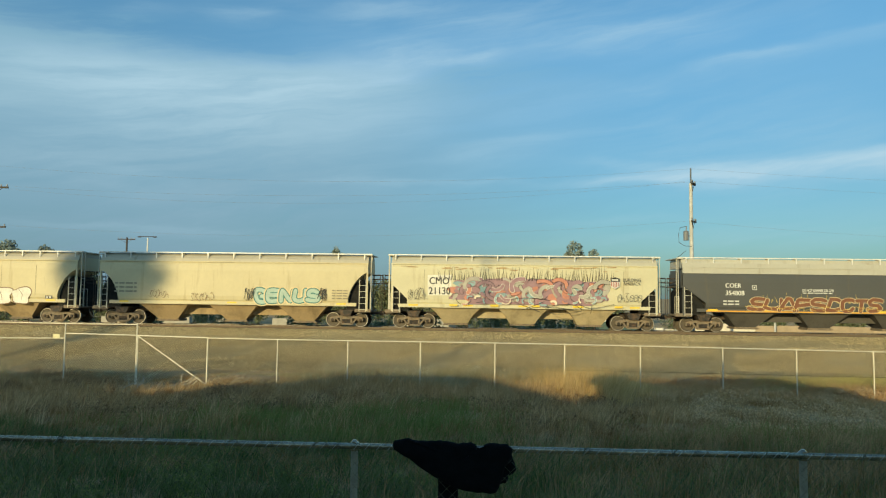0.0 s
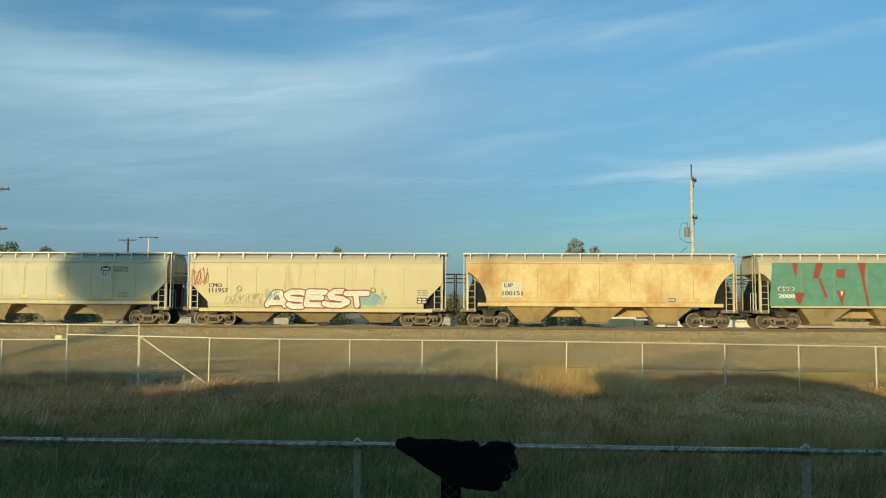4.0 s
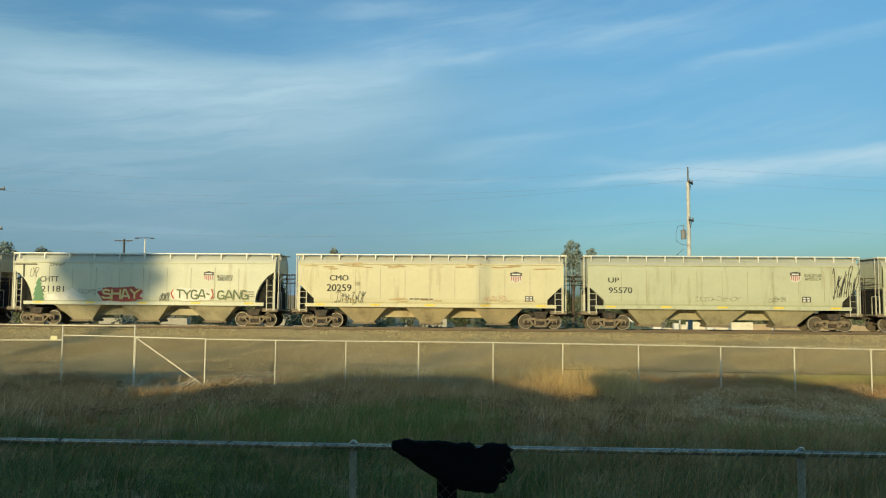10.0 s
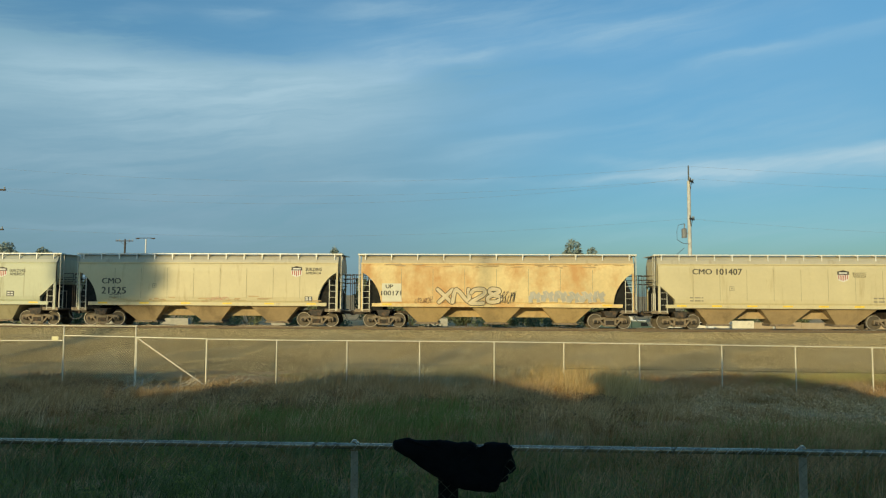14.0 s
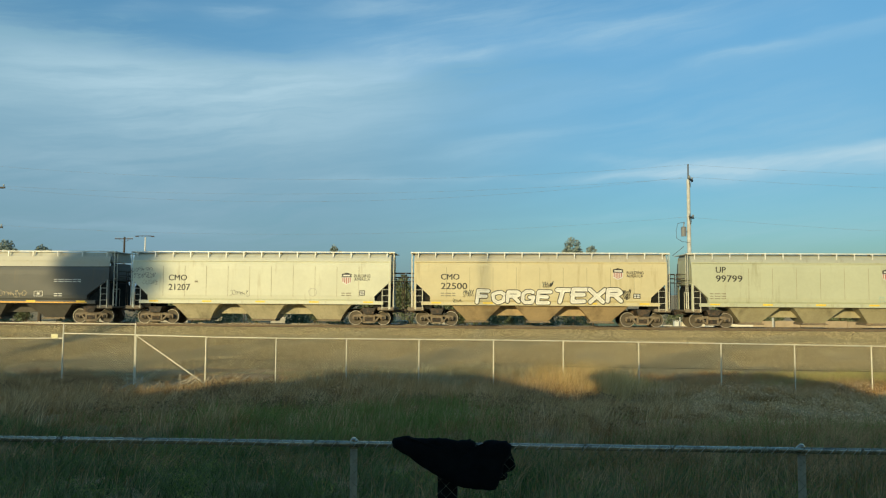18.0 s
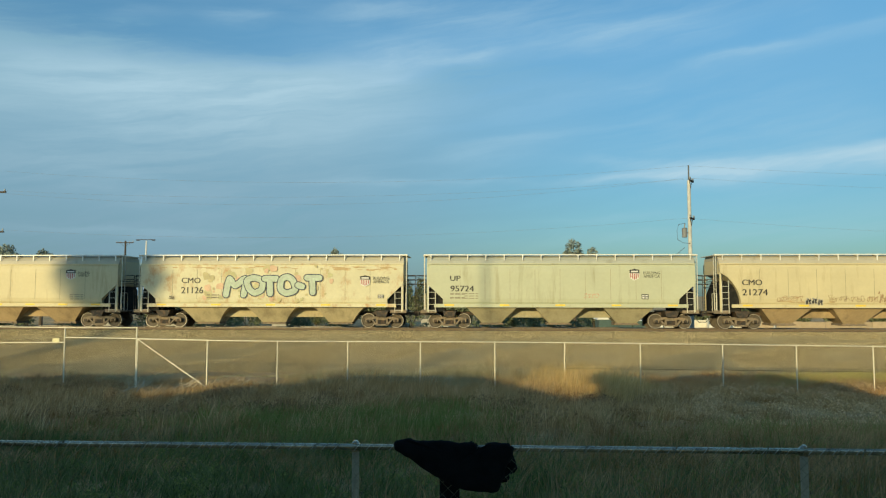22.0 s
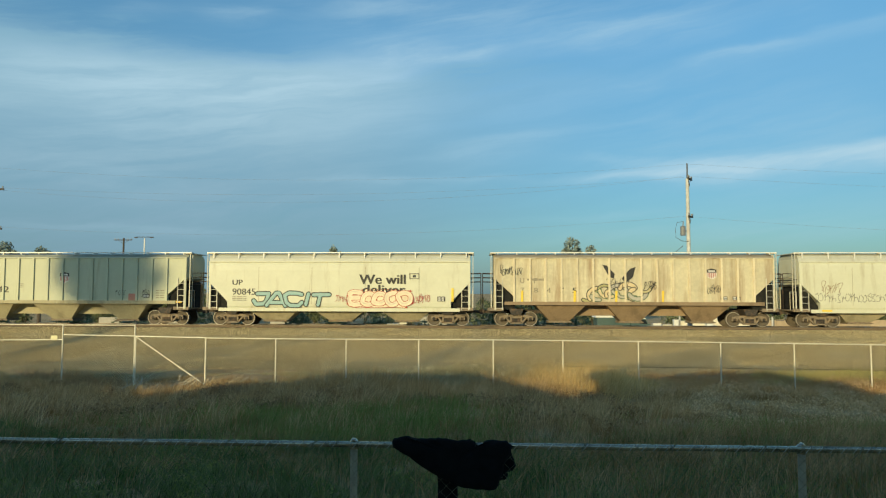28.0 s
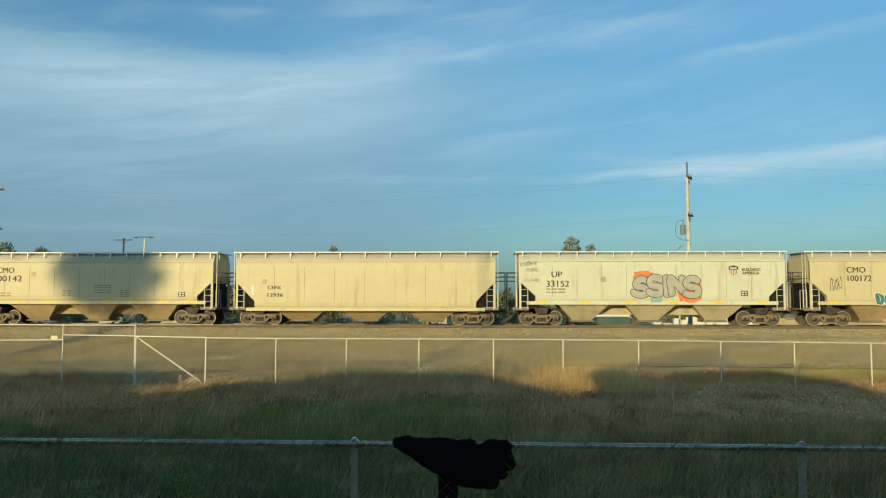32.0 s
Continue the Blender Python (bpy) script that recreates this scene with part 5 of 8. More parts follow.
def wheelset_geo():
    """Two wheels on an axle, round the axle's middle, with the bearing caps outside."""
    g = Geo()
    for s in (-1, 1):
        def disc(steps):
            rings = []
            for r, y in steps:
                rings.append([(r * math.cos(i * math.pi / 14), s * y, r * math.sin(i * math.pi / 14)) for i in range(28)])
            g.loft(rings if s > 0 else rings[::-1])
        disc([(0.485, 0.675), (0.485, 0.70), (0.458, 0.72), (0.452, 0.81), (0.40, 0.812), (0.385, 0.775), (0.20, 0.755), (0.15, 0.80), (0.10, 0.81)])
    g.beam((0, -0.8, 0), (0, 0.8, 0), 0.08, 8)
    return g


def bearing_geo():
    g = Geo()
    for s in (-1, 1):
        g.beam((0, s * 0.80, 0), (0, s * 1.09, 0), 0.105, 14)
        g.beam((0, s * 1.09, 0), (0, s * 1.13, 0), 0.085, 10)
        for k in range(3):
            a = 2.094 * k + 0.4
            g.beam((0.055 * math.cos(a), s * 1.12, 0.055 * math.sin(a)), (0.055 * math.cos(a), s * 1.15, 0.055 * math.sin(a)), 0.018, 6)
    return g


def tread_geo():
    """The bright running band of the two wheels."""
    g = Geo()
    for s in (-1, 1):
        ring = [[(r * math.cos(i * math.pi / 16), s * y, r * math.sin(i * math.pi / 16)) for i in range(32)] for r, y in ((0.460, 0.725), (0.460, 0.808), (0.455, 0.820), (0.434, 0.820), (0.428, 0.812))]
        g.loft(ring if s > 0 else ring[::-1], close=False)
    return g


def ladder_geo(z0, z1, wide=0.42, step=0.38):
    g = Geo()
    for x in (-wide / 2, wide / 2):
        g.box(x - 0.022, x + 0.022, -0.03, 0.01, z0, z1)
    z = z0 + 0.12
    while z < z1 - 0.05:
        g.beam((-wide / 2, -0.02, z), (wide / 2, -0.02, z), 0.016, 5)
        z += step
    return g


WHEELS = []


def add_truck(car, x):
    t = put("truck", shared("bolster", lambda: Geo().box(-0.24, 0.24, -0.95, 0.95, 0.42, 0.64).mesh("truck", truck_mat)), None, car, m=pose(x, 0, 0))
    side, spr = shared("side", lambda: truck_side().mesh("side_frame", truck_mat)), shared("spring", lambda: springs().mesh("spring_nest", iron))
    for s in (-1, 1):
        put("side_frame", side, None, t, m=pose(0, 1.0 * s, 0, 0, 0, 0 if s < 0 else 180))
        put("spring_nest", spr, None, t, m=pose(0, 1.0 * s, 0, 0, 0, 0 if s < 0 else 180))
    for dx in (-0.89, 0.89):
        w = put("wheelset", shared("wheels", wheel_mesh), None, t)
        w.matrix_parent_inverse = pose(dx, 0, 0.457)
        WHEELS.append(w)


def wheel_mesh():
    """One mesh with three materials: discs, bearings, bright treads."""
    a, b, c = wheelset_geo(), bearing_geo(), tread_geo()
    g = Geo()
    g.add(a.v, a.f).add(b.v, b.f).add(c.v, c.f)
    me = g.mesh("wheelset", wheel_mat)
    me.materials.append(iron)
    me.materials.append(tread_mat)
    na, nb = len(a.f), len(b.f)
    for i, p in enumerate(me.polygons):
        p.material_index = 0 if i < na else 1 if i < na + nb else 2
    return me


def bay_geo(zt, zb, top, bot, wt=1.50, wb=0.75):
    ring = lambda hx, hy, z: [(-hx, -hy, z), (hx, -hy, z), (hx, hy, z), (-hx, hy, z)]
    return Geo().loft([ring(bot, wb, zb), ring(top, wt, zt)])


def arch_bay(zt, zb, top, bot, wt, wb):
    """A bay whose flanks sweep up into round arches."""
    rings = []
    for k in range(8):
        f = k / 7
        hx = bot + (top - bot) * (0.50 * f + 0.50 * (1 - math.sqrt(max(0, 1 - f ** 2.4))))
        hy = wb + (wt - wb) * f
        z = zb + (zt - zb) * f
        rings.append([(-hx, -hy, z), (hx, -hy, z), (hx, hy, z), (-hx, hy, z)])
    return Geo().loft(rings)


def crossover_geo():
    """Handrails of the end platform: across the car, and out towards the next car on both sides."""
    g = Geo().beam((0, -1.42, 2.95), (0, 1.42, 2.95), 0.022, 5).beam((0, -1.42, 2.6), (0, 1.42, 2.6), 0.018, 5)
    for y in (-0.75, 0.75):
        for z in (2.78, 3.05, 3.32):
            g.beam((-0.1, y, z), (0.60, y, z + 0.02), 0.024, 5)
        g.beam((0.60, y, 1.05), (0.60, y, 3.36), 0.022, 5)
    return g.mesh("crossover_rail", iron)


def hopper_car(spec, i):
    kind, tone = spec["kind"], spec["paint"]
    j0, j1 = JOINTS[i], JOINTS[i + 1]
    length = j1 - j0
    half = length / 2
    zs, zc, xb, xe, eave = SHAPES[kind]
    car = thing("hopper_car", spec["label"], "rail car", pose((j0 + j1) / 2, TRACK_Y, 0), group="cars of the freight train")
    coat, dust = PAINTS[tone], under[tone]
    put("body", body_geo(kind, half).mesh("body", coat), None, car)
    e = half - xe
    if kind != "dark":
        put("roof", roof_geo(kind, half), ROOFS[tone], car)
    if kind == "dark":
        put("upper_side", Geo().plate([(-e, eave - 0.02), (e, eave - 0.02), (e, eave + 0.34), (-e, eave + 0.34)], -1.56, -1.50).plate([(-e, eave + 0.30), (e, eave + 0.30), (e, eave + 0.62), (-e, eave + 0.62)], -1.48, -1.30), PAINTS["palegrey"], car, "pale grey upper side")
        put("roof", Geo().loft([[(x, -1.45, eave + 0.3), (x, -1.2, eave + 0.88), (x, 1.2, eave + 0.88), (x, 1.45, eave + 0.3)] for x in (-e, e)]), PAINTS["palegrey"], car, "pale grey roof")
    top = eave if kind != "dark" else eave + 0.37
    put("top_chord", Geo().box(-e - 0.02, e + 0.02, -1.60, -1.50, top - 0.05, top + 0.015), coat if kind != "dark" else PAINTS["palegrey"], car)
    sill_z = zs - 0.20
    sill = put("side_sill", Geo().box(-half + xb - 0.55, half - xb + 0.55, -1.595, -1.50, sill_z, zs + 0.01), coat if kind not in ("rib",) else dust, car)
    put("side_sill", Geo().box(-half + xb - 0.55, half - xb + 0.55, 1.50, 1.595, sill_z, zs + 0.01), coat, car)
    put("center_sill", Geo().box(-half + 0.55, half - 0.55, -0.18, 0.18, 0.78, 1.02), iron, car)
    # roof walkway on brackets
    walk_z = 4.60
    walk_top = put("roof_walkway", Geo().box(-e - 0.22, e + 0.22, -1.36, -0.95, walk_z, walk_z + 0.04).box(-e - 0.22, e + 0.22, -1.375, -1.355, walk_z - 0.01, walk_z + 0.05), steel_pale, car)
    nb = spec.get("brackets", 15)
    brk = shared("bracket%.2f" % top, lambda: Geo().plate([(-0.022, top + 0.20), (0.022, top + 0.20), (0.034, 4.6), (-0.034, 4.6)], -1.47, -1.41).box(-0.034, 0.034, -1.46, -0.95, 4.55, 4.60).mesh("walkway_bracket", steel_pale))
    for k in range(nb):
        put("walkway_bracket", brk, None, walk_top, m=pose(-e + 0.25 + (2 * e - 0.5) * k / (nb - 1), 0, 0))
    # side joints or ribs
    if kind == "rib":
        rib = shared("rib", lambda: Geo().plate([(-0.06, zs), (0.06, zs), (0.06, eave - 0.02), (-0.06, eave - 0.02)], -1.61, -1.515).mesh("side_rib"))
        n = 16
        for k in range(n):
            x = -half + xb + 0.05 + (length - 2 * xb - 0.1) * k / (n - 1)
            r = put("side_rib", rib, None, car, m=pose(x, 0, 0))
            if not rib.materials:
                rib.materials.append(None)
            r.material_slots[0].link = "OBJECT"
            r.material_slots[0].material = pale_rib if tone == "worn" else coat
    else:
        n = spec.get("seams", 7)
        seam = shared("seam" + kind, lambda: Geo().box(-0.012, 0.012, -1.607, -1.58, zs + 0.28, eave - 0.36).mesh("side_seam", seam_shade))
        for k in range(n):
            x = -half + xb + 0.3 + (length - 2 * xb - 0.6) * (k + 0.5) / n
            put("side_seam", seam, None, car, m=pose(x, 0, 0))
    # hoppers below
    bottom = 0.24
    pitch = (length - 2 * 3.05) / 3 + 0.25
    for k in (-1, 0, 1):
        if kind == "low":
            b = put("hopper_bay", shared("baylow", lambda: bay_geo(0.88, 0.26, 1.5, 0.7, 1.15, 0.5).mesh("hopper_bay")), None, car, m=pose(k * pitch, 0, 0))
        elif spec.get("arch"):
            b = put("hopper_bay", shared("bayarch%.1f" % pitch, lambda: arch_bay(zs - 0.02, bottom + 0.1, pitch * 0.5 - 0.02, 0.78, 1.48, 0.70).mesh("hopper_bay")), None, car, m=pose(k * pitch, 0, 0))
        else:
            b = put("hopper_bay", shared("bay%.1f%s" % (pitch, kind), lambda: bay_geo(zs - 0.02, bottom + 0.1, 1.75, 0.62, 1.48, 0.62).mesh("hopper_bay")), None, car, m=pose(k * pitch, 0, 0))
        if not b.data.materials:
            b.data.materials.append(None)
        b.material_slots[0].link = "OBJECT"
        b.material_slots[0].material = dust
        put("outlet_gate", shared("gate", lambda: Geo().box(-0.72, 0.72, -0.66, 0.66, 0.20, 0.34).box(-0.5, 0.5, -0.85, -0.66, 0.22, 0.28).beam((-0.8, -0.72, 0.25), (0.8, -0.72, 0.25), 0.03, 6).mesh("outlet_gate", truck_mat)), None, b)
    if kind != "low":
        ridge = shared("ridge%.1f" % pitch, lambda: Geo().plate([(-1.40, 0.66), (1.40, 0.66), (0.72, zs - 0.16), (-0.72, zs - 0.16)], -0.42, 0.42).mesh("cross_ridge"))
        for k in (-0.5, 0.5):
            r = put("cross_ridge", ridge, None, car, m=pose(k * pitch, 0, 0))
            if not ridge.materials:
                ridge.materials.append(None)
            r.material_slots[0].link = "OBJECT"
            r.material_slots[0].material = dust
    # ends
    for s in (-1, 1):
        x = s * (half - 0.95)
        put("end_platform", shared("platform", lambda: Geo().box(-0.62, 0.42, -1.50, 1.50, 1.0, 1.08).box(-0.60, 0.40, -1.56, -1.50, 0.96, 1.16).mesh("end_platform", truck_mat)), None, car, m=pose(x, 0, 0, 0, 0, 0 if s > 0 else 0))
        for y in (-1.52, 1.52):
            c = put("corner_post", shared("corner%s" % kind, lambda: Geo().box(-0.05, 0.05, -0.05, 0.05, 1.05, eave).mesh("corner_post")), None, car, m=pose(s * (half - xe - 0.05), y, 0))
            if not c.data.materials:
                c.data.materials.append(None)
            c.material_slots[0].link = "OBJECT"
            c.material_slots[0].material = coat
        put("ladder", shared("ladder%s" % kind, lambda: ladder_geo(1.0, zc + 0.1 if zc < 3 else 3.0).mesh("ladder", steel)), None, car, m=pose(s * (half - xe - 0.32), -1.56, 0))
        put("handrail", shared("handrail", lambda: Geo().beam((0, -1.4, 1.08), (0, -1.4, 2.2), 0.02, 5).beam((0, -0.5, 1.08), (0, -0.5, 2.2), 0.02, 5).beam((0, -1.4, 2.2), (0, -0.5, 2.2), 0.02, 5).beam((0, -1.0, 1.08), (0, -1.0, 2.2), 0.02, 5).mesh("handrail", steel)), None, car, m=pose(s * (half - 0.60), 0, 0))
        put("end_ladder", shared("end_ladder", lambda: ladder_geo(1.08, 4.58, 0.40, 0.42).mesh("end_ladder", steel)), None, car, m=pose(s * (half - 0.58), -1.18, 0, 0, 0, 90 * s))
        put("end_walkway", shared("end_walk", lambda: Geo().box(-0.36, 0.02, -1.36, 1.36, 4.555, 4.598).box(-0.36, -0.33, -1.36, 1.36, 4.50, 4.56).mesh("end_walkway", steel)), None, car, m=pose(s * (half - 0.52), 0, 0, 0, 0, 0 if s > 0 else 180))
        put("crossover_rail", shared("crossover", crossover_geo), None, car, m=pose(s * (half - 0.66), 0, 0, 0, 0, 0 if s > 0 else 180))
        put("end_sheet", Geo().box(s * (half - xe - 0.02) - 0.03, s * (half - xe - 0.02) + 0.03, -1.30, 1.30, zc - 0.1, eave + 0.2), coat if kind != "dark" else PAINTS["dark"], car)
        if kind == "round":
            web = [(s * (half - xb - 0.1), 1.06), (s * (half - 0.80), 1.06), (s * (half - 0.80), 2.1), (s * (half - 1.15), 3.0), (s * (half - xb + 0.2), zs + 1.1), (s * (half - xb - 0.1), zs + 0.1)]
        else:
            web = [(s * (half - xb - 0.1), 1.06), (s * (half - 0.80), 1.06), (s * (half - 0.80), zc - 0.45), (s * (half - xe - 0.25), zc - 0.1), (s * (half - xb - 0.1), zs + 0.1)]
        put("end_web", Geo().plate(web, -1.30, 1.30), end_shade, car, "plate behind the end ladder, painted dark as shade")
        for y in (-0.9, 0.9):
            put("stiffener", shared("stiff%s%d" % (kind, s), lambda: Geo().beam((s * 0.35, 0, 1.1), (s * 0.35, 0, zc), 0.05, 6).mesh("stiffener", truck_mat)), None, car, m=pose(s * (half - 1.5), y, 0))
        put("bolster", shared("bolster_top", lambda: Geo().plate([(-0.3, 0.72), (0.3, 0.72), (0.45, 1.1), (-0.45, 1.1)], -1.35, 1.35).mesh("bolster", iron)), None, car, m=pose(s * (half - 2.15), 0, 0))
        put("coupler", shared("coupler%d" % s, lambda: Geo().box(-s * 0.62 if s > 0 else 0.08, -0.08 if s > 0 else 0.62, -0.09, 0.09, 0.80, 0.98).box(-0.14, 0.14, -0.17 * s - 0.06, -0.17 * s + 0.06, 0.73, 1.03).box(-0.13 + s * -0.02, 0.03, -0.16, 0.16, 0.76, 1.0).mesh("coupler", iron)), None, car, m=pose(s * (half + 0.02), 0, 0))
        hose = Geo()
        pts = [(0, -0.35, 0.85), (s * 0.12, -0.36, 0.55), (s * 0.30, -0.36, 0.38), (s * 0.5, -0.36, 0.40)]
        put("air_hose", shared("hose%d" % s, lambda: hose.tube(pts, 0.025).mesh("air_hose", black_mat)), None, car, m=pose(s * (half - 0.5), 0, 0))
        add_truck(car, s * (half - 2.15))
    put("brake_cylinder", shared("brake", lambda: Geo().beam((-0.45, 0, 0), (0.45, 0, 0), 0.16, 10).box(-0.1, 0.1, -0.1, 0.1, 0.1, 0.3).mesh("brake_cylinder", truck_mat)), None, car, m=pose(-half + 1.45, -0.8, 1.26))
    # reflectors along the sill
    for k in range(spec.get("reflectors", 6)):
        n = spec.get("reflectors", 6)
        put("reflector", shared("reflector%.2f" % zs, lambda: Geo().box(-0.30, 0.30, -1.601, -1.592, zs - 0.11, zs - 0.01).mesh("reflector", yellow)), None, sill, m=pose(-half + xb + 0.4 + (length - 2 * xb - 0.8) * k / max(1, n - 1), 0, 0))
    if kind == "dark":
        put("stripe", Geo().box(-half + xb, half - xb, -1.600, -1.594, zs - 0.17, zs - 0.09), surface("orange_stripe", (0.78, 0.40, 0.05), 0.5), sill, "orange-yellow stripe")
    SIDE[car.name] = 1.522 if kind == "rib" else 1.602
    spec["marks"](car)
    return car


# ---- lettering and spray paint on the cars ----
ink = surface("black_lettering", (0.035, 0.035, 0.035), 0.6, 0, 0.2, 8)
faded = surface("faded_lettering", (0.30, 0.27, 0.20), 0.7, 0, 0.2, 8)
chalk = surface("white_lettering", (0.72, 0.72, 0.68), 0.6, 0, 0.1, 8)
pale_patch = surface("pale_number_patch", (0.66, 0.64, 0.52), 0.6, 0, 0.06, 2)
yellow_mark = yellow


SPRAYS = {}


def spray(name, colour):
    SPRAYS["spray_" + name] = colour
    return surface("spray_" + name, colour, 0.6, 0, 0.14, 1.8, dirt=tuple(c * 0.6 + 0.06 for c in colour), dirt_amount=0.15, dirt_size=3)


sp_white, sp_cream, sp_sand = spray("white", (0.78, 0.76, 0.68)), spray("cream", (0.72, 0.60, 0.36)), spray("sand", (0.66, 0.54, 0.33))
sp_brown, sp_rust, sp_red = spray("brown", (0.20, 0.11, 0.06)), spray("rust", (0.22, 0.09, 0.045)), spray("red", (0.42, 0.07, 0.05))
sp_aqua, sp_teal, sp_cyan = spray("aqua", (0.40, 0.56, 0.50)), spray("teal", (0.05, 0.20, 0.20)), spray("cyan", (0.27, 0.46, 0.46))
sp_mauve, sp_salmon, sp_pink = spray("mauve", (0.36, 0.22, 0.25)), spray("salmon", (0.58, 0.25, 0.18)), spray("pink", (0.82, 0.70, 0.52))
sp_black = sp_ink = spray("black", (0.03, 0.03, 0.03))
sp_yellow, sp_amber, sp_orange = spray("yellow", (0.75, 0.55, 0.12)), spray("amber", (0.80, 0.47, 0.06)), spray("orange", (0.78, 0.24, 0.07))
sp_olive, sp_khaki, sp_forest, sp_leaf, sp_green = spray("olive", (0.40, 0.38, 0.18)), spray("khaki", (0.52, 0.46, 0.26)), spray("forest", (0.05, 0.12, 0.06)), spray("leaf", (0.10, 0.26, 0.13)), spray("sea_green", (0.12, 0.30, 0.23))
sp_grey, sp_steel, sp_navy, sp_maroon = spray("grey", (0.45, 0.43, 0.37)), spray("steel_blue", (0.27, 0.42, 0.45)), spray("navy", (0.035, 0.045, 0.09)), spray("maroon", (0.30, 0.07, 0.045))
sp_stain = spray("thin_rust", (0.50, 0.36, 0.19))
sp_foam = spray("foam_green", (0.46, 0.56, 0.45))
sp_patina, sp_butter = spray("patina", (0.36, 0.45, 0.36)), spray("butter", (0.78, 0.66, 0.36))
sp_salmon_thin, sp_olive_thin = spray("thin_salmon", (0.66, 0.46, 0.32)), spray("thin_olive", (0.52, 0.50, 0.28))
SIDE = {}
LIFT = {}


def side_of(car, lift=0.0):
    """How far the painted side stands from the car's middle; each new mark lies a hair over the last."""
    LIFT[car.name] = LIFT.get(car.name, 0) + 0.0004
    return SIDE[car.name] + 0.003 + LIFT[car.name] + lift


def words_mesh(words, x0, x1, z0, z1, y, material, offset):
    cu = bpy.data.curves.new("lettering", "FONT")
    bold = offset if offset < 0.045 else 0.0
    cu.body, cu.size, cu.offset = words, 1.0, 0.0 if bold else offset / max(0.05, (z1 - z0)) * 0.7
    cu.resolution_u = 3
    ob = bpy.data.objects.new("lettering", cu)
    me = bpy.data.meshes.new_from_object(ob)
    bpy.data.objects.remove(ob)
    bpy.data.curves.remove(cu)
    co = np.empty(len(me.vertices) * 3)
    me.vertices.foreach_get("co", co)
    co = co.reshape(-1, 3)
    lo, hi = co.min(0), co.max(0)
    out = np.empty_like(co)
    out[:, 0] = x0 + (co[:, 0] - lo[0]) / (hi[0] - lo[0]) * (x1 - x0)
    out[:, 1] = -y
    out[:, 2] = z0 + (co[:, 1] - lo[1]) / (hi[1] - lo[1]) * (z1 - z0)
    me.vertices.foreach_set("co", out.ravel())
    if bold:
        tris = [tuple(p.vertices) for p in me.polygons]
        g = Geo()
        for k in (-1, 0, 1):
            g.add([(x + k * bold, v - 0.0007 * k, z) for x, v, z in out], tris)
        bpy.data.meshes.remove(me)
        me = g.mesh("lettering")
    me.materials.clear()
    me.materials.append(material)
    me.update()
    return me


def lettering(car, words, x0, x1, z0, z1, material, heavy=0.006):
    put("lettering", words_mesh(words, x0, x1, z0, z1, side_of(car, 0.002), material, heavy), None, car)


# spray-can alphabet: the strokes of each letter as points of a grid of ten by ten, column and row
CAN = {"A": "00 39 59 90|22 72", "B": "00 09 69 87 65 05|65 94 82 60 00", "C": "88 69 29 07 02 20 60 82", "D": "00 09 59 97 92 50 00", "E": "90 00 09 99|05 75",
       "F": "00 09 99|05 75", "G": "88 69 29 07 02 20 70 83 84 54", "H": "00 09|90 99|05 95", "I": "40 49", "J": "39 89 83 70 30 13", "K": "00 09|99 14 90", "L": "09 00 80",
       "M": "00 19 45 89 90", "N": "00 09 90 99", "O": "40 12 07 39 69 97 92 60 40", "P": "00 09 79 97 75 04", "R": "00 09 79 97 75 05|45 90", "S": "88 69 29 07 15 74 92 70 20 01",
       "T": "09 99|49 40", "U": "09 02 30 60 92 99", "X": "00 99|09 90", "Y": "09 45 99|45 40", "1": "27 49 40", "2": "07 29 79 97 75 00 90", "5": "99 19 15 65 93 81 60 10",
       "8": "45 17 29 79 87 45 13 20 70 93 45", "-": "15 84", "(": "69 36 33 60", ")": "39 66 63 30"}


def fat_stroke(g, pts, r, y, step):
    """Adds a thick round-ended line along points of the side; each piece lies a hair over the last."""
    for k, (x, z) in enumerate(pts):
        g.add([(x + r * math.cos(0.7854 * i + 0.39), -y, z + r * math.sin(0.7854 * i + 0.39)) for i in range(8)], [tuple(range(8))])
        y += step
        if k:
            px, pz = pts[k - 1]
            d = math.hypot(x - px, z - pz) or 1
            u, v = -(z - pz) / d * r, (x - px) / d * r
            g.add([(px - u, -y, pz - v), (x - u, -y, z - v), (x + u, -y, z + v), (px + u, -y, pz + v)], [(0, 1, 2, 3)])
            y += step
    return y


def rounded(pts):
    """The same line with its corners swept round."""
    out = []
    n = len(pts)
    for k in range(n - 1):
        p0, p1, p2, p3 = pts[max(0, k - 1)], pts[k], pts[k + 1], pts[min(n - 1, k + 2)]
        for q in range(3):
            t = q / 3
            out.append(tuple(0.5 * (2 * b + (c - a) * t + (2 * a - 5 * b + 4 * c - d) * t * t + (3 * b - a - 3 * c + d) * t ** 3) for a, b, c, d in zip(p0, p1, p2, p3)))
    return out + [pts[-1]]


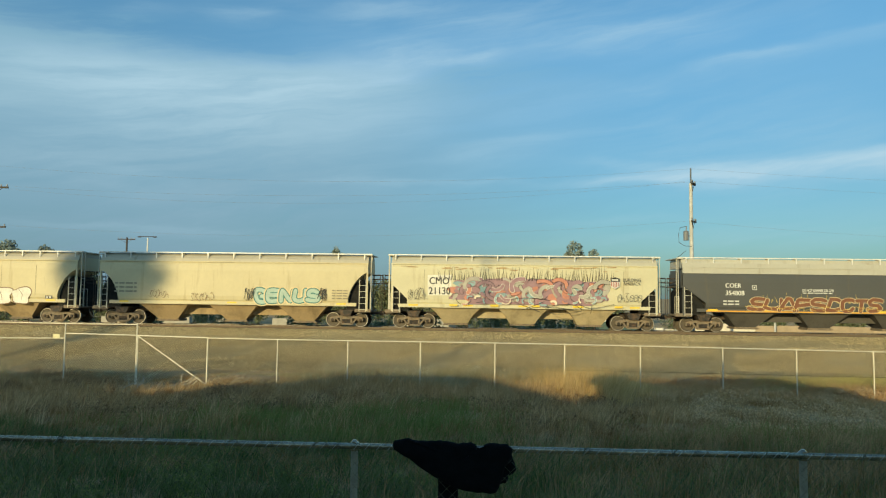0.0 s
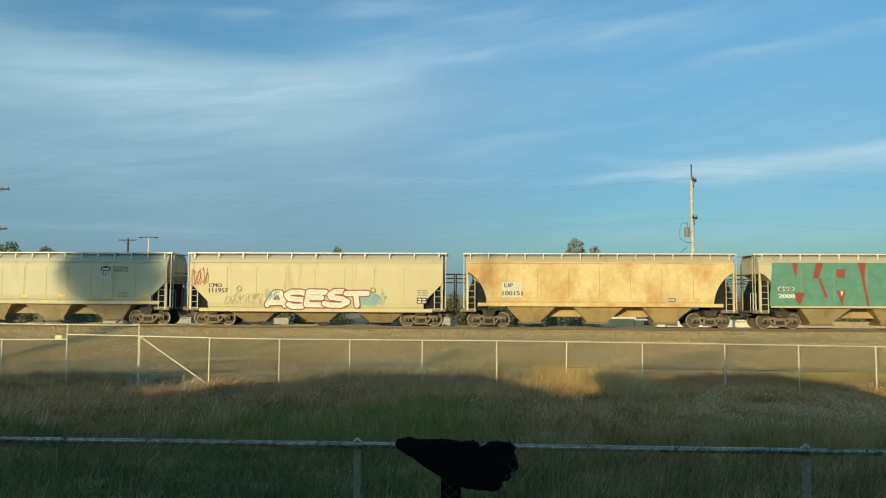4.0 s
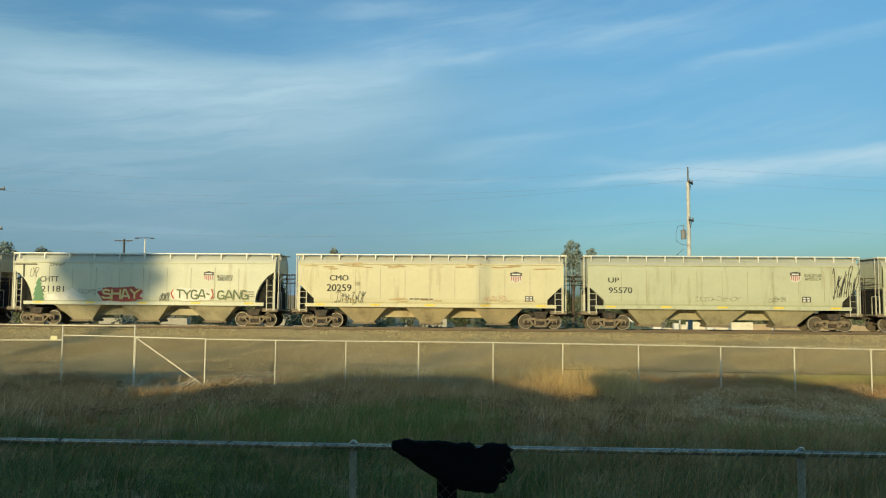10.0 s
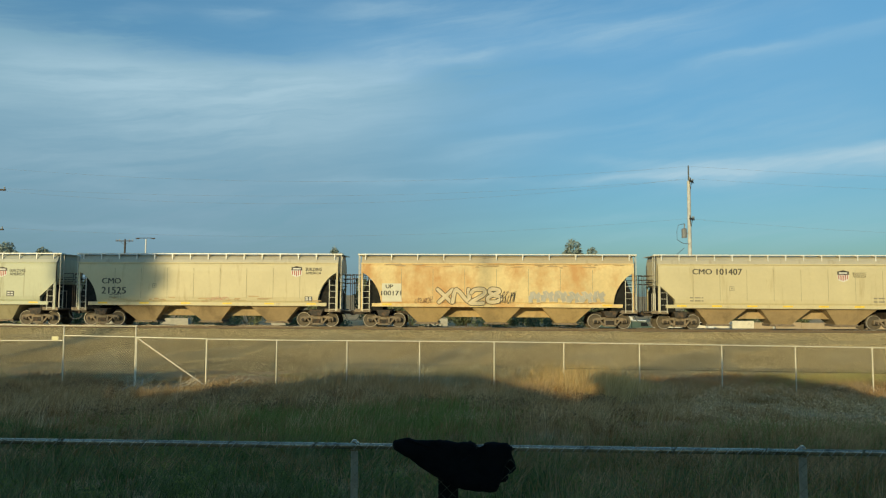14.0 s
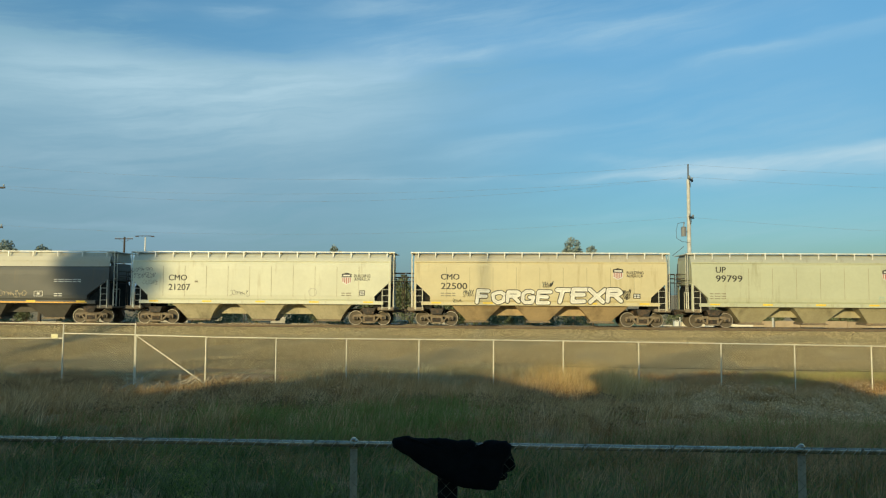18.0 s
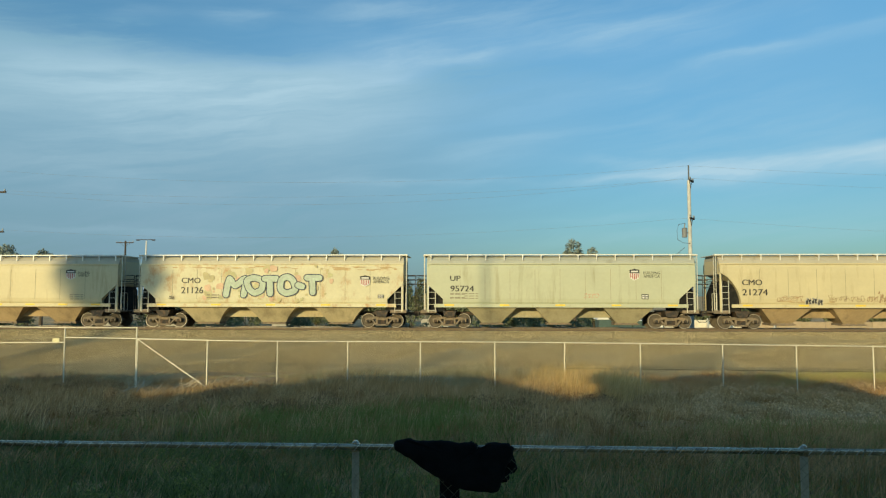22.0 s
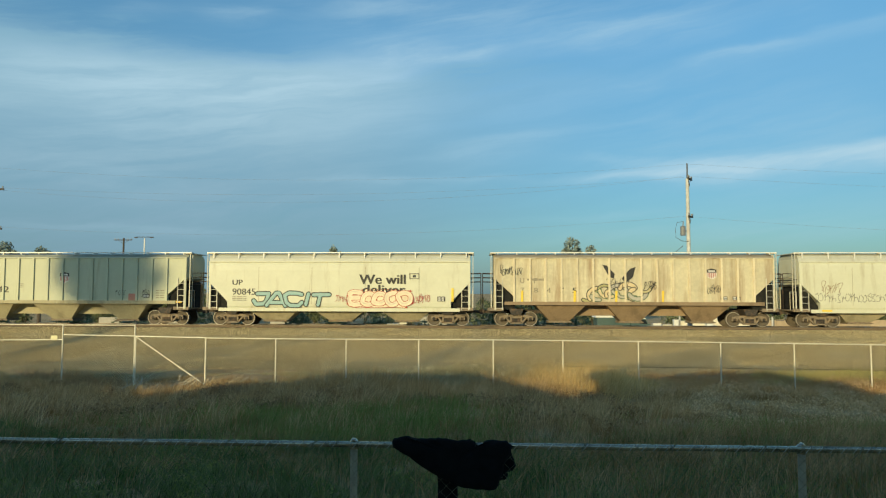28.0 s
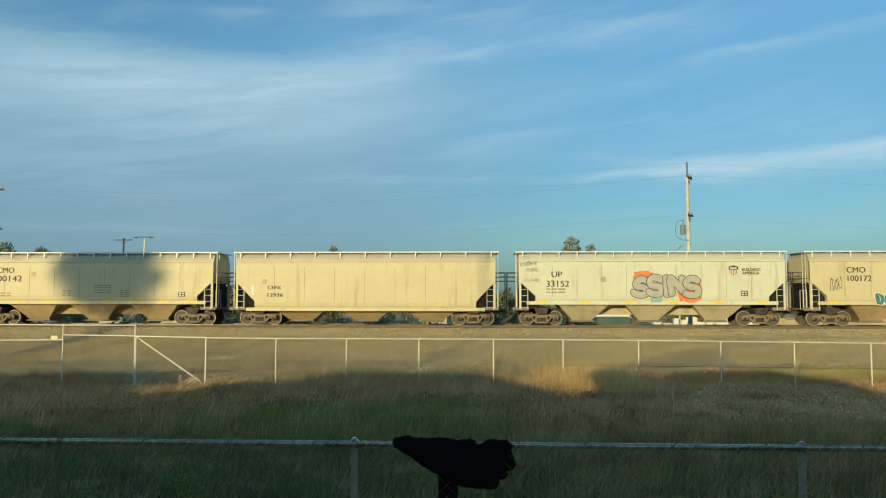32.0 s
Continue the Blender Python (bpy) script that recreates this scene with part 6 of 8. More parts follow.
def sprayed_word(car, words, x0, x1, z0, z1, fill, line, weight=0.13, rim=0.045, soft=True, halo=None, lean=0.0, shine=True, lap=0.10):
    """Thick hand-drawn letters that lean and overlap: a halo, a dark rim, the fill, and a paler stroke of shine."""
    rng = random.Random(len(words) * 7 + int(x0 * 10))
    h = z1 - z0
    wide = [0.45 if c in "I1()" else 0.6 if c in "- " else 1.25 if c == "M" else 1.0 for c in words]
    unit = (x1 - x0) / sum(wide)
    r = weight * h
    x = x0
    for c, w in zip(words, wide):
        a, b = x - unit * w * lap * 0.5 + r + rim, x + unit * w * (1 + lap * 0.5) - r - rim
        x += unit * w
        if c == " ":
            continue
        if b - a < r:
            a, b = (a + b - r) / 2, (a + b + r) / 2
        lo, hi = z0 + r + rim + rng.uniform(0, 0.10) * h, z1 - r - rim - rng.uniform(0, 0.10) * h
        tilt, grow = lean + rng.uniform(-0.12, 0.12), rng.uniform(0.85, 1.1)
        lines = []
        for stroke in CAN[c].split("|"):
            pts = []
            for p in stroke.split():
                u, v = int(p[0]) / 9, int(p[1]) / 9
                u = 0.5 + (u - 0.5) * (grow if v > 0.5 else 2 - grow) + rng.uniform(-0.03, 0.03)
                pts.append((a + (b - a) * u + (v - 0.5) * h * tilt, lo + (hi - lo) * (v + rng.uniform(-0.03, 0.03))))
            lines.append(rounded(pts) if soft and len(pts) > 2 else pts)
        y = side_of(car)
        step = 0.00005
        letter = Geo()
        parts = [("spray_fill", r, fill)]
        if shine:
            parts.append(("spray_shine", r * 0.34, face_of(fill)))
        if halo:
            g = Geo()
            for pts in lines:
                y = fat_stroke(g, pts, r + rim * 2.2, y, step)
            put("spray_halo", g, halo, car)
        for pts in lines:
            y = fat_stroke(letter, pts, r + rim, y, step)
        ob = put("spray_letter", letter, line, car)
        for name, rr, mat in parts:
            g = Geo()
            off = 0.25 * r if name == "spray_shine" else 0.0
            for pts in lines:
                y = fat_stroke(g, [(px - off, pz + off) for px, pz in pts], rr, y + 0.0003, step)
            put(name, g, mat, ob)
        while SIDE[car.name] + 0.003 + LIFT[car.name] < y:
            side_of(car)


def wild_piece(car, x0, x1, z0, z1, colours, rims, n, seed, rim=0.022):
    """Interlocking bent bars of colour with pale and dark rims, like a piece too wild to read."""
    rng = random.Random(seed)
    w, h = x1 - x0, z1 - z0
    for k in range(n):
        cx, cz = x0 + w * (k + 0.5) / n + rng.uniform(-0.15, 0.15), (z0 + z1) / 2 + h * rng.uniform(-0.22, 0.22)
        a, b, r = rng.uniform(0, 6.28), rng.uniform(1.2, 3.0), h * rng.uniform(0.18, 0.34)
        pts = [(cx + 1.3 * r * math.cos(a + b * i / 7), min(z1 - 0.1, max(z0 + 0.1, cz + r * math.sin(a + b * i / 7)))) for i in range(8)]
        y = side_of(car)
        t = h * rng.uniform(0.045, 0.085)
        bar = Geo()
        y = fat_stroke(bar, pts, t + rim, y, 0.00005)
        ob = put("spray_shape", bar, rims[k % len(rims)], car)
        g = Geo()
        y = fat_stroke(g, pts, t, y + 0.0002, 0.00005)
        put("spray_fill", g, colours[rng.randrange(len(colours))], ob)
        while SIDE[car.name] + 0.003 + LIFT[car.name] < y:
            side_of(car)


def worn_coat(name, colour):
    """Bare old paint that shows where the top coat has worn thin: upright grain, fading out at its edges."""
    m = bpy.data.materials.new(name)
    m.use_nodes = True
    nt = m.node_tree
    b = nt.nodes["Principled BSDF"]
    b.inputs["Base Color"].default_value = (*colour, 1)
    b.inputs["Roughness"].default_value = 0.8
    tc = nt.nodes.new("ShaderNodeTexCoord")
    sep = nt.nodes.new("ShaderNodeSeparateXYZ")
    nt.links.new(tc.outputs["Generated"], sep.inputs[0])

    def calc(op, p, q):
        n = nt.nodes.new("ShaderNodeMath")
        n.operation = op
        for i, v in enumerate((p, q)):
            if isinstance(v, (int, float)):
                n.inputs[i].default_value = v
            else:
                nt.links.new(v, n.inputs[i])
        return n.outputs[0]

    fade = calc("MULTIPLY", *[calc("MULTIPLY", calc("MULTIPLY", sep.outputs[i], calc("SUBTRACT", 1.0, sep.outputs[i])), 4.0) for i in (0, 2)])
    mp = node(nt, "ShaderNodeMapping", Scale=(5.0, 1.0, 0.8))
    noise = node(nt, "ShaderNodeTexNoise", Scale=1.0, Detail=5.0, Roughness=0.6)
    nt.links.new(tc.outputs["Object"], mp.inputs["Vector"])
    nt.links.new(mp.outputs[0], noise.inputs["Vector"])
    amount = nt.nodes.new("ShaderNodeMapRange")
    amount.inputs["From Min"].default_value, amount.inputs["From Max"].default_value = 0.72, 1.40
    nt.links.new(calc("ADD", fade, noise.outputs["Fac"]), amount.inputs["Value"])
    mix = nt.nodes.new("ShaderNodeMixShader")
    nt.links.new(amount.outputs[0], mix.inputs[0])
    nt.links.new(nt.nodes.new("ShaderNodeBsdfTransparent").outputs[0], mix.inputs[1])
    nt.links.new(b.outputs[0], mix.inputs[2])
    nt.links.new(mix.outputs[0], nt.nodes["Material Output"].inputs["Surface"])
    return m


worn_cream, worn_salmon = worn_coat("worn_cream_coat", (0.80, 0.70, 0.46)), worn_coat("worn_salmon_coat", (0.60, 0.36, 0.22))


def worn_paint(car, x0, x1, z0, z1, material):
    y = side_of(car)
    put("worn_paint", Geo().plate([(x0, z0), (x1, z0), (x1, z1), (x0, z1)], -y, -y + 0.0004), material, car)


def edge_rust(car, x0, x1, z, n, seed, tone=None):
    """Low smears of rust along a seam or the top edge."""
    rng = random.Random(seed)
    for k in range(n):
        x, dz, rx, rz = rng.uniform(x0, x1), rng.gauss(0, 0.07), rng.uniform(0.08, 0.42), rng.uniform(0.012, 0.05)
        y = side_of(car)
        put("rust_smear", Geo().plate(blob(rng, x, z + dz, rx, rz, 16), -y, -y + 0.0003), tone or sp_stain, car)


def splatter(car, x0, x1, z0, z1, colours, n, seed):
    """Round blots of thin paint behind a piece."""
    rng = random.Random(seed)
    for k in range(n):
        x, z, r = rng.uniform(x0, x1), rng.uniform(z0, z1), rng.choice((0.05, 0.07, 0.09, 0.14, 0.22))
        y = side_of(car)
        put("spray_blot", Geo().plate(blob(rng, x, z, r, r, 14), -y, -y + 0.0004), colours[k % len(colours)], car)


def face_of(fill):
    """A paler coat of the same spray."""
    c = SPRAYS.get(fill.name, (0.6, 0.6, 0.55))
    return spray(fill.name[6:] + "_pale", tuple(0.75 * q + 0.13 for q in c))


def blob(rng, cx, cz, rx, rz, n=26):
    p = [rng.uniform(0, 6.28) for _ in range(3)]
    out = []
    for i in range(n):
        a = 2 * math.pi * i / n
        k = 1 + 0.13 * math.sin(2 * a + p[0]) + 0.10 * math.sin(3 * a + p[1]) + 0.07 * math.sin(5 * a + p[2])
        c, s = math.cos(a), math.sin(a)
        out.append((cx + rx * k * math.copysign(abs(c) ** 0.7, c), cz + rz * k * math.copysign(abs(s) ** 0.7, s)))
    return out


def jagged(rng, cx, cz, rx, rz):
    """The outline of an angular, arrow-tipped letter."""
    a, b, c, d = (rng.uniform(-0.25, 0.25) for _ in range(4))
    base = [(-1, -0.9), (-0.35, -1.0), (-0.25 + a, -0.35), (0.15 + b, -0.3), (0.3, -1.0), (1.0, -0.85), (0.75, -0.1 + c), (1.1, 0.35), (0.7, 0.95), (0.25 + d, 0.55), (-0.1, 1.05), (-0.75, 0.9), (-0.65 + a, 0.3), (-1.05, 0.15 + b)]
    return [(cx + rx * u, cz + rz * v) for u, v in base]


def patch(car, material, outline, lift=0.0):
    y = side_of(car, lift)
    put("paint_patch", Geo().plate(outline, -y, -y + 0.003), material, car)


def sprayed_blobs(car, x0, x1, z0, z1, n, fill, line, seed):
    """Bulging sprayed letters too wild to read: an outline, a fill and a few strokes for each."""
    rng = random.Random(seed)
    w = (x1 - x0) / n
    for k in range(n):
        cx, cz = x0 + (k + 0.5) * w, (z0 + z1) / 2 + rng.uniform(-0.04, 0.04)
        rx, rz = w * rng.uniform(0.46, 0.58), (z1 - z0) * 0.44
        outer = blob(rng, cx, cz, rx, rz) if seed % 2 == 0 else jagged(rng, cx, cz, rx, rz)
        t = min(0.05, rx * 0.25)
        inner = [(cx + (x - cx) * (1 - t / rx), cz + (z - cz) * (1 - t / rz)) for x, z in outer]
        y = side_of(car)
        letter = put("spray_letter", Geo().plate(outer, -y, -y + 0.002), line, car)
        g = Geo().plate(inner, -y - 0.0012, -y)
        put("spray_fill", g, fill, letter)
        y = side_of(car)
        a, b = rng.uniform(-0.3, 0.3), rng.uniform(-0.5, 0.5)
        g = ribbon([(cx + rx * (-0.3 + a * 0.3), cz + rz * 0.75), (cx + rx * b * 0.5, cz + rz * 0.1), (cx + rx * 0.1 * a, cz - rz * 0.55)], 0.028, y + 0.0016)
        put("spray_stroke", g, line, letter)


def ribbon(pts, width, y):
    """A brush stroke along points of the side."""
    left, right = [], []
    for i, (x, z) in enumerate(pts):
        a, b = pts[max(0, i - 1)], pts[min(len(pts) - 1, i + 1)]
        dx, dz = b[0] - a[0], b[1] - a[1]
        d = math.hypot(dx, dz) or 1
        left.append((x - dz / d * width / 2, -y, z + dx / d * width / 2))
        right.append((x + dz / d * width / 2, -y, z - dx / d * width / 2))
    n = len(pts)
    return Geo().add(left + right, [(i, n + i, n + i + 1, i + 1) for i in range(n - 1)])


# quick strokes of a marker or can: hooks, loops and zigzags on a grid of ten by ten
TAGS = ("07 39 74 50 11", "00 59 40 99", "28 02 50 83 95 49", "09 35 89|39 30", "80 18 99 41", "06 69 93 30 16 84", "08 00|04 55 80", "18 79 25 70 10")


def scrawl(car, x0, x1, z0, z1, material, n, seed):
    """A quick hand-drawn tag in one colour: a row of hooked and looping strokes."""
    rng = random.Random(seed)
    y = side_of(car)
    h, w = z1 - z0, (x1 - x0) / max(1, n)
    g = Geo()
    for k in range(n):
        a, low, tall, tilt = x0 + k * w, z0 + rng.uniform(0, 0.2) * h, h * rng.uniform(0.65, 1.0), rng.uniform(0.0, 0.3)
        for stroke in TAGS[rng.randrange(len(TAGS))].split("|"):
            pts = [(a + w * 1.1 * int(p[0]) / 9 + (int(p[1]) / 9 - 0.5) * tall * tilt, min(z1, low + tall * int(p[1]) / 9)) for p in stroke.split()]
            r = ribbon(rounded(pts), min(0.042, 0.014 + 0.016 * h), y)
            g.add(r.v, r.f)
            y += 0.00006
    put("spray_tag", g, material, car)
    while SIDE[car.name] + 0.003 + LIFT[car.name] < y:
        side_of(car)


def mural(car, x0, x1, z0, z1, colours, strokes, n, seed):
    """A dense sprayed piece: overlapping bent shards in several colours, laced with curved lines."""
    rng = random.Random(seed)
    w, h = x1 - x0, z1 - z0
    for k in range(n):
        f = (k + 0.5) / n
        cx, cz = x0 + w * f + rng.uniform(-0.1, 0.1), (z0 + z1) / 2 + h * rng.uniform(-0.28, 0.28)
        a = rng.uniform(-1.2, 1.2)
        lx, lz = h * rng.uniform(0.10, 0.24), h * rng.uniform(0.06, 0.14)
        pts = []
        for i in range(9):
            q = 6.2832 * i / 9
            r = rng.uniform(0.75, 1.25)
            u, v = lx * r * math.cos(q), lz * r * math.sin(q)
            pts.append((cx + u * math.cos(a) - v * math.sin(a), cz + u * math.sin(a) + v * math.cos(a)))
        y = side_of(car)
        put("spray_shape", Geo().plate(pts, -y, -y + 0.002), colours[rng.randrange(len(colours))], car)
    for k in range(n):
        cx, cz = x0 + w * rng.random(), (z0 + z1) / 2 + h * rng.uniform(-0.3, 0.3)
        a, r, b = rng.uniform(0, 6.28), h * rng.uniform(0.12, 0.3), rng.uniform(1.5, 3.5)
        pts = [(cx + r * math.cos(a + b * i / 8), cz + 0.8 * r * math.sin(a + b * i / 8)) for i in range(9)]
        put("spray_stroke", ribbon(pts, 0.026, side_of(car)), strokes[k % len(strokes)], car)


def spikes(car, x0, x1, z0, z1, material, n, seed):
    """A fringe of sprayed spikes, like grass."""
    rng = random.Random(seed)
    y = side_of(car)
    for k in range(n):
        x = x0 + (x1 - x0) * (k + rng.random()) / n
        t = rng.uniform(-0.18, 0.18)
        put("spray_spike", Geo().plate([(x - 0.02, z0), (x + 0.02, z0), (x + t, z0 + (z1 - z0) * rng.uniform(0.5, 1.1))], -y, -y + 0.002), material, car)


def cloud(car, x0, x1, z0, z1, material, seed):
    """A sprayed backing with a lumpy edge."""
    rng = random.Random(seed)
    y = side_of(car)
    cx, cz, rx, rz = (x0 + x1) / 2, (z0 + z1) / 2, (x1 - x0) / 2, (z1 - z0) / 2
    pts = []
    for i in range(48):
        a = 2 * math.pi * i / 48
        k = 1 + 0.07 * math.sin(7 * a + seed) + 0.05 * math.sin(11 * a)
        c, s = math.cos(a), math.sin(a)
        pts.append((cx + rx * k * math.copysign(abs(c) ** 0.5, c), cz + rz * k * math.copysign(abs(s) ** 0.6, s)))
    put("spray_backing", Geo().plate(pts, -y, -y + 0.002), material, car)


def small_print(car, x0, x1, z0, z1, rows, material):
    """Lines of print too small to read, as bars broken into words."""
    y = side_of(car)
    g = Geo()
    h = (z1 - z0) / (rows * 2 - 1) if rows > 1 else (z1 - z0) * 0.6
    for r in range(rows):
        z = z1 - r * 2 * h
        x, k = x0, 0
        while x < x1 - 0.04:
            e = min(x1, x + 0.22 + 0.13 * ((k * 7 + r * 3) % 3))
            g.plate([(x, z - h * 0.8), (e, z - h * 0.8), (e, z), (x, z)], -y, -y + 0.002)
            x, k = e + 0.07, k + 1
    put("small_print", g, material, car)


def stencil(car, x0, x1, z0, z1):
    y = side_of(car)
    box = put("stencil_panel", Geo().box(x0, x1, -y, -y + 0.002, z0, z1), ink, car)
    y = side_of(car)
    g = Geo()
    w, h = x1 - x0, z1 - z0
    for c in (0.1, 0.55):
        for r in (0.14, 0.56):
            g.box(x0 + w * c, x0 + w * (c + 0.33), -y - 0.001, -y + 0.001, z0 + h * r, z0 + h * (r + 0.26))
    put("stencil_print", g, chalk, box)


def frame_mark(car, x0, x1, z0, z1, material):
    y = side_of(car)
    t = 0.03
    g = Geo().box(x0, x1, -y, -y + 0.002, z0, z0 + t).box(x0, x1, -y, -y + 0.002, z1 - t, z1).box(x0, x0 + t, -y, -y + 0.002, z0 + t, z1 - t).box(x1 - t, x1, -y, -y + 0.002, z0 + t, z1 - t)
    g.box(x0 + (x1 - x0) * 0.35, x0 + (x1 - x0) * 0.65, -y, -y + 0.002, z0 + (z1 - z0) * 0.3, z0 + (z1 - z0) * 0.7)
    put("framed_mark", g, material, car)


def ring_mark(car, x, z, r, material):
    y = side_of(car)
    pts = [(x + r * math.cos(i * 0.3307), z + r * math.sin(i * 0.3307)) for i in range(20)]
    put("ring_mark", ribbon(pts, 0.03, y), material, car)


def disc_mark(car, x, z, r, material):
    """Round dark medallion with a pale rim and a plain pale blot."""
    y = side_of(car)
    circle = lambda q: [(x + q * math.cos(i * 0.2618), z + q * math.sin(i * 0.2618)) for i in range(24)]
    d = put("medallion", Geo().plate(circle(r), -y, -y + 0.002), material, car)
    put("medallion_rim", Geo().plate(circle(r * 0.86), -y - 0.001, -y), sp_cream, d)
    put("medallion_field", Geo().plate(circle(r * 0.74), -y - 0.002, -y), material, d)
    put("medallion_blot", Geo().plate([(x + (p - x) * 0.55, q) for p, q in circle(r * 0.55)], -y - 0.003, -y), sp_cream, d)
    side_of(car, 0.004)


def emblem(car, x0, x1, z0, z1):
    """A railway shield as plain shapes: dark head over red and white stripes."""
    y = side_of(car)
    w, h = x1 - x0, z1 - z0
    at = lambda u, v: (x0 + u * w, z0 + v * h)
    e = put("shield_emblem", Geo().plate([at(0.02, 0.62), at(0.06, 0.2), at(0.5, 0.0), at(0.94, 0.2), at(0.98, 0.62)], -y, -y + 0.002), chalk, car)
    put("shield_head", Geo().plate([at(0, 0.62), at(1, 0.62), at(0.95, 0.78), at(1, 0.88), at(0.72, 0.93), at(0.5, 1.0), at(0.28, 0.93), at(0, 0.88), at(0.05, 0.78)], -y - 0.001, -y), sp_black, e)
    put("head_bar", Geo().plate([at(0.16, 0.70), at(0.84, 0.70), at(0.84, 0.82), at(0.16, 0.82)], -y - 0.002, -y - 0.0005), chalk, e)
    for k in range(5):
        u = 0.10 + k * 0.175
        low = 0.05 + 0.16 * abs(k - 2) / 2
        put("stripe", Geo().plate([at(u, low + 0.03), at(u + 0.085, low + 0.03), at(u + 0.085, 0.60), at(u, 0.60)], -y - 0.001, -y), sp_red, e)


def marks_a(car):
    sprayed_blobs(car, 0.42, 5.45, 1.16, 2.31, 4, sp_white, sp_brown, 4)
    stencil(car, 6.39, 6.84, 1.56, 1.75)


def marks_b(car):
    small_print(car, -7.63, -6.19, 2.02, 2.67, 3, faded)
    sprayed_word(car, "GENUS", 1.45, 5.62, 1.36, 2.50, sp_aqua, sp_teal, 0.105, 0.065, halo=sp_cream, lap=0.22)
    scrawl(car, 0.81, 1.42, 1.59, 2.40, ink, 6, 96)
    scrawl(car, 5.56, 6.11, 1.65, 2.46, ink, 6, 68)
    scrawl(car, -5.32, -4.05, 1.69, 2.24, sp_brown, 6, 52)
    scrawl(car, -2.65, -1.12, 1.54, 2.10, sp_brown, 6, 3)
    small_print(car, 6.40, 7.38, 1.75, 2.33, 4, faded)


def marks_c(car):
    patch(car, sp_white, [(-5.97, 2.07), (-4.48, 2.09), (-4.50, 3.37), (-5.99, 3.35)])
    edge_rust(car, -7.6, 7.6, 3.80, 26, 3)
    lettering(car, "CMO", -5.87, -4.64, 2.78, 3.22, ink, 0.01)
    lettering(car, "21130", -5.90, -4.56, 2.14, 2.59, ink, 0.01)
    cloud(car, -4.45, 5.15, 1.55, 3.15, sp_mauve, 3)
    spikes(car, -5.25, 5.55, 3.05, 4.02, sp_black, 110, 4)
    mural(car, -4.44, 5.25, 1.49, 3.30, (sp_mauve, sp_salmon, sp_mauve, sp_grey, sp_steel), (sp_black, sp_mauve), 60, 3)
    wild_piece(car, -4.2, 5.1, 1.75, 3.25, (sp_mauve, sp_grey, sp_mauve, sp_salmon, sp_grey), (sp_mauve, sp_white, sp_black), 30, 12)
    wild_piece(car, -4.2, 5.1, 1.45, 2.15, (sp_steel, sp_salmon, sp_steel, sp_pink), (sp_white, sp_mauve), 16, 15)
    for k in range(5):
        patch(car, yellow_mark, [(-4.6 + 2.55 * k, 1.42), (-4.1 + 2.55 * k, 1.42), (-4.1 + 2.55 * k, 1.54), (-4.6 + 2.55 * k, 1.54)])
    scrawl(car, -1.1, 5.6, 1.0, 1.9, ink, 3, 6)
    emblem(car, 5.34, 5.93, 2.60, 3.34)
    lettering(car, "BUILDING", 6.14, 7.22, 3.07, 3.27, ink, 0.0)
    lettering(car, "AMERICA", 6.14, 7.18, 2.86, 3.04, ink, 0.0)
    scrawl(car, 5.77, 7.25, 1.77, 2.35, ink, 6, 47)
    scrawl(car, -7.21, -6.05, 1.81, 2.53, ink, 6, 57)


def marks_d(car):
    lettering(car, "COER", -6.05, -5.10, 2.78, 3.05, chalk, 0.01)
    lettering(car, "354808", -6.04, -4.92, 2.31, 2.60, chalk, 0.01)
    small_print(car, -6.20, -5.24, 1.71, 1.99, 2, chalk)
    frame_mark(car, -4.44, -4.16, 2.67, 2.95, chalk)
    lettering(car, "DO NOT HAMMER ON CAR", -1.42, 0.47, 2.58, 2.75, chalk, 0.004)
    small_print(car, -1.39, 0.37, 2.41, 2.53, 1, chalk)
    spikes(car, -4.7, 3.4, 1.9, 2.5, sp_yellow, 24, 8)
    sprayed_word(car, "SUAPS", -4.55, 0.05, 1.26, 2.30, sp_rust, sp_cream, 0.105, 0.028, False, lean=0.12, shine=False, lap=0.3)
    sprayed_word(car, "DCTS", 0.15, 3.30, 1.26, 2.30, sp_rust, sp_cream, 0.105, 0.028, False, lean=0.12, shine=False, lap=0.3)
    scrawl(car, -4.9, 3.9, 1.28, 1.7, sp_yellow, 10, 5)
    small_print(car, 5.05, 6.74, 2.67, 2.83, 2, chalk)
    frame_mark(car, 3.82, 4.33, 1.77, 2.06, chalk)


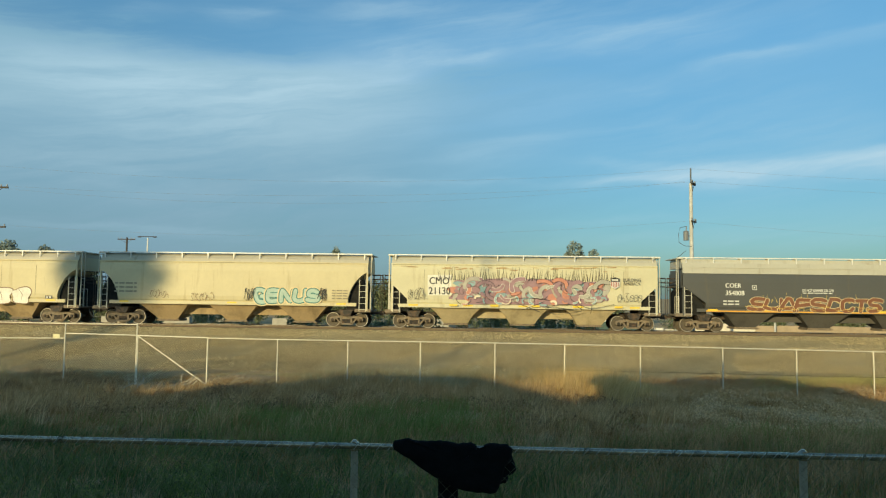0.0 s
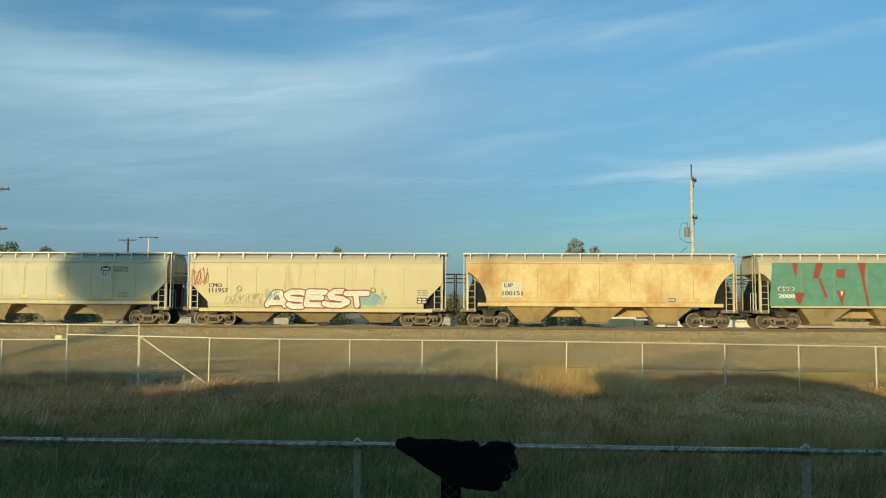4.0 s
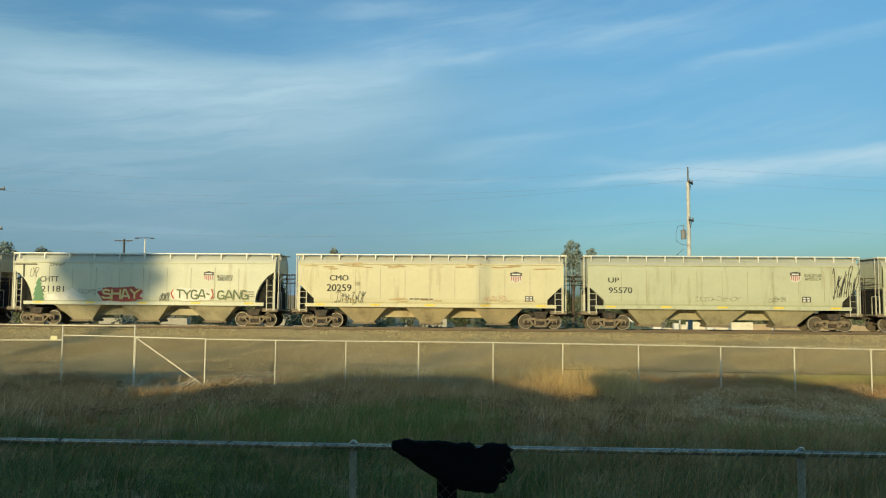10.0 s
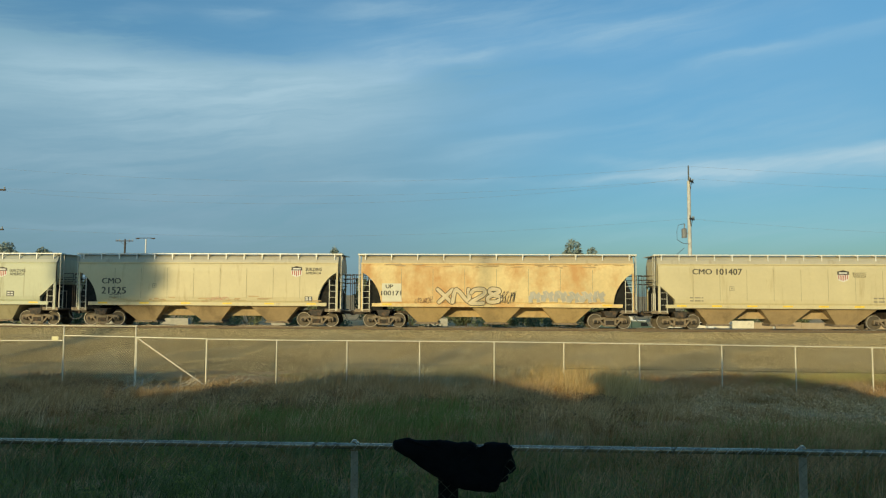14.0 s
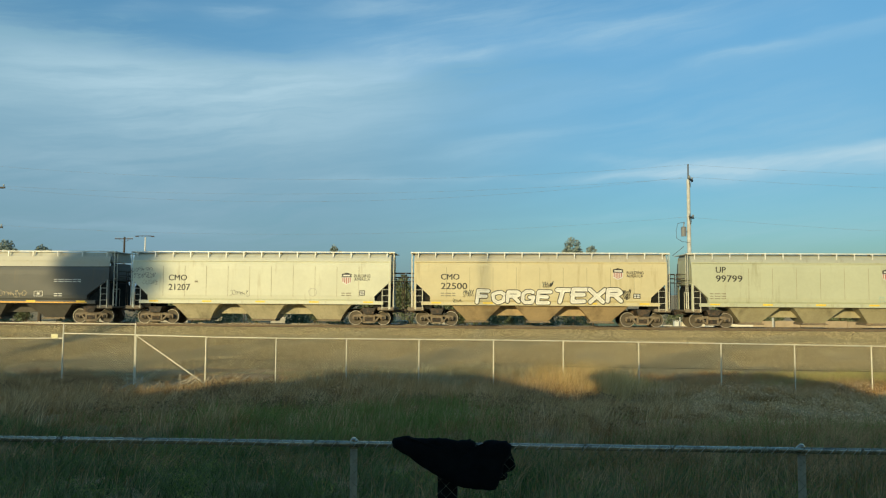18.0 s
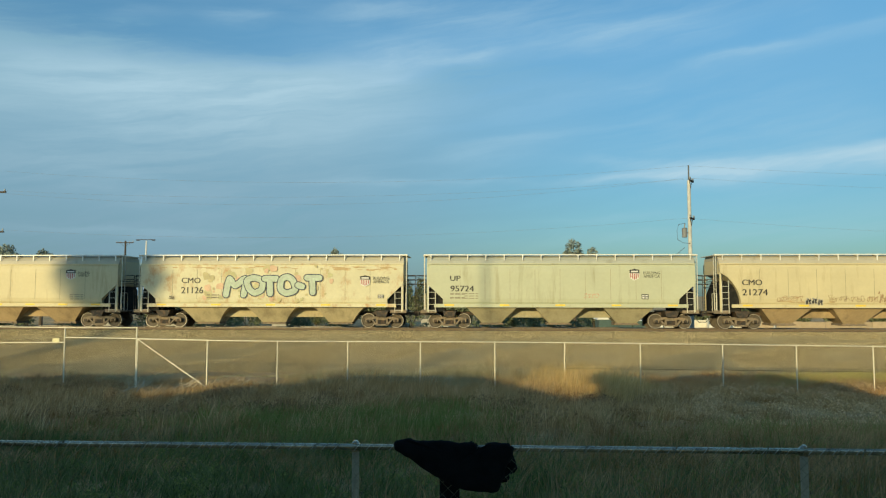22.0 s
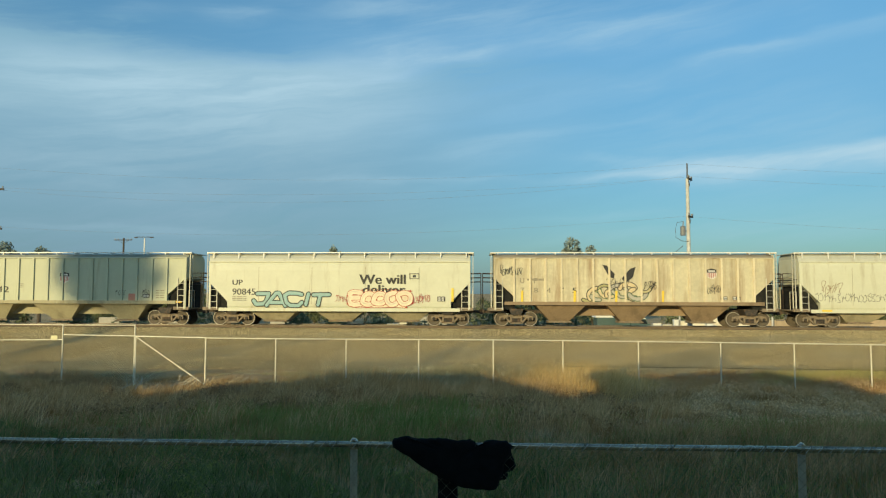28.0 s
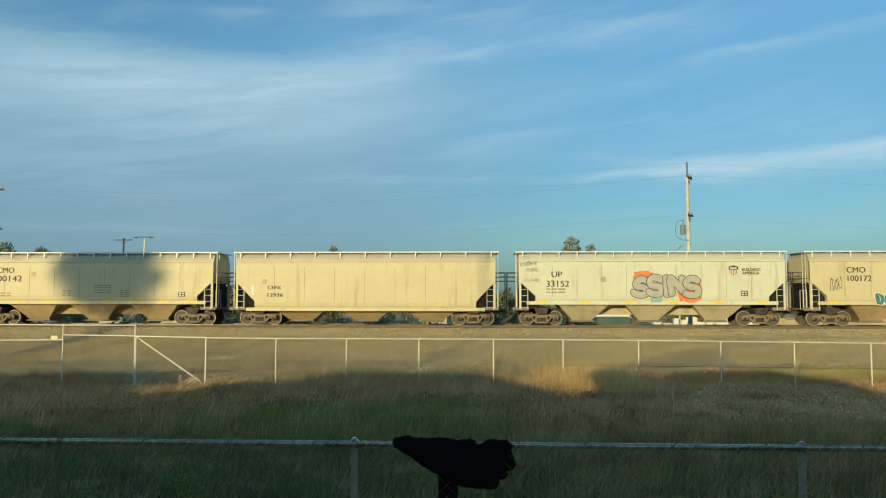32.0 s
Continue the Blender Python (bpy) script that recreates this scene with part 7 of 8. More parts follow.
def marks_e(car):
    lettering(car, "UP", -5.43, -4.69, 3.36, 3.72, ink, 0.01)
    lettering(car, "99049", -5.88, -3.98, 2.69, 3.13, ink, 0.01)
    small_print(car, -6.29, -5.47, 1.73, 1.97, 2, faded)
    emblem(car, 3.55, 4.20, 2.94, 3.75)
    lettering(car, "BUILDING", 4.40, 5.38, 3.56, 3.72, ink, 0.0)
    lettering(car, "AMERICA", 4.40, 5.38, 3.36, 3.53, ink, 0.0)
    small_print(car, 4.73, 5.49, 1.76, 2.04, 2, faded)
    patch(car, yellow_mark, [(-7.07, 1.69), (-6.60, 1.70), (-6.60, 1.84), (-7.08, 1.84)])
    patch(car, yellow_mark, [(-4.52, 1.71), (-4.05, 1.72), (-4.05, 1.86), (-4.52, 1.86)])
    patch(car, yellow_mark, [(-1.62, 1.74), (-1.15, 1.75), (-1.15, 1.89), (-1.62, 1.88)])
    patch(car, yellow_mark, [(0.82, 1.76), (1.29, 1.77), (1.28, 1.91), (0.82, 1.91)])
    patch(car, yellow_mark, [(3.78, 1.79), (4.25, 1.79), (4.24, 1.94), (3.78, 1.93)])
    patch(car, yellow_mark, [(6.37, 1.81), (6.83, 1.82), (6.83, 1.96), (6.37, 1.95)])


def marks_f(car):
    lettering(car, "CMO", -6.81, -6.00, 2.43, 2.67, ink, 0.015)
    lettering(car, "111957", -6.81, -5.59, 2.08, 2.36, ink, 0.015)
    cloud(car, -3.0, -1.6, 1.5, 2.2, sp_cyan, 3)
    cloud(car, 2.9, 4.1, 1.3, 2.05, sp_cyan, 5)
    sprayed_word(car, "ASEST", -3.05, 3.35, 0.98, 2.42, sp_white, sp_maroon, 0.11, 0.08, False, lean=0.06, lap=0.32)
    scrawl(car, -7.98, -6.83, 2.51, 3.67, sp_red, 8, 3)
    scrawl(car, -5.76, -3.39, 1.30, 2.11, sp_olive, 8, 4)
    scrawl(car, 3.40, 4.53, 1.39, 2.18, sp_cyan, 7, 5)
    scrawl(car, -3.22, -2.34, 1.59, 2.24, sp_cyan, 5, 6)
    stencil(car, 6.46, 7.10, 1.45, 1.82)
    small_print(car, 6.47, 7.11, 1.94, 2.29, 3, faded)
    ring_mark(car, -4.85, 2.33, 0.15, ink)
    ring_mark(car, 3.70, 2.26, 0.15, ink)


def marks_g(car):
    patch(car, pale_patch, [(-6.06, 1.86), (-4.80, 1.88), (-4.78, 2.83), (-6.04, 2.82)])
    lettering(car, "UP", -5.89, -5.36, 2.49, 2.75, ink, 0.01)
    lettering(car, "100151", -6.00, -4.77, 1.99, 2.26, ink, 0.01)
    stencil(car, 4.22, 4.64, 1.66, 1.87)


def marks_h(car):
    patch(car, sp_green, [(-7.80, 1.42), (-7.58, 4.08), (5.90, 4.09), (5.91, 1.47)])
    patch(car, sp_green, [(5.84, 1.47), (5.44, 4.09), (5.86, 4.09), (5.87, 1.47)])
    patch(car, sp_green, [(5.87, 1.47), (5.86, 4.09), (5.54, 4.09), (5.55, 1.47)])
    patch(car, sp_maroon, [(-6.40, 4.08), (-6.03, 4.08), (-6.17, 3.04)], 0.003)
    patch(car, sp_maroon, [(-4.94, 4.08), (-4.52, 4.08), (-4.83, 3.10), (-5.16, 3.15)], 0.003)
    patch(car, sp_maroon, [(-4.83, 3.10), (-4.69, 3.10), (-4.27, 1.94), (-4.48, 1.94)], 0.003)
    patch(car, sp_maroon, [(-6.27, 2.25), (-5.63, 2.25), (-5.98, 1.48), (-6.20, 1.75)], 0.003)
    patch(car, sp_maroon, [(-3.72, 3.69), (-3.21, 3.69), (-3.24, 3.15), (-3.75, 3.19)], 0.003)
    patch(car, sp_maroon, [(-3.77, 2.38), (-3.23, 2.39), (-3.45, 1.44)], 0.003)
    patch(car, sp_cream, [(-3.55, 2.35), (-3.33, 2.33), (-3.47, 2.03)], 0.006)
    patch(car, sp_maroon, [(-2.44, 4.09), (-1.99, 4.09), (-2.08, 3.10), (-1.81, 1.45), (-1.95, 1.44), (-2.26, 3.19)], 0.003)
    patch(car, sp_maroon, [(-0.45, 3.77), (-0.02, 3.77), (-0.03, 3.48), (-0.43, 3.52)], 0.003)
    patch(car, sp_maroon, [(0.72, 4.09), (0.94, 3.55), (0.78, 1.45), (0.60, 1.45), (0.55, 2.84), (0.08, 2.84), (0.03, 1.45), (-0.21, 1.45), (-0.28, 3.02), (0.65, 3.20)], 0.003)
    patch(car, sp_cream, [(0.10, 2.84), (0.76, 2.88), (0.56, 1.42)], 0.006)
    patch(car, sp_maroon, [(2.29, 4.09), (2.72, 4.09), (2.41, 3.38), (2.56, 1.51), (2.30, 3.02)], 0.003)
    patch(car, sp_maroon, [(3.55, 3.65), (4.01, 3.65), (4.20, 2.32), (3.41, 2.40)], 0.003)
    patch(car, sp_cream, [(3.89, 3.29), (4.06, 2.44), (3.75, 2.42)], 0.006)
    patch(car, sp_maroon, [(5.33, 4.09), (5.69, 4.09), (5.83, 2.85), (6.05, 1.44), (5.76, 1.44)], 0.006)
    patch(car, sp_maroon, [(5.04, 4.09), (5.26, 4.09), (5.59, 1.44), (5.41, 1.43)], 0.006)
    lettering(car, "CMO", -7.25, -6.31, 2.34, 2.61, chalk, 0.03)
    lettering(car, "CMO", -7.22, -6.35, 2.36, 2.57, ink, 0.01)
    lettering(car, "2000", -7.24, -6.27, 1.91, 2.16, chalk, 0.03)
    stencil(car, 4.75, 5.16, 1.73, 1.96)
    scrawl(car, 5.79, 6.68, 3.67, 3.88, ink, 5, 20)
    scrawl(car, 5.79, 6.68, 3.38, 3.60, ink, 5, 21)
    scrawl(car, 5.80, 6.68, 3.10, 3.31, ink, 5, 22)
    scrawl(car, 5.80, 6.68, 2.78, 2.99, ink, 5, 23)
    scrawl(car, 5.80, 6.68, 2.50, 2.71, ink, 5, 24)


def marks_i(car):
    lettering(car, "UP", -5.50, -4.87, 2.93, 3.29, ink, 0.01)
    lettering(car, "92567", -5.51, -4.10, 2.34, 2.71, ink, 0.01)
    frame_mark(car, -3.90, -3.60, 2.66, 2.94, faded)
    small_print(car, -5.51, -4.63, 1.88, 2.16, 2, faded)
    emblem(car, 5.31, 6.01, 2.54, 3.32)
    lettering(car, "BUILDING", 6.14, 7.19, 2.99, 3.17, ink, 0.0)
    lettering(car, "AMERICA", 6.10, 7.15, 2.77, 2.96, ink, 0.0)
    scrawl(car, 3.93, 4.48, 1.87, 2.40, ink, 3, 3)
    stencil(car, 4.78, 5.18, 1.96, 2.23)
    small_print(car, -3.71, -3.01, 1.96, 2.17, 2, faded)
    small_print(car, -2.20, -1.62, 1.96, 2.21, 3, faded)
    small_print(car, -0.55, 0.31, 1.95, 2.04, 1, ink)
    small_print(car, 2.21, 2.76, 1.94, 2.22, 3, faded)
    small_print(car, 5.30, 6.33, 1.93, 2.19, 2, faded)


def marks_j(car):
    lettering(car, "CMO", -7.24, -6.07, 2.70, 3.07, ink, 0.01)
    lettering(car, "21900", -7.33, -5.84, 2.14, 2.51, ink, 0.01)
    small_print(car, -7.26, -6.34, 1.80, 2.06, 2, faded)
    scrawl(car, -4.92, -4.38, 1.58, 2.07, ink, 3, 2)
    emblem(car, 3.61, 4.26, 2.77, 3.53)
    lettering(car, "BUILDING", 4.48, 5.51, 3.08, 3.28, ink, 0.0)
    lettering(car, "AMERICA", 4.48, 5.48, 2.84, 3.05, ink, 0.0)
    stencil(car, 4.99, 5.49, 1.66, 1.99)
    small_print(car, 6.10, 6.87, 1.74, 2.25, 4, faded)


def marks_k(car):
    lettering(car, "CHTT", -6.74, -5.54, 2.76, 3.11, ink, 0.01)
    lettering(car, "721181", -6.96, -5.17, 2.12, 2.50, ink, 0.01)
    patch(car, sp_ink, [(-8.44, 3.92), (-7.00, 3.92), (-6.99, 3.85), (-8.44, 3.84)])
    patch(car, sp_ink, [(-7.90, 3.85), (-7.79, 3.85), (-7.77, 3.06), (-7.88, 3.06)])
    scrawl(car, -7.41, -6.92, 3.03, 3.92, ink, 2, 4)
    scrawl(car, -6.22, -5.19, 3.75, 4.02, ink, 6, 9)
    patch(car, sp_leaf, [(-7.17, 1.56), (-7.06, 1.87), (-7.21, 1.87), (-7.03, 2.22), (-7.14, 2.22), (-6.93, 2.58), (-7.04, 2.58), (-6.83, 3.07), (-6.61, 2.58), (-6.70, 2.58), (-6.53, 2.23), (-6.60, 2.23), (-6.42, 1.87), (-6.52, 1.87), (-6.41, 1.57)])
    patch(car, sp_white, [(-6.45, 1.57), (-6.24, 1.96), (-5.16, 2.09), (-4.63, 2.37), (-4.17, 2.07), (-3.63, 1.59)])
    cloud(car, -2.82, -0.05, 1.55, 2.45, sp_red, 5)
    sprayed_word(car, "SHAY", -2.65, -0.22, 1.62, 2.40, sp_butter, sp_amber, 0.055, 0.025, False, shine=False)
    scrawl(car, -4.17, -2.83, 1.98, 2.34, ink, 6, 24)
    scrawl(car, 1.10, 1.71, 1.57, 2.14, ink, 6, 28)
    emblem(car, 3.90, 4.57, 2.83, 3.50)
    lettering(car, "BUILDING", 4.79, 5.79, 3.08, 3.26, ink, 0.0)
    lettering(car, "AMERICA", 4.79, 5.77, 2.88, 3.07, ink, 0.0)
    cloud(car, 1.85, 4.5, 1.62, 2.42, sp_white, 7)
    sprayed_word(car, "(", 1.72, 2.15, 1.62, 2.42, sp_red, sp_pink, 0.05, 0.03, shine=False)
    sprayed_word(car, "TYGA-", 2.18, 4.35, 1.68, 2.38, sp_forest, sp_khaki, 0.055, 0.02, False, shine=False)
    sprayed_word(car, ")", 4.30, 4.68, 1.62, 2.42, sp_red, sp_pink, 0.05, 0.03, shine=False)
    sprayed_word(car, "GANG", 4.82, 6.85, 1.66, 2.36, sp_forest, sp_khaki, 0.055, 0.02, False, shine=False)
    small_print(car, 6.53, 7.23, 1.87, 2.23, 3, faded)


def marks_l(car):
    edge_rust(car, -7.8, 7.8, 3.86, 34, 5)
    edge_rust(car, -6.5, 6.5, 1.75, 12, 6)
    lettering(car, "CMO", -6.33, -5.15, 2.96, 3.30, ink, 0.01)
    lettering(car, "20259", -6.51, -4.96, 2.29, 2.73, ink, 0.01)
    frame_mark(car, -4.68, -4.42, 2.66, 2.89, faded)
    scrawl(car, -5.98, -4.08, 1.48, 2.28, ink, 9, 5)
    emblem(car, 5.00, 5.77, 2.86, 3.59)
    stencil(car, 5.96, 6.45, 1.75, 2.07)
    scrawl(car, 3.41, 4.82, 1.75, 2.07, sp_salmon, 6, 41)
    small_print(car, -1.27, 0.23, 1.74, 1.87, 1, ink)


def marks_m(car):
    lettering(car, "UP", -6.97, -6.31, 2.95, 3.26, ink, 0.01)
    lettering(car, "95570", -6.94, -5.51, 2.30, 2.66, ink, 0.01)
    scrawl(car, -1.71, 1.12, 1.83, 2.15, sp_brown, 10, 3)
    scrawl(car, 2.81, 3.82, 1.76, 2.16, ink, 6, 4)
    emblem(car, 4.11, 4.77, 3.02, 3.70)
    lettering(car, "BUILDING", 4.99, 6.00, 3.38, 3.56, ink, 0.0)
    lettering(car, "AMERICA", 4.99, 5.99, 3.16, 3.35, ink, 0.0)
    stencil(car, 4.82, 5.34, 1.82, 2.16)
    scrawl(car, 6.67, 8.17, 1.95, 3.92, ink, 9, 8)


def marks_n(car):
    lettering(car, "UP", -6.70, -6.06, 3.02, 3.32, ink, 0.01)
    lettering(car, "95835", -6.71, -5.25, 2.38, 2.74, ink, 0.01)
    scrawl(car, -4.58, -2.36, 1.89, 2.52, ink, 9, 5)
    scrawl(car, -7.03, -6.01, 1.88, 2.33, ink, 6, 68)
    small_print(car, -5.83, -5.03, 1.83, 2.30, 4, faded)
    emblem(car, 4.27, 4.96, 3.07, 3.74)
    lettering(car, "BUILDING", 5.13, 6.15, 3.41, 3.59, ink, 0.0)
    lettering(car, "AMERICA", 5.13, 6.11, 3.18, 3.36, ink, 0.0)
    stencil(car, 4.97, 5.46, 1.84, 2.19)


def marks_o(car):
    edge_rust(car, -6.0, 7.0, 1.72, 20, 11)
    lettering(car, "CMO", -6.80, -5.57, 2.69, 3.04, ink, 0.01)
    lettering(car, "21525", -6.81, -5.23, 2.04, 2.47, ink, 0.01)
    small_print(car, -6.31, -5.53, 1.78, 2.01, 2, faded)
    frame_mark(car, -3.51, -3.26, 2.44, 2.70, faded)
    emblem(car, 5.40, 6.13, 3.13, 3.84)
    lettering(car, "BUILDING", 6.34, 7.38, 3.54, 3.74, ink, 0.0)
    lettering(car, "AMERICA", 6.34, 7.34, 3.32, 3.49, ink, 0.0)
    stencil(car, 6.30, 6.78, 1.63, 1.92)
    scrawl(car, 0.04, 1.50, 1.63, 1.90, sp_salmon, 6, 39)


def marks_p(car):
    patch(car, pale_patch, [(-7.17, 1.62), (-5.94, 1.63), (-5.96, 2.77), (-7.19, 2.77)])
    lettering(car, "UP", -6.95, -6.50, 2.46, 2.70, ink, 0.01)
    lettering(car, "100171", -7.23, -5.97, 2.02, 2.31, ink, 0.01)
    edge_rust(car, -7.6, 7.6, 3.90, 30, 9, sp_stain)
    sprayed_word(car, "XN28", -3.70, 0.35, 1.40, 2.60, sp_sand, sp_black, 0.095, 0.04, True, lean=0.05, lap=0.15)
    scrawl(car, 0.20, 1.17, 1.50, 2.30, sp_black, 6, 32)
    sprayed_blobs(car, 1.98, 6.73, 1.53, 2.39, 6, sp_grey, sp_sand, 51)
    scrawl(car, -5.10, -4.03, 1.53, 1.92, sp_brown, 6, 28)


def marks_q(car):
    lettering(car, "CMO", -5.75, -4.57, 3.41, 3.75, ink, 0.01)
    lettering(car, "101407", -4.28, -2.74, 3.39, 3.77, ink, 0.01)
    frame_mark(car, -3.52, -3.23, 2.41, 2.68, faded)
    small_print(car, -5.93, -5.11, 1.72, 2.00, 2, faded)
    emblem(car, 2.99, 3.73, 2.96, 3.70)
    lettering(car, "BUILDING", 3.93, 4.74, 3.42, 3.56, ink, 0.0)
    lettering(car, "AMERICA", 3.92, 4.74, 3.25, 3.39, ink, 0.0)
    small_print(car, 5.15, 6.27, 1.70, 2.02, 2, faded)


def marks_r(car):
    lettering(car, "COER", -5.43, -4.50, 2.86, 3.14, chalk, 0.01)
    lettering(car, "355099", -5.55, -4.43, 2.26, 2.56, chalk, 0.01)
    small_print(car, -5.76, -4.77, 1.69, 1.95, 2, chalk)
    frame_mark(car, -3.91, -3.63, 2.56, 2.84, chalk)
    scrawl(car, -3.84, -1.28, 1.45, 2.18, sp_pink, 6, 4)
    scrawl(car, -3.5, -1.2, 1.45, 2.05, sp_white, 4, 14)
    scrawl(car, -4.96, -3.86, 1.53, 1.85, sp_pink, 6, 6)
    scrawl(car, 0.95, 2.96, 1.66, 2.08, sp_sand, 8, 5)
    frame_mark(car, 3.48, 4.06, 1.71, 2.05, chalk)
    small_print(car, -2.27, -0.41, 2.45, 2.60, 1, chalk)
    small_print(car, 4.77, 6.54, 2.63, 2.82, 2, chalk)
    small_print(car, 4.80, 5.34, 1.70, 1.91, 2, chalk)


def marks_s(car):
    lettering(car, "CMO", -5.92, -4.74, 2.77, 3.14, ink, 0.01)
    lettering(car, "21207", -5.91, -4.53, 2.15, 2.55, ink, 0.01)
    scrawl(car, -8.35, -7.0, 3.30, 3.62, ink, 6, 4)
    scrawl(car, -8.2, -6.8, 2.90, 3.25, ink, 6, 14)
    scrawl(car, -7.6, -6.6, 2.50, 2.82, faded, 5, 24)
    scrawl(car, -1.94, -0.75, 1.80, 2.16, ink, 6, 5)
    emblem(car, 5.17, 5.82, 2.54, 3.32)
    lettering(car, "BUILDING", 5.98, 7.00, 3.01, 3.21, ink, 0.0)
    lettering(car, "AMERICA", 5.98, 6.98, 2.81, 2.98, ink, 0.0)
    stencil(car, 6.31, 6.66, 1.88, 2.20)
    ring_mark(car, 3.35, 2.07, 0.25, sp_grey)
    small_print(car, 5.17, 5.87, 1.84, 2.05, 2, faded)
    small_print(car, -4.24, -3.98, 2.53, 2.76, 1, faded)


def marks_t(car):
    lettering(car, "CMO", -6.17, -5.02, 2.91, 3.27, ink, 0.01)
    lettering(car, "22500", -6.17, -4.53, 2.31, 2.71, ink, 0.01)
    sprayed_word(car, "FORGE", -3.98, 0.72, 1.32, 2.38, sp_white, sp_black, 0.10, 0.05, False)
    sprayed_word(car, "TEXR", 0.85, 5.14, 1.35, 2.58, sp_white, sp_black, 0.10, 0.05, False, lean=0.08)
    scrawl(car, -4.80, -4.10, 1.83, 2.27, ink, 6, 16)
    scrawl(car, 0.12, 0.80, 2.43, 2.86, ink, 6, 9)
    emblem(car, 4.50, 5.16, 2.93, 3.68)
    lettering(car, "BUILDING", 5.36, 6.40, 3.31, 3.49, ink, 0.0)
    lettering(car, "AMERICA", 5.35, 6.37, 3.10, 3.28, ink, 0.0)
    stencil(car, 5.75, 6.19, 1.80, 2.10)
    scrawl(car, 5.12, 5.61, 1.71, 2.36, ink, 6, 10)
    scrawl(car, -5.45, -4.84, 1.49, 1.69, ink, 6, 76)
    small_print(car, -6.18, -5.27, 1.86, 2.09, 2, faded)


def marks_u(car):
    lettering(car, "UP", -6.32, -5.72, 3.42, 3.78, ink, 0.01)
    lettering(car, "99799", -6.32, -4.72, 2.86, 3.26, ink, 0.01)
    emblem(car, 3.70, 4.34, 2.92, 3.68)
    lettering(car, "BUILDING", 4.53, 5.59, 3.30, 3.51, ink, 0.0)
    lettering(car, "AMERICA", 4.54, 5.56, 3.09, 3.27, ink, 0.0)
    small_print(car, -6.71, -5.71, 1.78, 2.15, 3, faded)
    small_print(car, 5.52, 6.24, 2.03, 2.27, 2, faded)
    scrawl(car, 3.43, 4.60, 1.66, 2.03, sp_cyan, 6, 3)
    scrawl(car, 7.04, 7.66, 2.81, 3.53, sp_cyan, 5, 4)


def marks_v(car):
    lettering(car, "CMO", -5.99, -4.88, 3.39, 3.75, ink, 0.01)
    lettering(car, "101372", -4.53, -3.01, 3.39, 3.77, ink, 0.01)
    emblem(car, 4.43, 5.10, 3.03, 3.72)
    lettering(car, "BUILDING", 5.24, 6.00, 3.42, 3.56, ink, 0.0)
    lettering(car, "AMERICA", 5.24, 6.00, 3.24, 3.39, ink, 0.0)
    small_print(car, -6.00, -5.16, 1.71, 2.00, 2, faded)
    frame_mark(car, -3.67, -3.39, 2.36, 2.63, faded)
    small_print(car, 4.75, 5.63, 1.77, 2.10, 3, faded)


def marks_w(car):
    lettering(car, "CMO", -5.74, -4.52, 2.82, 3.17, ink, 0.01)
    lettering(car, "21126", -5.75, -4.34, 2.17, 2.58, ink, 0.01)
    edge_rust(car, 4.2, 8.0, 3.75, 22, 7)
    edge_rust(car, -7.0, 2.0, 3.82, 10, 8)
    splatter(car, -4.4, 4.2, 1.7, 3.9, (sp_khaki, sp_salmon_thin, sp_khaki, sp_olive_thin), 70, 9)
    sprayed_word(car, "MOTO-T", -2.85, 3.25, 1.84, 3.45, sp_foam, sp_navy, 0.115, 0.06, True, lean=0.05, lap=0.34)
    emblem(car, 5.69, 6.35, 2.60, 3.33)
    lettering(car, "BUILDING", 6.52, 7.54, 3.05, 3.23, ink, 0.0)
    lettering(car, "AMERICA", 6.51, 7.52, 2.83, 3.01, ink, 0.0)
    small_print(car, -4.08, -3.30, 1.88, 2.11, 2, faded)
    stencil(car, 6.83, 7.19, 1.89, 2.10)
    scrawl(car, -6.52, -6.17, 1.78, 2.04, ink, 6, 52)


def marks_x(car):
    lettering(car, "UP", -6.85, -6.21, 2.97, 3.29, ink, 0.01)
    lettering(car, "95724", -6.83, -5.37, 2.31, 2.67, ink, 0.01)
    emblem(car, 4.27, 4.91, 2.99, 3.74)
    lettering(car, "BUILDING", 5.14, 6.16, 3.38, 3.56, ink, 0.0)
    lettering(car, "AMERICA", 5.14, 6.14, 3.17, 3.35, ink, 0.0)
    stencil(car, 5.00, 5.43, 1.84, 2.15)
    small_print(car, -6.85, -5.93, 1.84, 2.20, 2, faded)
    small_print(car, -5.98, -5.10, 1.84, 2.20, 3, faded)
    scrawl(car, 1.46, 2.37, 1.92, 2.22, sp_salmon, 4, 3)


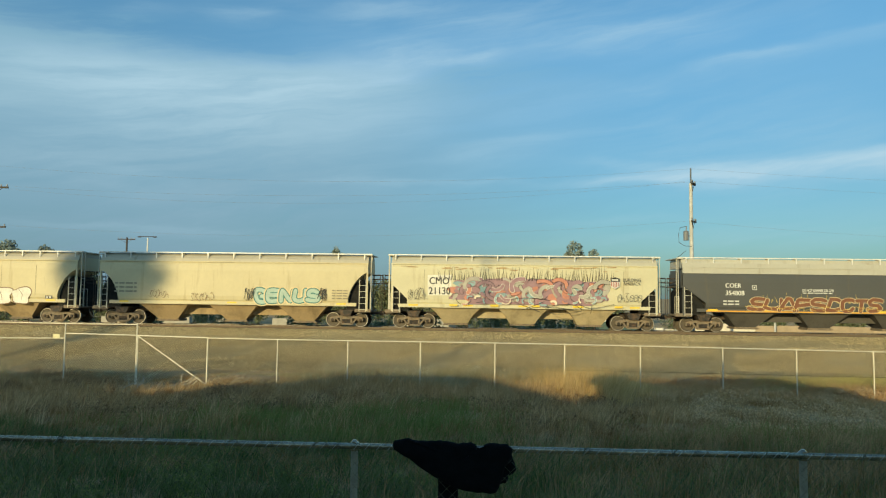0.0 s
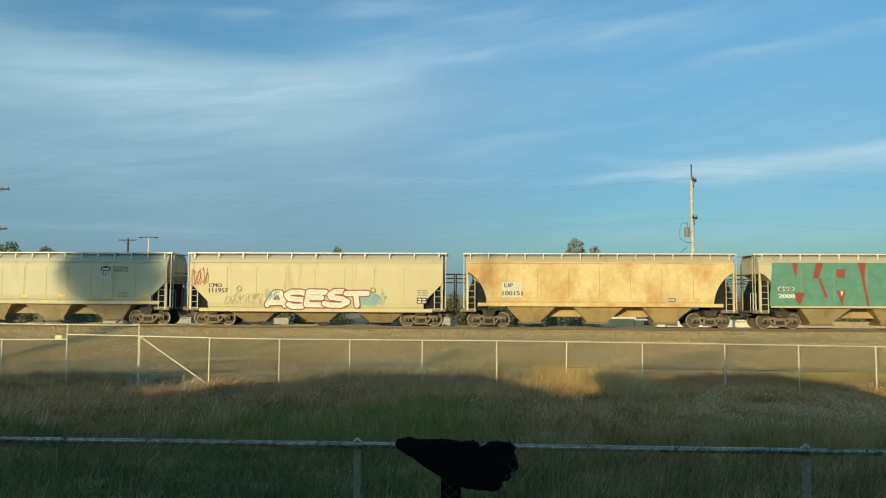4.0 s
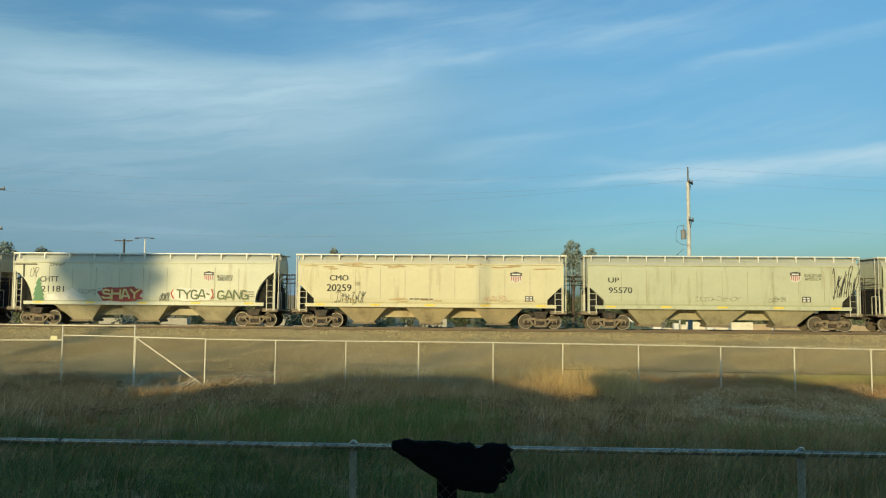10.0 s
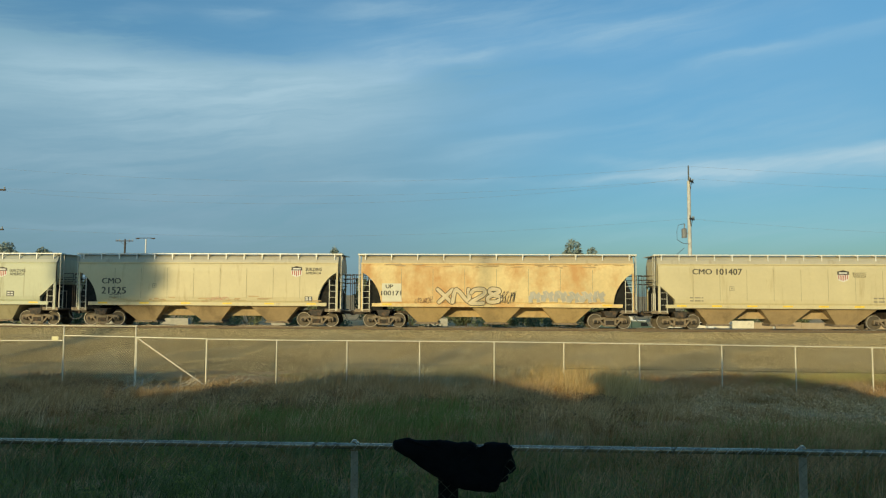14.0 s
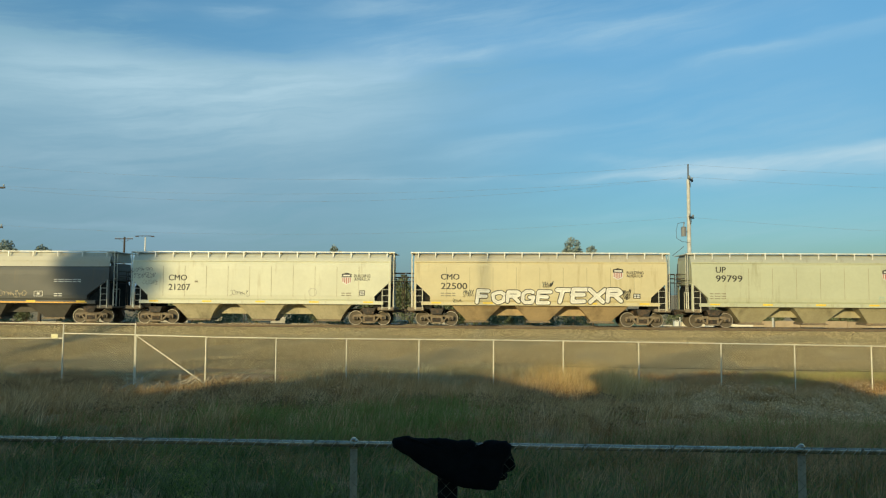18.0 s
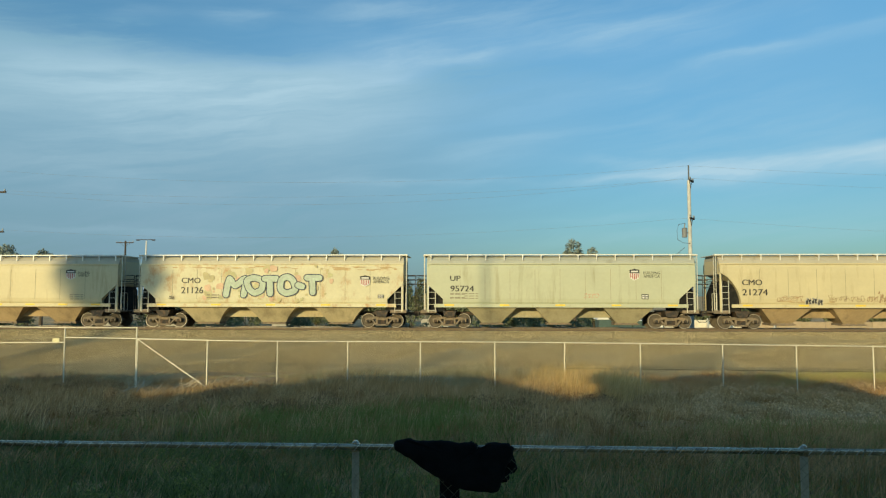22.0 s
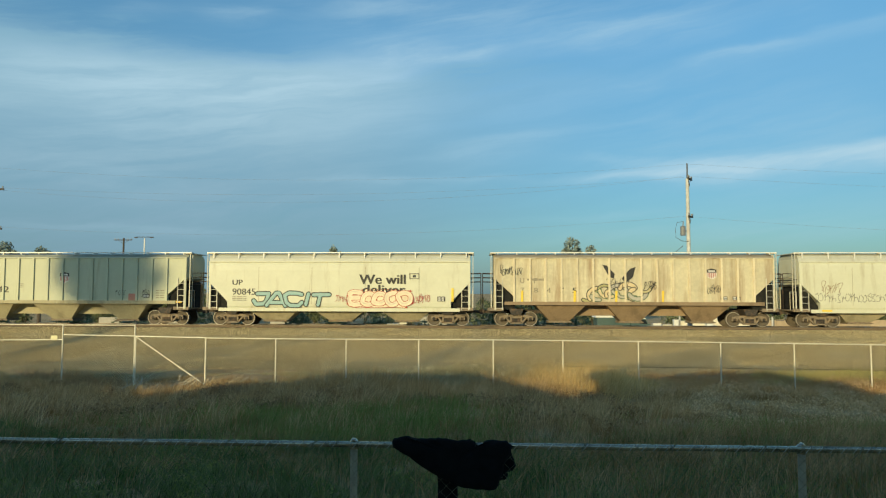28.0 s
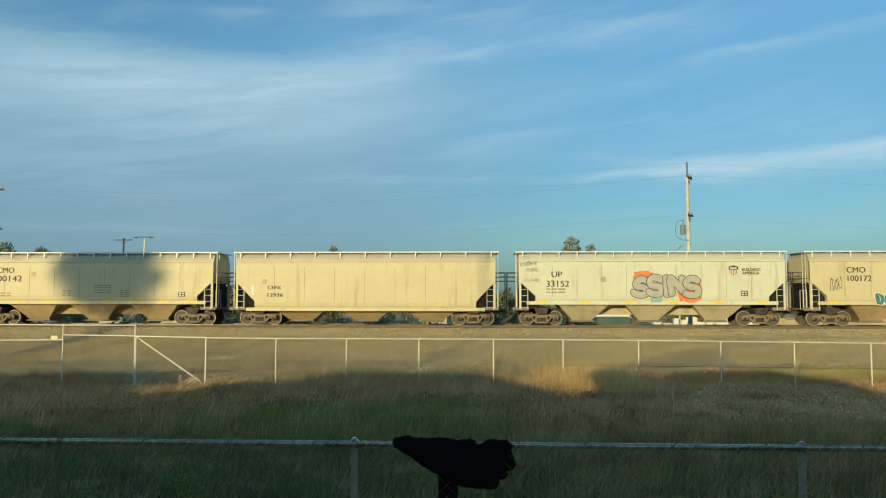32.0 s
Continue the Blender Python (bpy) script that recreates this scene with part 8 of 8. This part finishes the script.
def marks_y(car):
    edge_rust(car, -6.5, 7.0, 1.68, 22, 12)
    lettering(car, "CMO", -7.09, -5.89, 2.71, 3.06, ink, 0.01)
    lettering(car, "21274", -7.08, -5.56, 2.08, 2.47, ink, 0.01)
    scrawl(car, -5.00, -3.48, 1.69, 2.08, sp_rust, 8, 4)
    sprayed_blobs(car, -3.30, -2.23, 1.47, 1.95, 3, sp_ink, sp_grey, 5)
    scrawl(car, -1.96, 0.26, 1.68, 2.07, sp_brown, 10, 6)
    sprayed_blobs(car, 1.85, 4.02, 1.64, 2.12, 5, sp_cyan, sp_navy, 4)
    scrawl(car, 0.40, 1.04, 1.68, 2.03, sp_rust, 6, 71)
    scrawl(car, 1.07, 1.85, 1.63, 2.33, sp_rust, 6, 8)
    emblem(car, 4.80, 5.44, 3.21, 3.86)
    lettering(car, "BUILDING", 5.72, 6.70, 3.56, 3.73, ink, 0.0)
    lettering(car, "AMERICA", 5.72, 6.68, 3.35, 3.52, ink, 0.0)
    stencil(car, 5.68, 6.12, 1.71, 1.97)
    small_print(car, 6.39, 7.35, 1.97, 2.32, 2, faded)


def marks_z(car):
    lettering(car, "CMO", -6.12, -5.20, 3.41, 3.66, ink, 0.01)
    lettering(car, "100092", -6.04, -4.69, 3.06, 3.32, ink, 0.01)
    scrawl(car, -4.42, -1.32, 1.91, 2.21, sp_grey, 10, 4)
    stencil(car, 5.83, 6.30, 1.80, 2.10)
    small_print(car, -6.15, -5.11, 1.77, 2.05, 2, faded)
    frame_mark(car, -3.72, -3.44, 3.09, 3.35, faded)
    small_print(car, -2.09, -1.06, 2.01, 2.21, 2, faded)
    small_print(car, 2.01, 2.70, 1.95, 2.21, 3, faded)


def marks_A(car):
    patch(car, sp_cream, [(-6.88, 2.33), (-6.40, 2.33), (-6.40, 3.22), (-6.88, 3.22)])
    patch(car, sp_cream, [(-6.18, 2.33), (-5.75, 2.32), (-5.75, 3.16), (-6.18, 3.16)])
    lettering(car, "UP", -6.77, -5.86, 2.84, 3.14, ink, 0.01)
    lettering(car, "7863", -6.84, -5.75, 2.45, 2.72, ink, 0.01)
    for x0, x1, z0 in ((-8.2, -6.9, 2.0), (-3.1, -1.3, 2.3), (-1.3, -0.2, 2.6), (-0.3, 1.8, 2.1), (1.8, 3.0, 2.8), (3.2, 4.6, 2.0), (7.1, 8.4, 2.4)):
        worn_paint(car, x0, x1, z0, 4.45, worn_salmon)
    for x0, x1, z0 in ((-8.1, -7.1, 2.6), (-2.8, -1.5, 2.6), (-1.1, -0.4, 2.9), (-0.1, 0.9, 2.5), (0.7, 1.7, 2.3), (3.5, 4.2, 2.8)):
        worn_paint(car, x0, x1, z0, 4.40, worn_cream)
    sprayed_word(car, "BASIC", -6.40, -0.95, 1.54, 2.78, sp_butter, sp_ink, 0.11, 0.05, False, lean=0.08, lap=0.46)
    sprayed_word(car, "XDNY", -1.25, 2.30, 1.58, 2.70, sp_aqua, sp_teal, 0.085, 0.07, False, lean=-0.08, lap=0.45)
    scrawl(car, 2.42, 3.04, 1.59, 2.38, sp_white, 8, 4)
    sprayed_word(car, "OEK", 3.45, 5.45, 1.58, 2.40, sp_patina, sp_grey, 0.11, 0.03, shine=False)
    patch(car, sp_amber, [(5.58, 1.70), (5.79, 1.70), (5.80, 2.16), (5.59, 2.16)])
    stencil(car, 5.87, 6.32, 1.84, 2.10)


def marks_B(car):
    lettering(car, "UP", -4.85, -3.89, 2.57, 2.93, ink, 0.01)
    lettering(car, "90042", -5.07, -3.04, 2.05, 2.44, ink, 0.01)
    emblem(car, 0.26, 0.91, 2.63, 3.36)
    patch(car, sp_salmon, [(4.80, 1.53), (5.32, 1.53), (5.34, 1.99), (4.81, 1.99)])
    scrawl(car, 3.95, 4.60, 1.88, 2.22, ink, 6, 46)
    scrawl(car, 5.68, 6.21, 1.70, 2.30, ink, 6, 52)
    stencil(car, 5.74, 6.18, 1.73, 1.95)
    small_print(car, -5.04, -4.29, 1.68, 1.96, 2, faded)
    frame_mark(car, -2.39, -2.11, 2.37, 2.63, faded)
    small_print(car, 6.58, 7.14, 1.69, 2.21, 4, faded)
    scrawl(car, -8.08, -6.85, 2.70, 3.75, sp_forest, 10, 4)
    patch(car, yellow_mark, [(-6.70, 1.46), (-6.22, 1.46), (-6.22, 1.58), (-6.70, 1.58)])
    patch(car, yellow_mark, [(-4.11, 1.45), (-3.63, 1.45), (-3.63, 1.57), (-4.11, 1.57)])
    patch(car, yellow_mark, [(-1.54, 1.44), (-1.06, 1.44), (-1.06, 1.56), (-1.53, 1.56)])
    patch(car, yellow_mark, [(2.30, 1.43), (2.78, 1.43), (2.78, 1.55), (2.31, 1.55)])
    patch(car, yellow_mark, [(4.93, 1.42), (5.40, 1.42), (5.41, 1.54), (4.93, 1.54)])
    patch(car, yellow_mark, [(7.80, 1.42), (8.27, 1.41), (8.27, 1.53), (7.80, 1.54)])


def marks_C(car):
    lettering(car, "UP", -6.77, -6.13, 2.56, 2.88, ink, 0.01)
    lettering(car, "90845", -6.77, -5.30, 1.93, 2.33, ink, 0.01)
    sprayed_word(car, "JACIT", -5.55, -0.60, 1.08, 2.24, sp_cyan, sp_ink, 0.09, 0.06, False, lean=0.02, lap=0.34)
    lettering(car, "We will", 1.34, 4.23, 2.63, 3.22, ink, 0.03)
    lettering(car, "deliver", 1.55, 4.23, 1.98, 2.58, ink, 0.03)
    cloud(car, 0.62, 4.72, 1.12, 2.30, sp_red, 9)
    cloud(car, 0.70, 4.60, 1.15, 2.26, sp_pink, 9)
    sprayed_word(car, "EOCOO", 0.75, 4.55, 1.14, 2.26, sp_pink, sp_red, 0.125, 0.035, True, lap=0.42)
    scrawl(car, 4.79, 5.76, 1.41, 2.02, sp_red, 6, 4)
    scrawl(car, -0.18, 0.64, 1.48, 1.93, sp_red, 6, 5)
    frame_mark(car, 4.49, 5.09, 2.95, 3.30, ink)
    stencil(car, 6.25, 6.72, 1.55, 1.85)
    patch(car, yellow_mark, [(7.12, 1.53), (7.26, 1.53), (7.27, 2.37), (7.13, 2.37)])
    small_print(car, -6.75, -5.85, 1.56, 1.83, 3, faded)


def marks_D(car):
    small_print(car, -6.57, -5.53, 2.73, 2.99, 1, faded)
    lettering(car, "U", -7.00, -6.75, 2.70, 3.02, faded, 0.01)
    lettering(car, "P", -6.14, -5.89, 2.70, 3.02, faded, 0.01)
    lettering(car, "7", -6.99, -6.75, 2.10, 2.42, faded, 0.01)
    lettering(car, "8", -6.14, -5.89, 2.10, 2.42, faded, 0.01)
    lettering(car, "4", -5.35, -5.11, 2.10, 2.42, faded, 0.01)
    lettering(car, "7", -4.54, -4.29, 2.10, 2.42, ink, 0.01)
    lettering(car, "5", -3.75, -3.51, 2.10, 2.42, ink, 0.01)
    wild_piece(car, -2.9, 0.75, 1.5, 2.85, (sp_olive, sp_khaki, sp_grey, sp_sand), (sp_black, sp_forest), 15, 7, 0.05)
    patch(car, sp_ink, [(-1.90, 3.86), (-1.64, 3.81), (-1.14, 3.29), (-1.20, 2.99), (-1.49, 3.11)])
    patch(car, sp_ink, [(0.15, 3.72), (-0.19, 3.60), (-0.72, 2.99), (-0.47, 2.73), (-0.03, 3.08)])
    scrawl(car, -1.68, -0.29, 2.38, 3.08, ink, 5, 9)
    emblem(car, 4.49, 5.12, 2.96, 3.63)
    scrawl(car, 4.53, 5.31, 2.04, 2.65, ink, 6, 4)
    scrawl(car, -8.30, -6.90, 3.16, 3.78, ink, 8, 6)
    scrawl(car, 0.63, 1.41, 2.30, 2.90, ink, 6, 65)
    patch(car, yellow_mark, [(-6.96, 1.47), (-6.82, 1.47), (-6.81, 2.24), (-6.94, 2.24)])
    patch(car, yellow_mark, [(-3.70, 1.47), (-3.57, 1.47), (-3.55, 2.24), (-3.69, 2.24)])
    patch(car, yellow_mark, [(-1.13, 1.48), (-1.00, 1.48), (-0.98, 2.24), (-1.12, 2.24)])
    patch(car, yellow_mark, [(1.73, 1.48), (1.86, 1.48), (1.89, 2.25), (1.75, 2.25)])
    stencil(car, 5.32, 5.73, 1.68, 1.90)
    stencil(car, 6.05, 6.52, 1.68, 1.90)


def marks_E(car):
    lettering(car, "We will", 1.12, 4.01, 2.60, 3.23, ink, 0.03)
    lettering(car, "deliver", 1.34, 3.95, 2.00, 2.57, ink, 0.03)
    disc_mark(car, -0.27, 2.87, 0.46, ink)
    scrawl(car, -7.27, -0.98, 1.55, 2.10, ink, 24, 5)
    scrawl(car, -6.92, -5.67, 2.05, 2.81, sp_brown, 5, 6)
    frame_mark(car, 4.24, 4.81, 2.96, 3.28, ink)
    sprayed_word(car, "125", 2.62, 5.30, 1.12, 2.20, sp_amber, sp_maroon, 0.105, 0.05, True, lean=0.15, lap=0.3)
    scrawl(car, 0.54, 2.32, 1.50, 1.99, ink, 8, 8)
    frame_mark(car, -0.58, 0.29, 1.61, 1.84, faded)
    scrawl(car, 5.04, 5.69, 1.64, 2.08, ink, 6, 21)
    stencil(car, 5.92, 6.45, 1.59, 1.86)


def marks_F(car):
    lettering(car, "CMO", -6.26, -5.11, 3.31, 3.66, ink, 0.01)
    lettering(car, "100142", -6.44, -4.59, 2.76, 3.14, ink, 0.01)
    stencil(car, 5.64, 6.09, 1.78, 2.09)
    small_print(car, -6.30, -5.30, 1.80, 2.05, 2, faded)
    frame_mark(car, -3.96, -3.68, 3.10, 3.37, faded)
    small_print(car, -1.89, -1.32, 1.84, 2.19, 3, faded)
    small_print(car, 0.15, 1.28, 2.02, 2.55, 4, faded)
    small_print(car, 1.87, 2.48, 1.77, 2.20, 4, faded)


def marks_G(car):
    lettering(car, "CEFX", -6.17, -5.32, 2.26, 2.48, ink, 0.01)
    lettering(car, "12936", -6.17, -5.20, 1.79, 2.02, ink, 0.01)
    patch(car, sp_grey, [(-6.54, 2.59), (-6.23, 2.59), (-6.22, 2.90), (-6.53, 2.90)])
    patch(car, chalk, [(-7.21, 1.92), (-7.03, 1.92), (-7.04, 2.53), (-7.22, 2.53)])


def marks_H(car):
    lettering(car, "UP", -6.15, -5.49, 3.02, 3.37, ink, 0.01)
    lettering(car, "33152", -6.47, -5.07, 2.42, 2.81, ink, 0.01)
    cloud(car, -1.10, 0.13, 2.56, 3.40, sp_orange, 4)
    cloud(car, 1.61, 3.05, 1.48, 2.77, sp_orange, 5)
    sprayed_word(car, "SSINS", -1.08, 2.95, 1.66, 3.25, sp_grey, sp_black, 0.125, 0.04, True, lap=0.35)
    patch(car, sp_cyan, [(-0.11, 1.72), (0.65, 1.79), (0.51, 1.48), (-0.04, 1.48)], 0.01)
    emblem(car, 4.71, 5.31, 3.05, 3.75)
    lettering(car, "BUILDING", 5.54, 6.65, 3.40, 3.57, ink, 0.006)
    lettering(car, "AMERICA", 5.54, 6.57, 3.19, 3.36, ink, 0.006)
    scrawl(car, -8.10, -7.10, 3.72, 4.02, ink, 5, 4)
    scrawl(car, -7.75, -6.95, 3.36, 3.60, faded, 5, 14)
    scrawl(car, -7.9, -6.9, 2.75, 2.95, faded, 5, 24)
    frame_mark(car, -3.12, -2.83, 2.74, 3.02, faded)
    small_print(car, -6.48, -5.32, 2.03, 2.32, 2, faded)
    stencil(car, 5.44, 5.86, 1.87, 2.18)


def marks_I(car):
    lettering(car, "CMO", -6.15, -5.02, 3.29, 3.64, ink, 0.01)
    lettering(car, "100172", -6.10, -4.67, 2.77, 3.12, ink, 0.01)
    sprayed_blobs(car, -4.53, -2.07, 1.22, 2.18, 4, sp_teal, sp_white, 4)
    scrawl(car, -7.20, -6.43, 2.18, 3.05, ink, 6, 3)


TRAIN = [
    dict(kind="round", paint="tan", seams=6, reflectors=5, marks=marks_a,
         label="tan hopper car with white sprayed lettering"),
    dict(kind="round", paint="tan", seams=0, reflectors=3, brackets=11, marks=marks_b,
         label="plain tan hopper car with aqua sprayed lettering"),
    dict(kind="angle", paint="cream", seams=9, reflectors=5, arch=True, brackets=11, marks=marks_c,
         label="cream hopper car covered in multicoloured spray paint"),
    dict(kind="dark", paint="dark", seams=0, reflectors=5, brackets=11, marks=marks_d,
         label="charcoal hopper car with pale top and rust-coloured spray paint"),
    dict(kind="angle", paint="grey", seams=9, reflectors=5, marks=marks_e,
         label="grey-beige hopper car with yellow marks along its sill"),
    dict(kind="low", paint="tan", seams=7, reflectors=0, brackets=11, marks=marks_f,
         label="low tan hopper car with white and red sprayed lettering"),
    dict(kind="round", paint="rust", seams=7, reflectors=2, marks=marks_g,
         label="rust-stained cream hopper car with a pale number patch"),
    dict(kind="round", paint="tan", seams=7, reflectors=3, marks=marks_h,
         label="hopper car painted over in teal with maroon strokes"),
    dict(kind="angle", paint="sage", seams=12, reflectors=3, marks=marks_i,
         label="clean grey-green hopper car with a shield emblem"),
    dict(kind="round", paint="grey", seams=9, reflectors=4, brackets=11, marks=marks_j,
         label="grey-beige hopper car with rounded end openings"),
    dict(kind="round", paint="pale", seams=9, reflectors=5, brackets=11, marks=marks_k,
         label="cream hopper car with yellow, red and green spray paint"),
    dict(kind="angle", paint="cream", seams=9, reflectors=5, marks=marks_l,
         label="cream hopper car with rust along its top edge"),
    dict(kind="angle", paint="sage", seams=9, reflectors=5, marks=marks_m,
         label="grey-green hopper car with black scrawls at one end"),
    dict(kind="angle", paint="sage", seams=9, reflectors=5, marks=marks_n,
         label="grey-green hopper car with black scrawled tags"),
    dict(kind="round", paint="tan", seams=8, reflectors=6, marks=marks_o,
         label="clean tan hopper car with dark curved end openings"),
    dict(kind="round", paint="rust", seams=7, reflectors=2, brackets=11, marks=marks_p,
         label="rust-streaked yellow hopper car with outlined spray lettering"),
    dict(kind="angle", paint="tan", seams=8, reflectors=7, marks=marks_q,
         label="short tan hopper car with number along the top"),
    dict(kind="dark", paint="dark", seams=0, reflectors=5, brackets=11, marks=marks_r,
         label="charcoal hopper car with pale top and orange stripe"),
    dict(kind="angle", paint="pale", seams=10, reflectors=5, arch=True, marks=marks_s,
         label="pale cream hopper car with scrawls at one end"),
    dict(kind="angle", paint="tan", seams=9, reflectors=5, marks=marks_t,
         label="short tan hopper car with big white sprayed letters"),
    dict(kind="angle", paint="sage", seams=9, reflectors=5, marks=marks_u,
         label="short grey-green hopper car with pale blue scrawls"),
    dict(kind="angle", paint="tan", seams=8, reflectors=7, marks=marks_v,
         label="plain short tan hopper car with rust-brown hoppers"),
    dict(kind="angle", paint="specked", seams=9, reflectors=5, arch=True, marks=marks_w,
         label="rust-specked cream hopper car with grey-blue sprayed letters"),
    dict(kind="angle", paint="sage", seams=9, reflectors=5, marks=marks_x,
         label="grey-green hopper car with a shield emblem"),
    dict(kind="round", paint="tan", seams=8, reflectors=5, marks=marks_y,
         label="tan hopper car with a row of small tags"),
    dict(kind="angle", paint="tan", seams=8, reflectors=6, marks=marks_z,
         label="plain short tan hopper car with yellow sill marks"),
    dict(kind="rib", paint="brown", seams=7, reflectors=2, brackets=11, marks=marks_A,
         label="rust-brown ribbed hopper car with cream and teal spray paint"),
    dict(kind="rib", paint="sage", seams=7, reflectors=0, marks=marks_B,
         label="pale grey-green ribbed hopper car"),
    dict(kind="low", paint="pale", seams=4, reflectors=0, brackets=11, marks=marks_C,
         label="low cream hopper car with slogan and pink spray paint"),
    dict(kind="rib", paint="worn", seams=7, reflectors=0, marks=marks_D,
         label="worn tan ribbed hopper car with black and khaki spray paint"),
    dict(kind="low", paint="pale", seams=4, reflectors=2, brackets=11, marks=marks_E,
         label="low cream hopper car with slogan and round emblem"),
    dict(kind="angle", paint="tan", seams=8, reflectors=8, marks=marks_F,
         label="short tan hopper car with yellow sill stripe"),
    dict(kind="low", paint="tan", seams=7, reflectors=0, brackets=11, marks=marks_G,
         label="dusty tan hopper car with a low straight sill"),
    dict(kind="angle", paint="pale", seams=9, reflectors=6, marks=marks_H,
         label="pale cream hopper car with grey and orange spray paint"),
    dict(kind="angle", paint="tan", seams=9, reflectors=5, marks=marks_I,
         label="tan hopper car with teal spray paint near its end"),
]


def travelled(t):
    """Metres that the train has gone after t seconds; it gathers a little speed."""
    return 16.75 * t + 0.013 * t * t


CARS = [hopper_car(spec, i) for i, spec in enumerate(TRAIN)]


def motions():
    times = [i * 2.0 for i in range(17)]
    for i, car in enumerate(CARS):
        x = (JOINTS[i] + JOINTS[i + 1]) / 2
        walk(car, [(t, pose(x - travelled(t), TRACK_Y, 0)) for t in times])
    # the wheels roll: one turn in every 2.87 metres
    first = WHEELS[0]
    rows = [(k / FPS, pose(0, 0, 0, 0, -math.degrees(travelled(k / FPS) / 0.457), 0)) for k in range(32 * FPS + 1)]
    walk(first, rows)
    keys = first.animation_data
    for w in WHEELS[1:]:
        w.rotation_mode = "QUATERNION"
        w.animation_data_create()
        w.animation_data.action = keys.action
        w.animation_data.action_slot = keys.action_slot


motions()
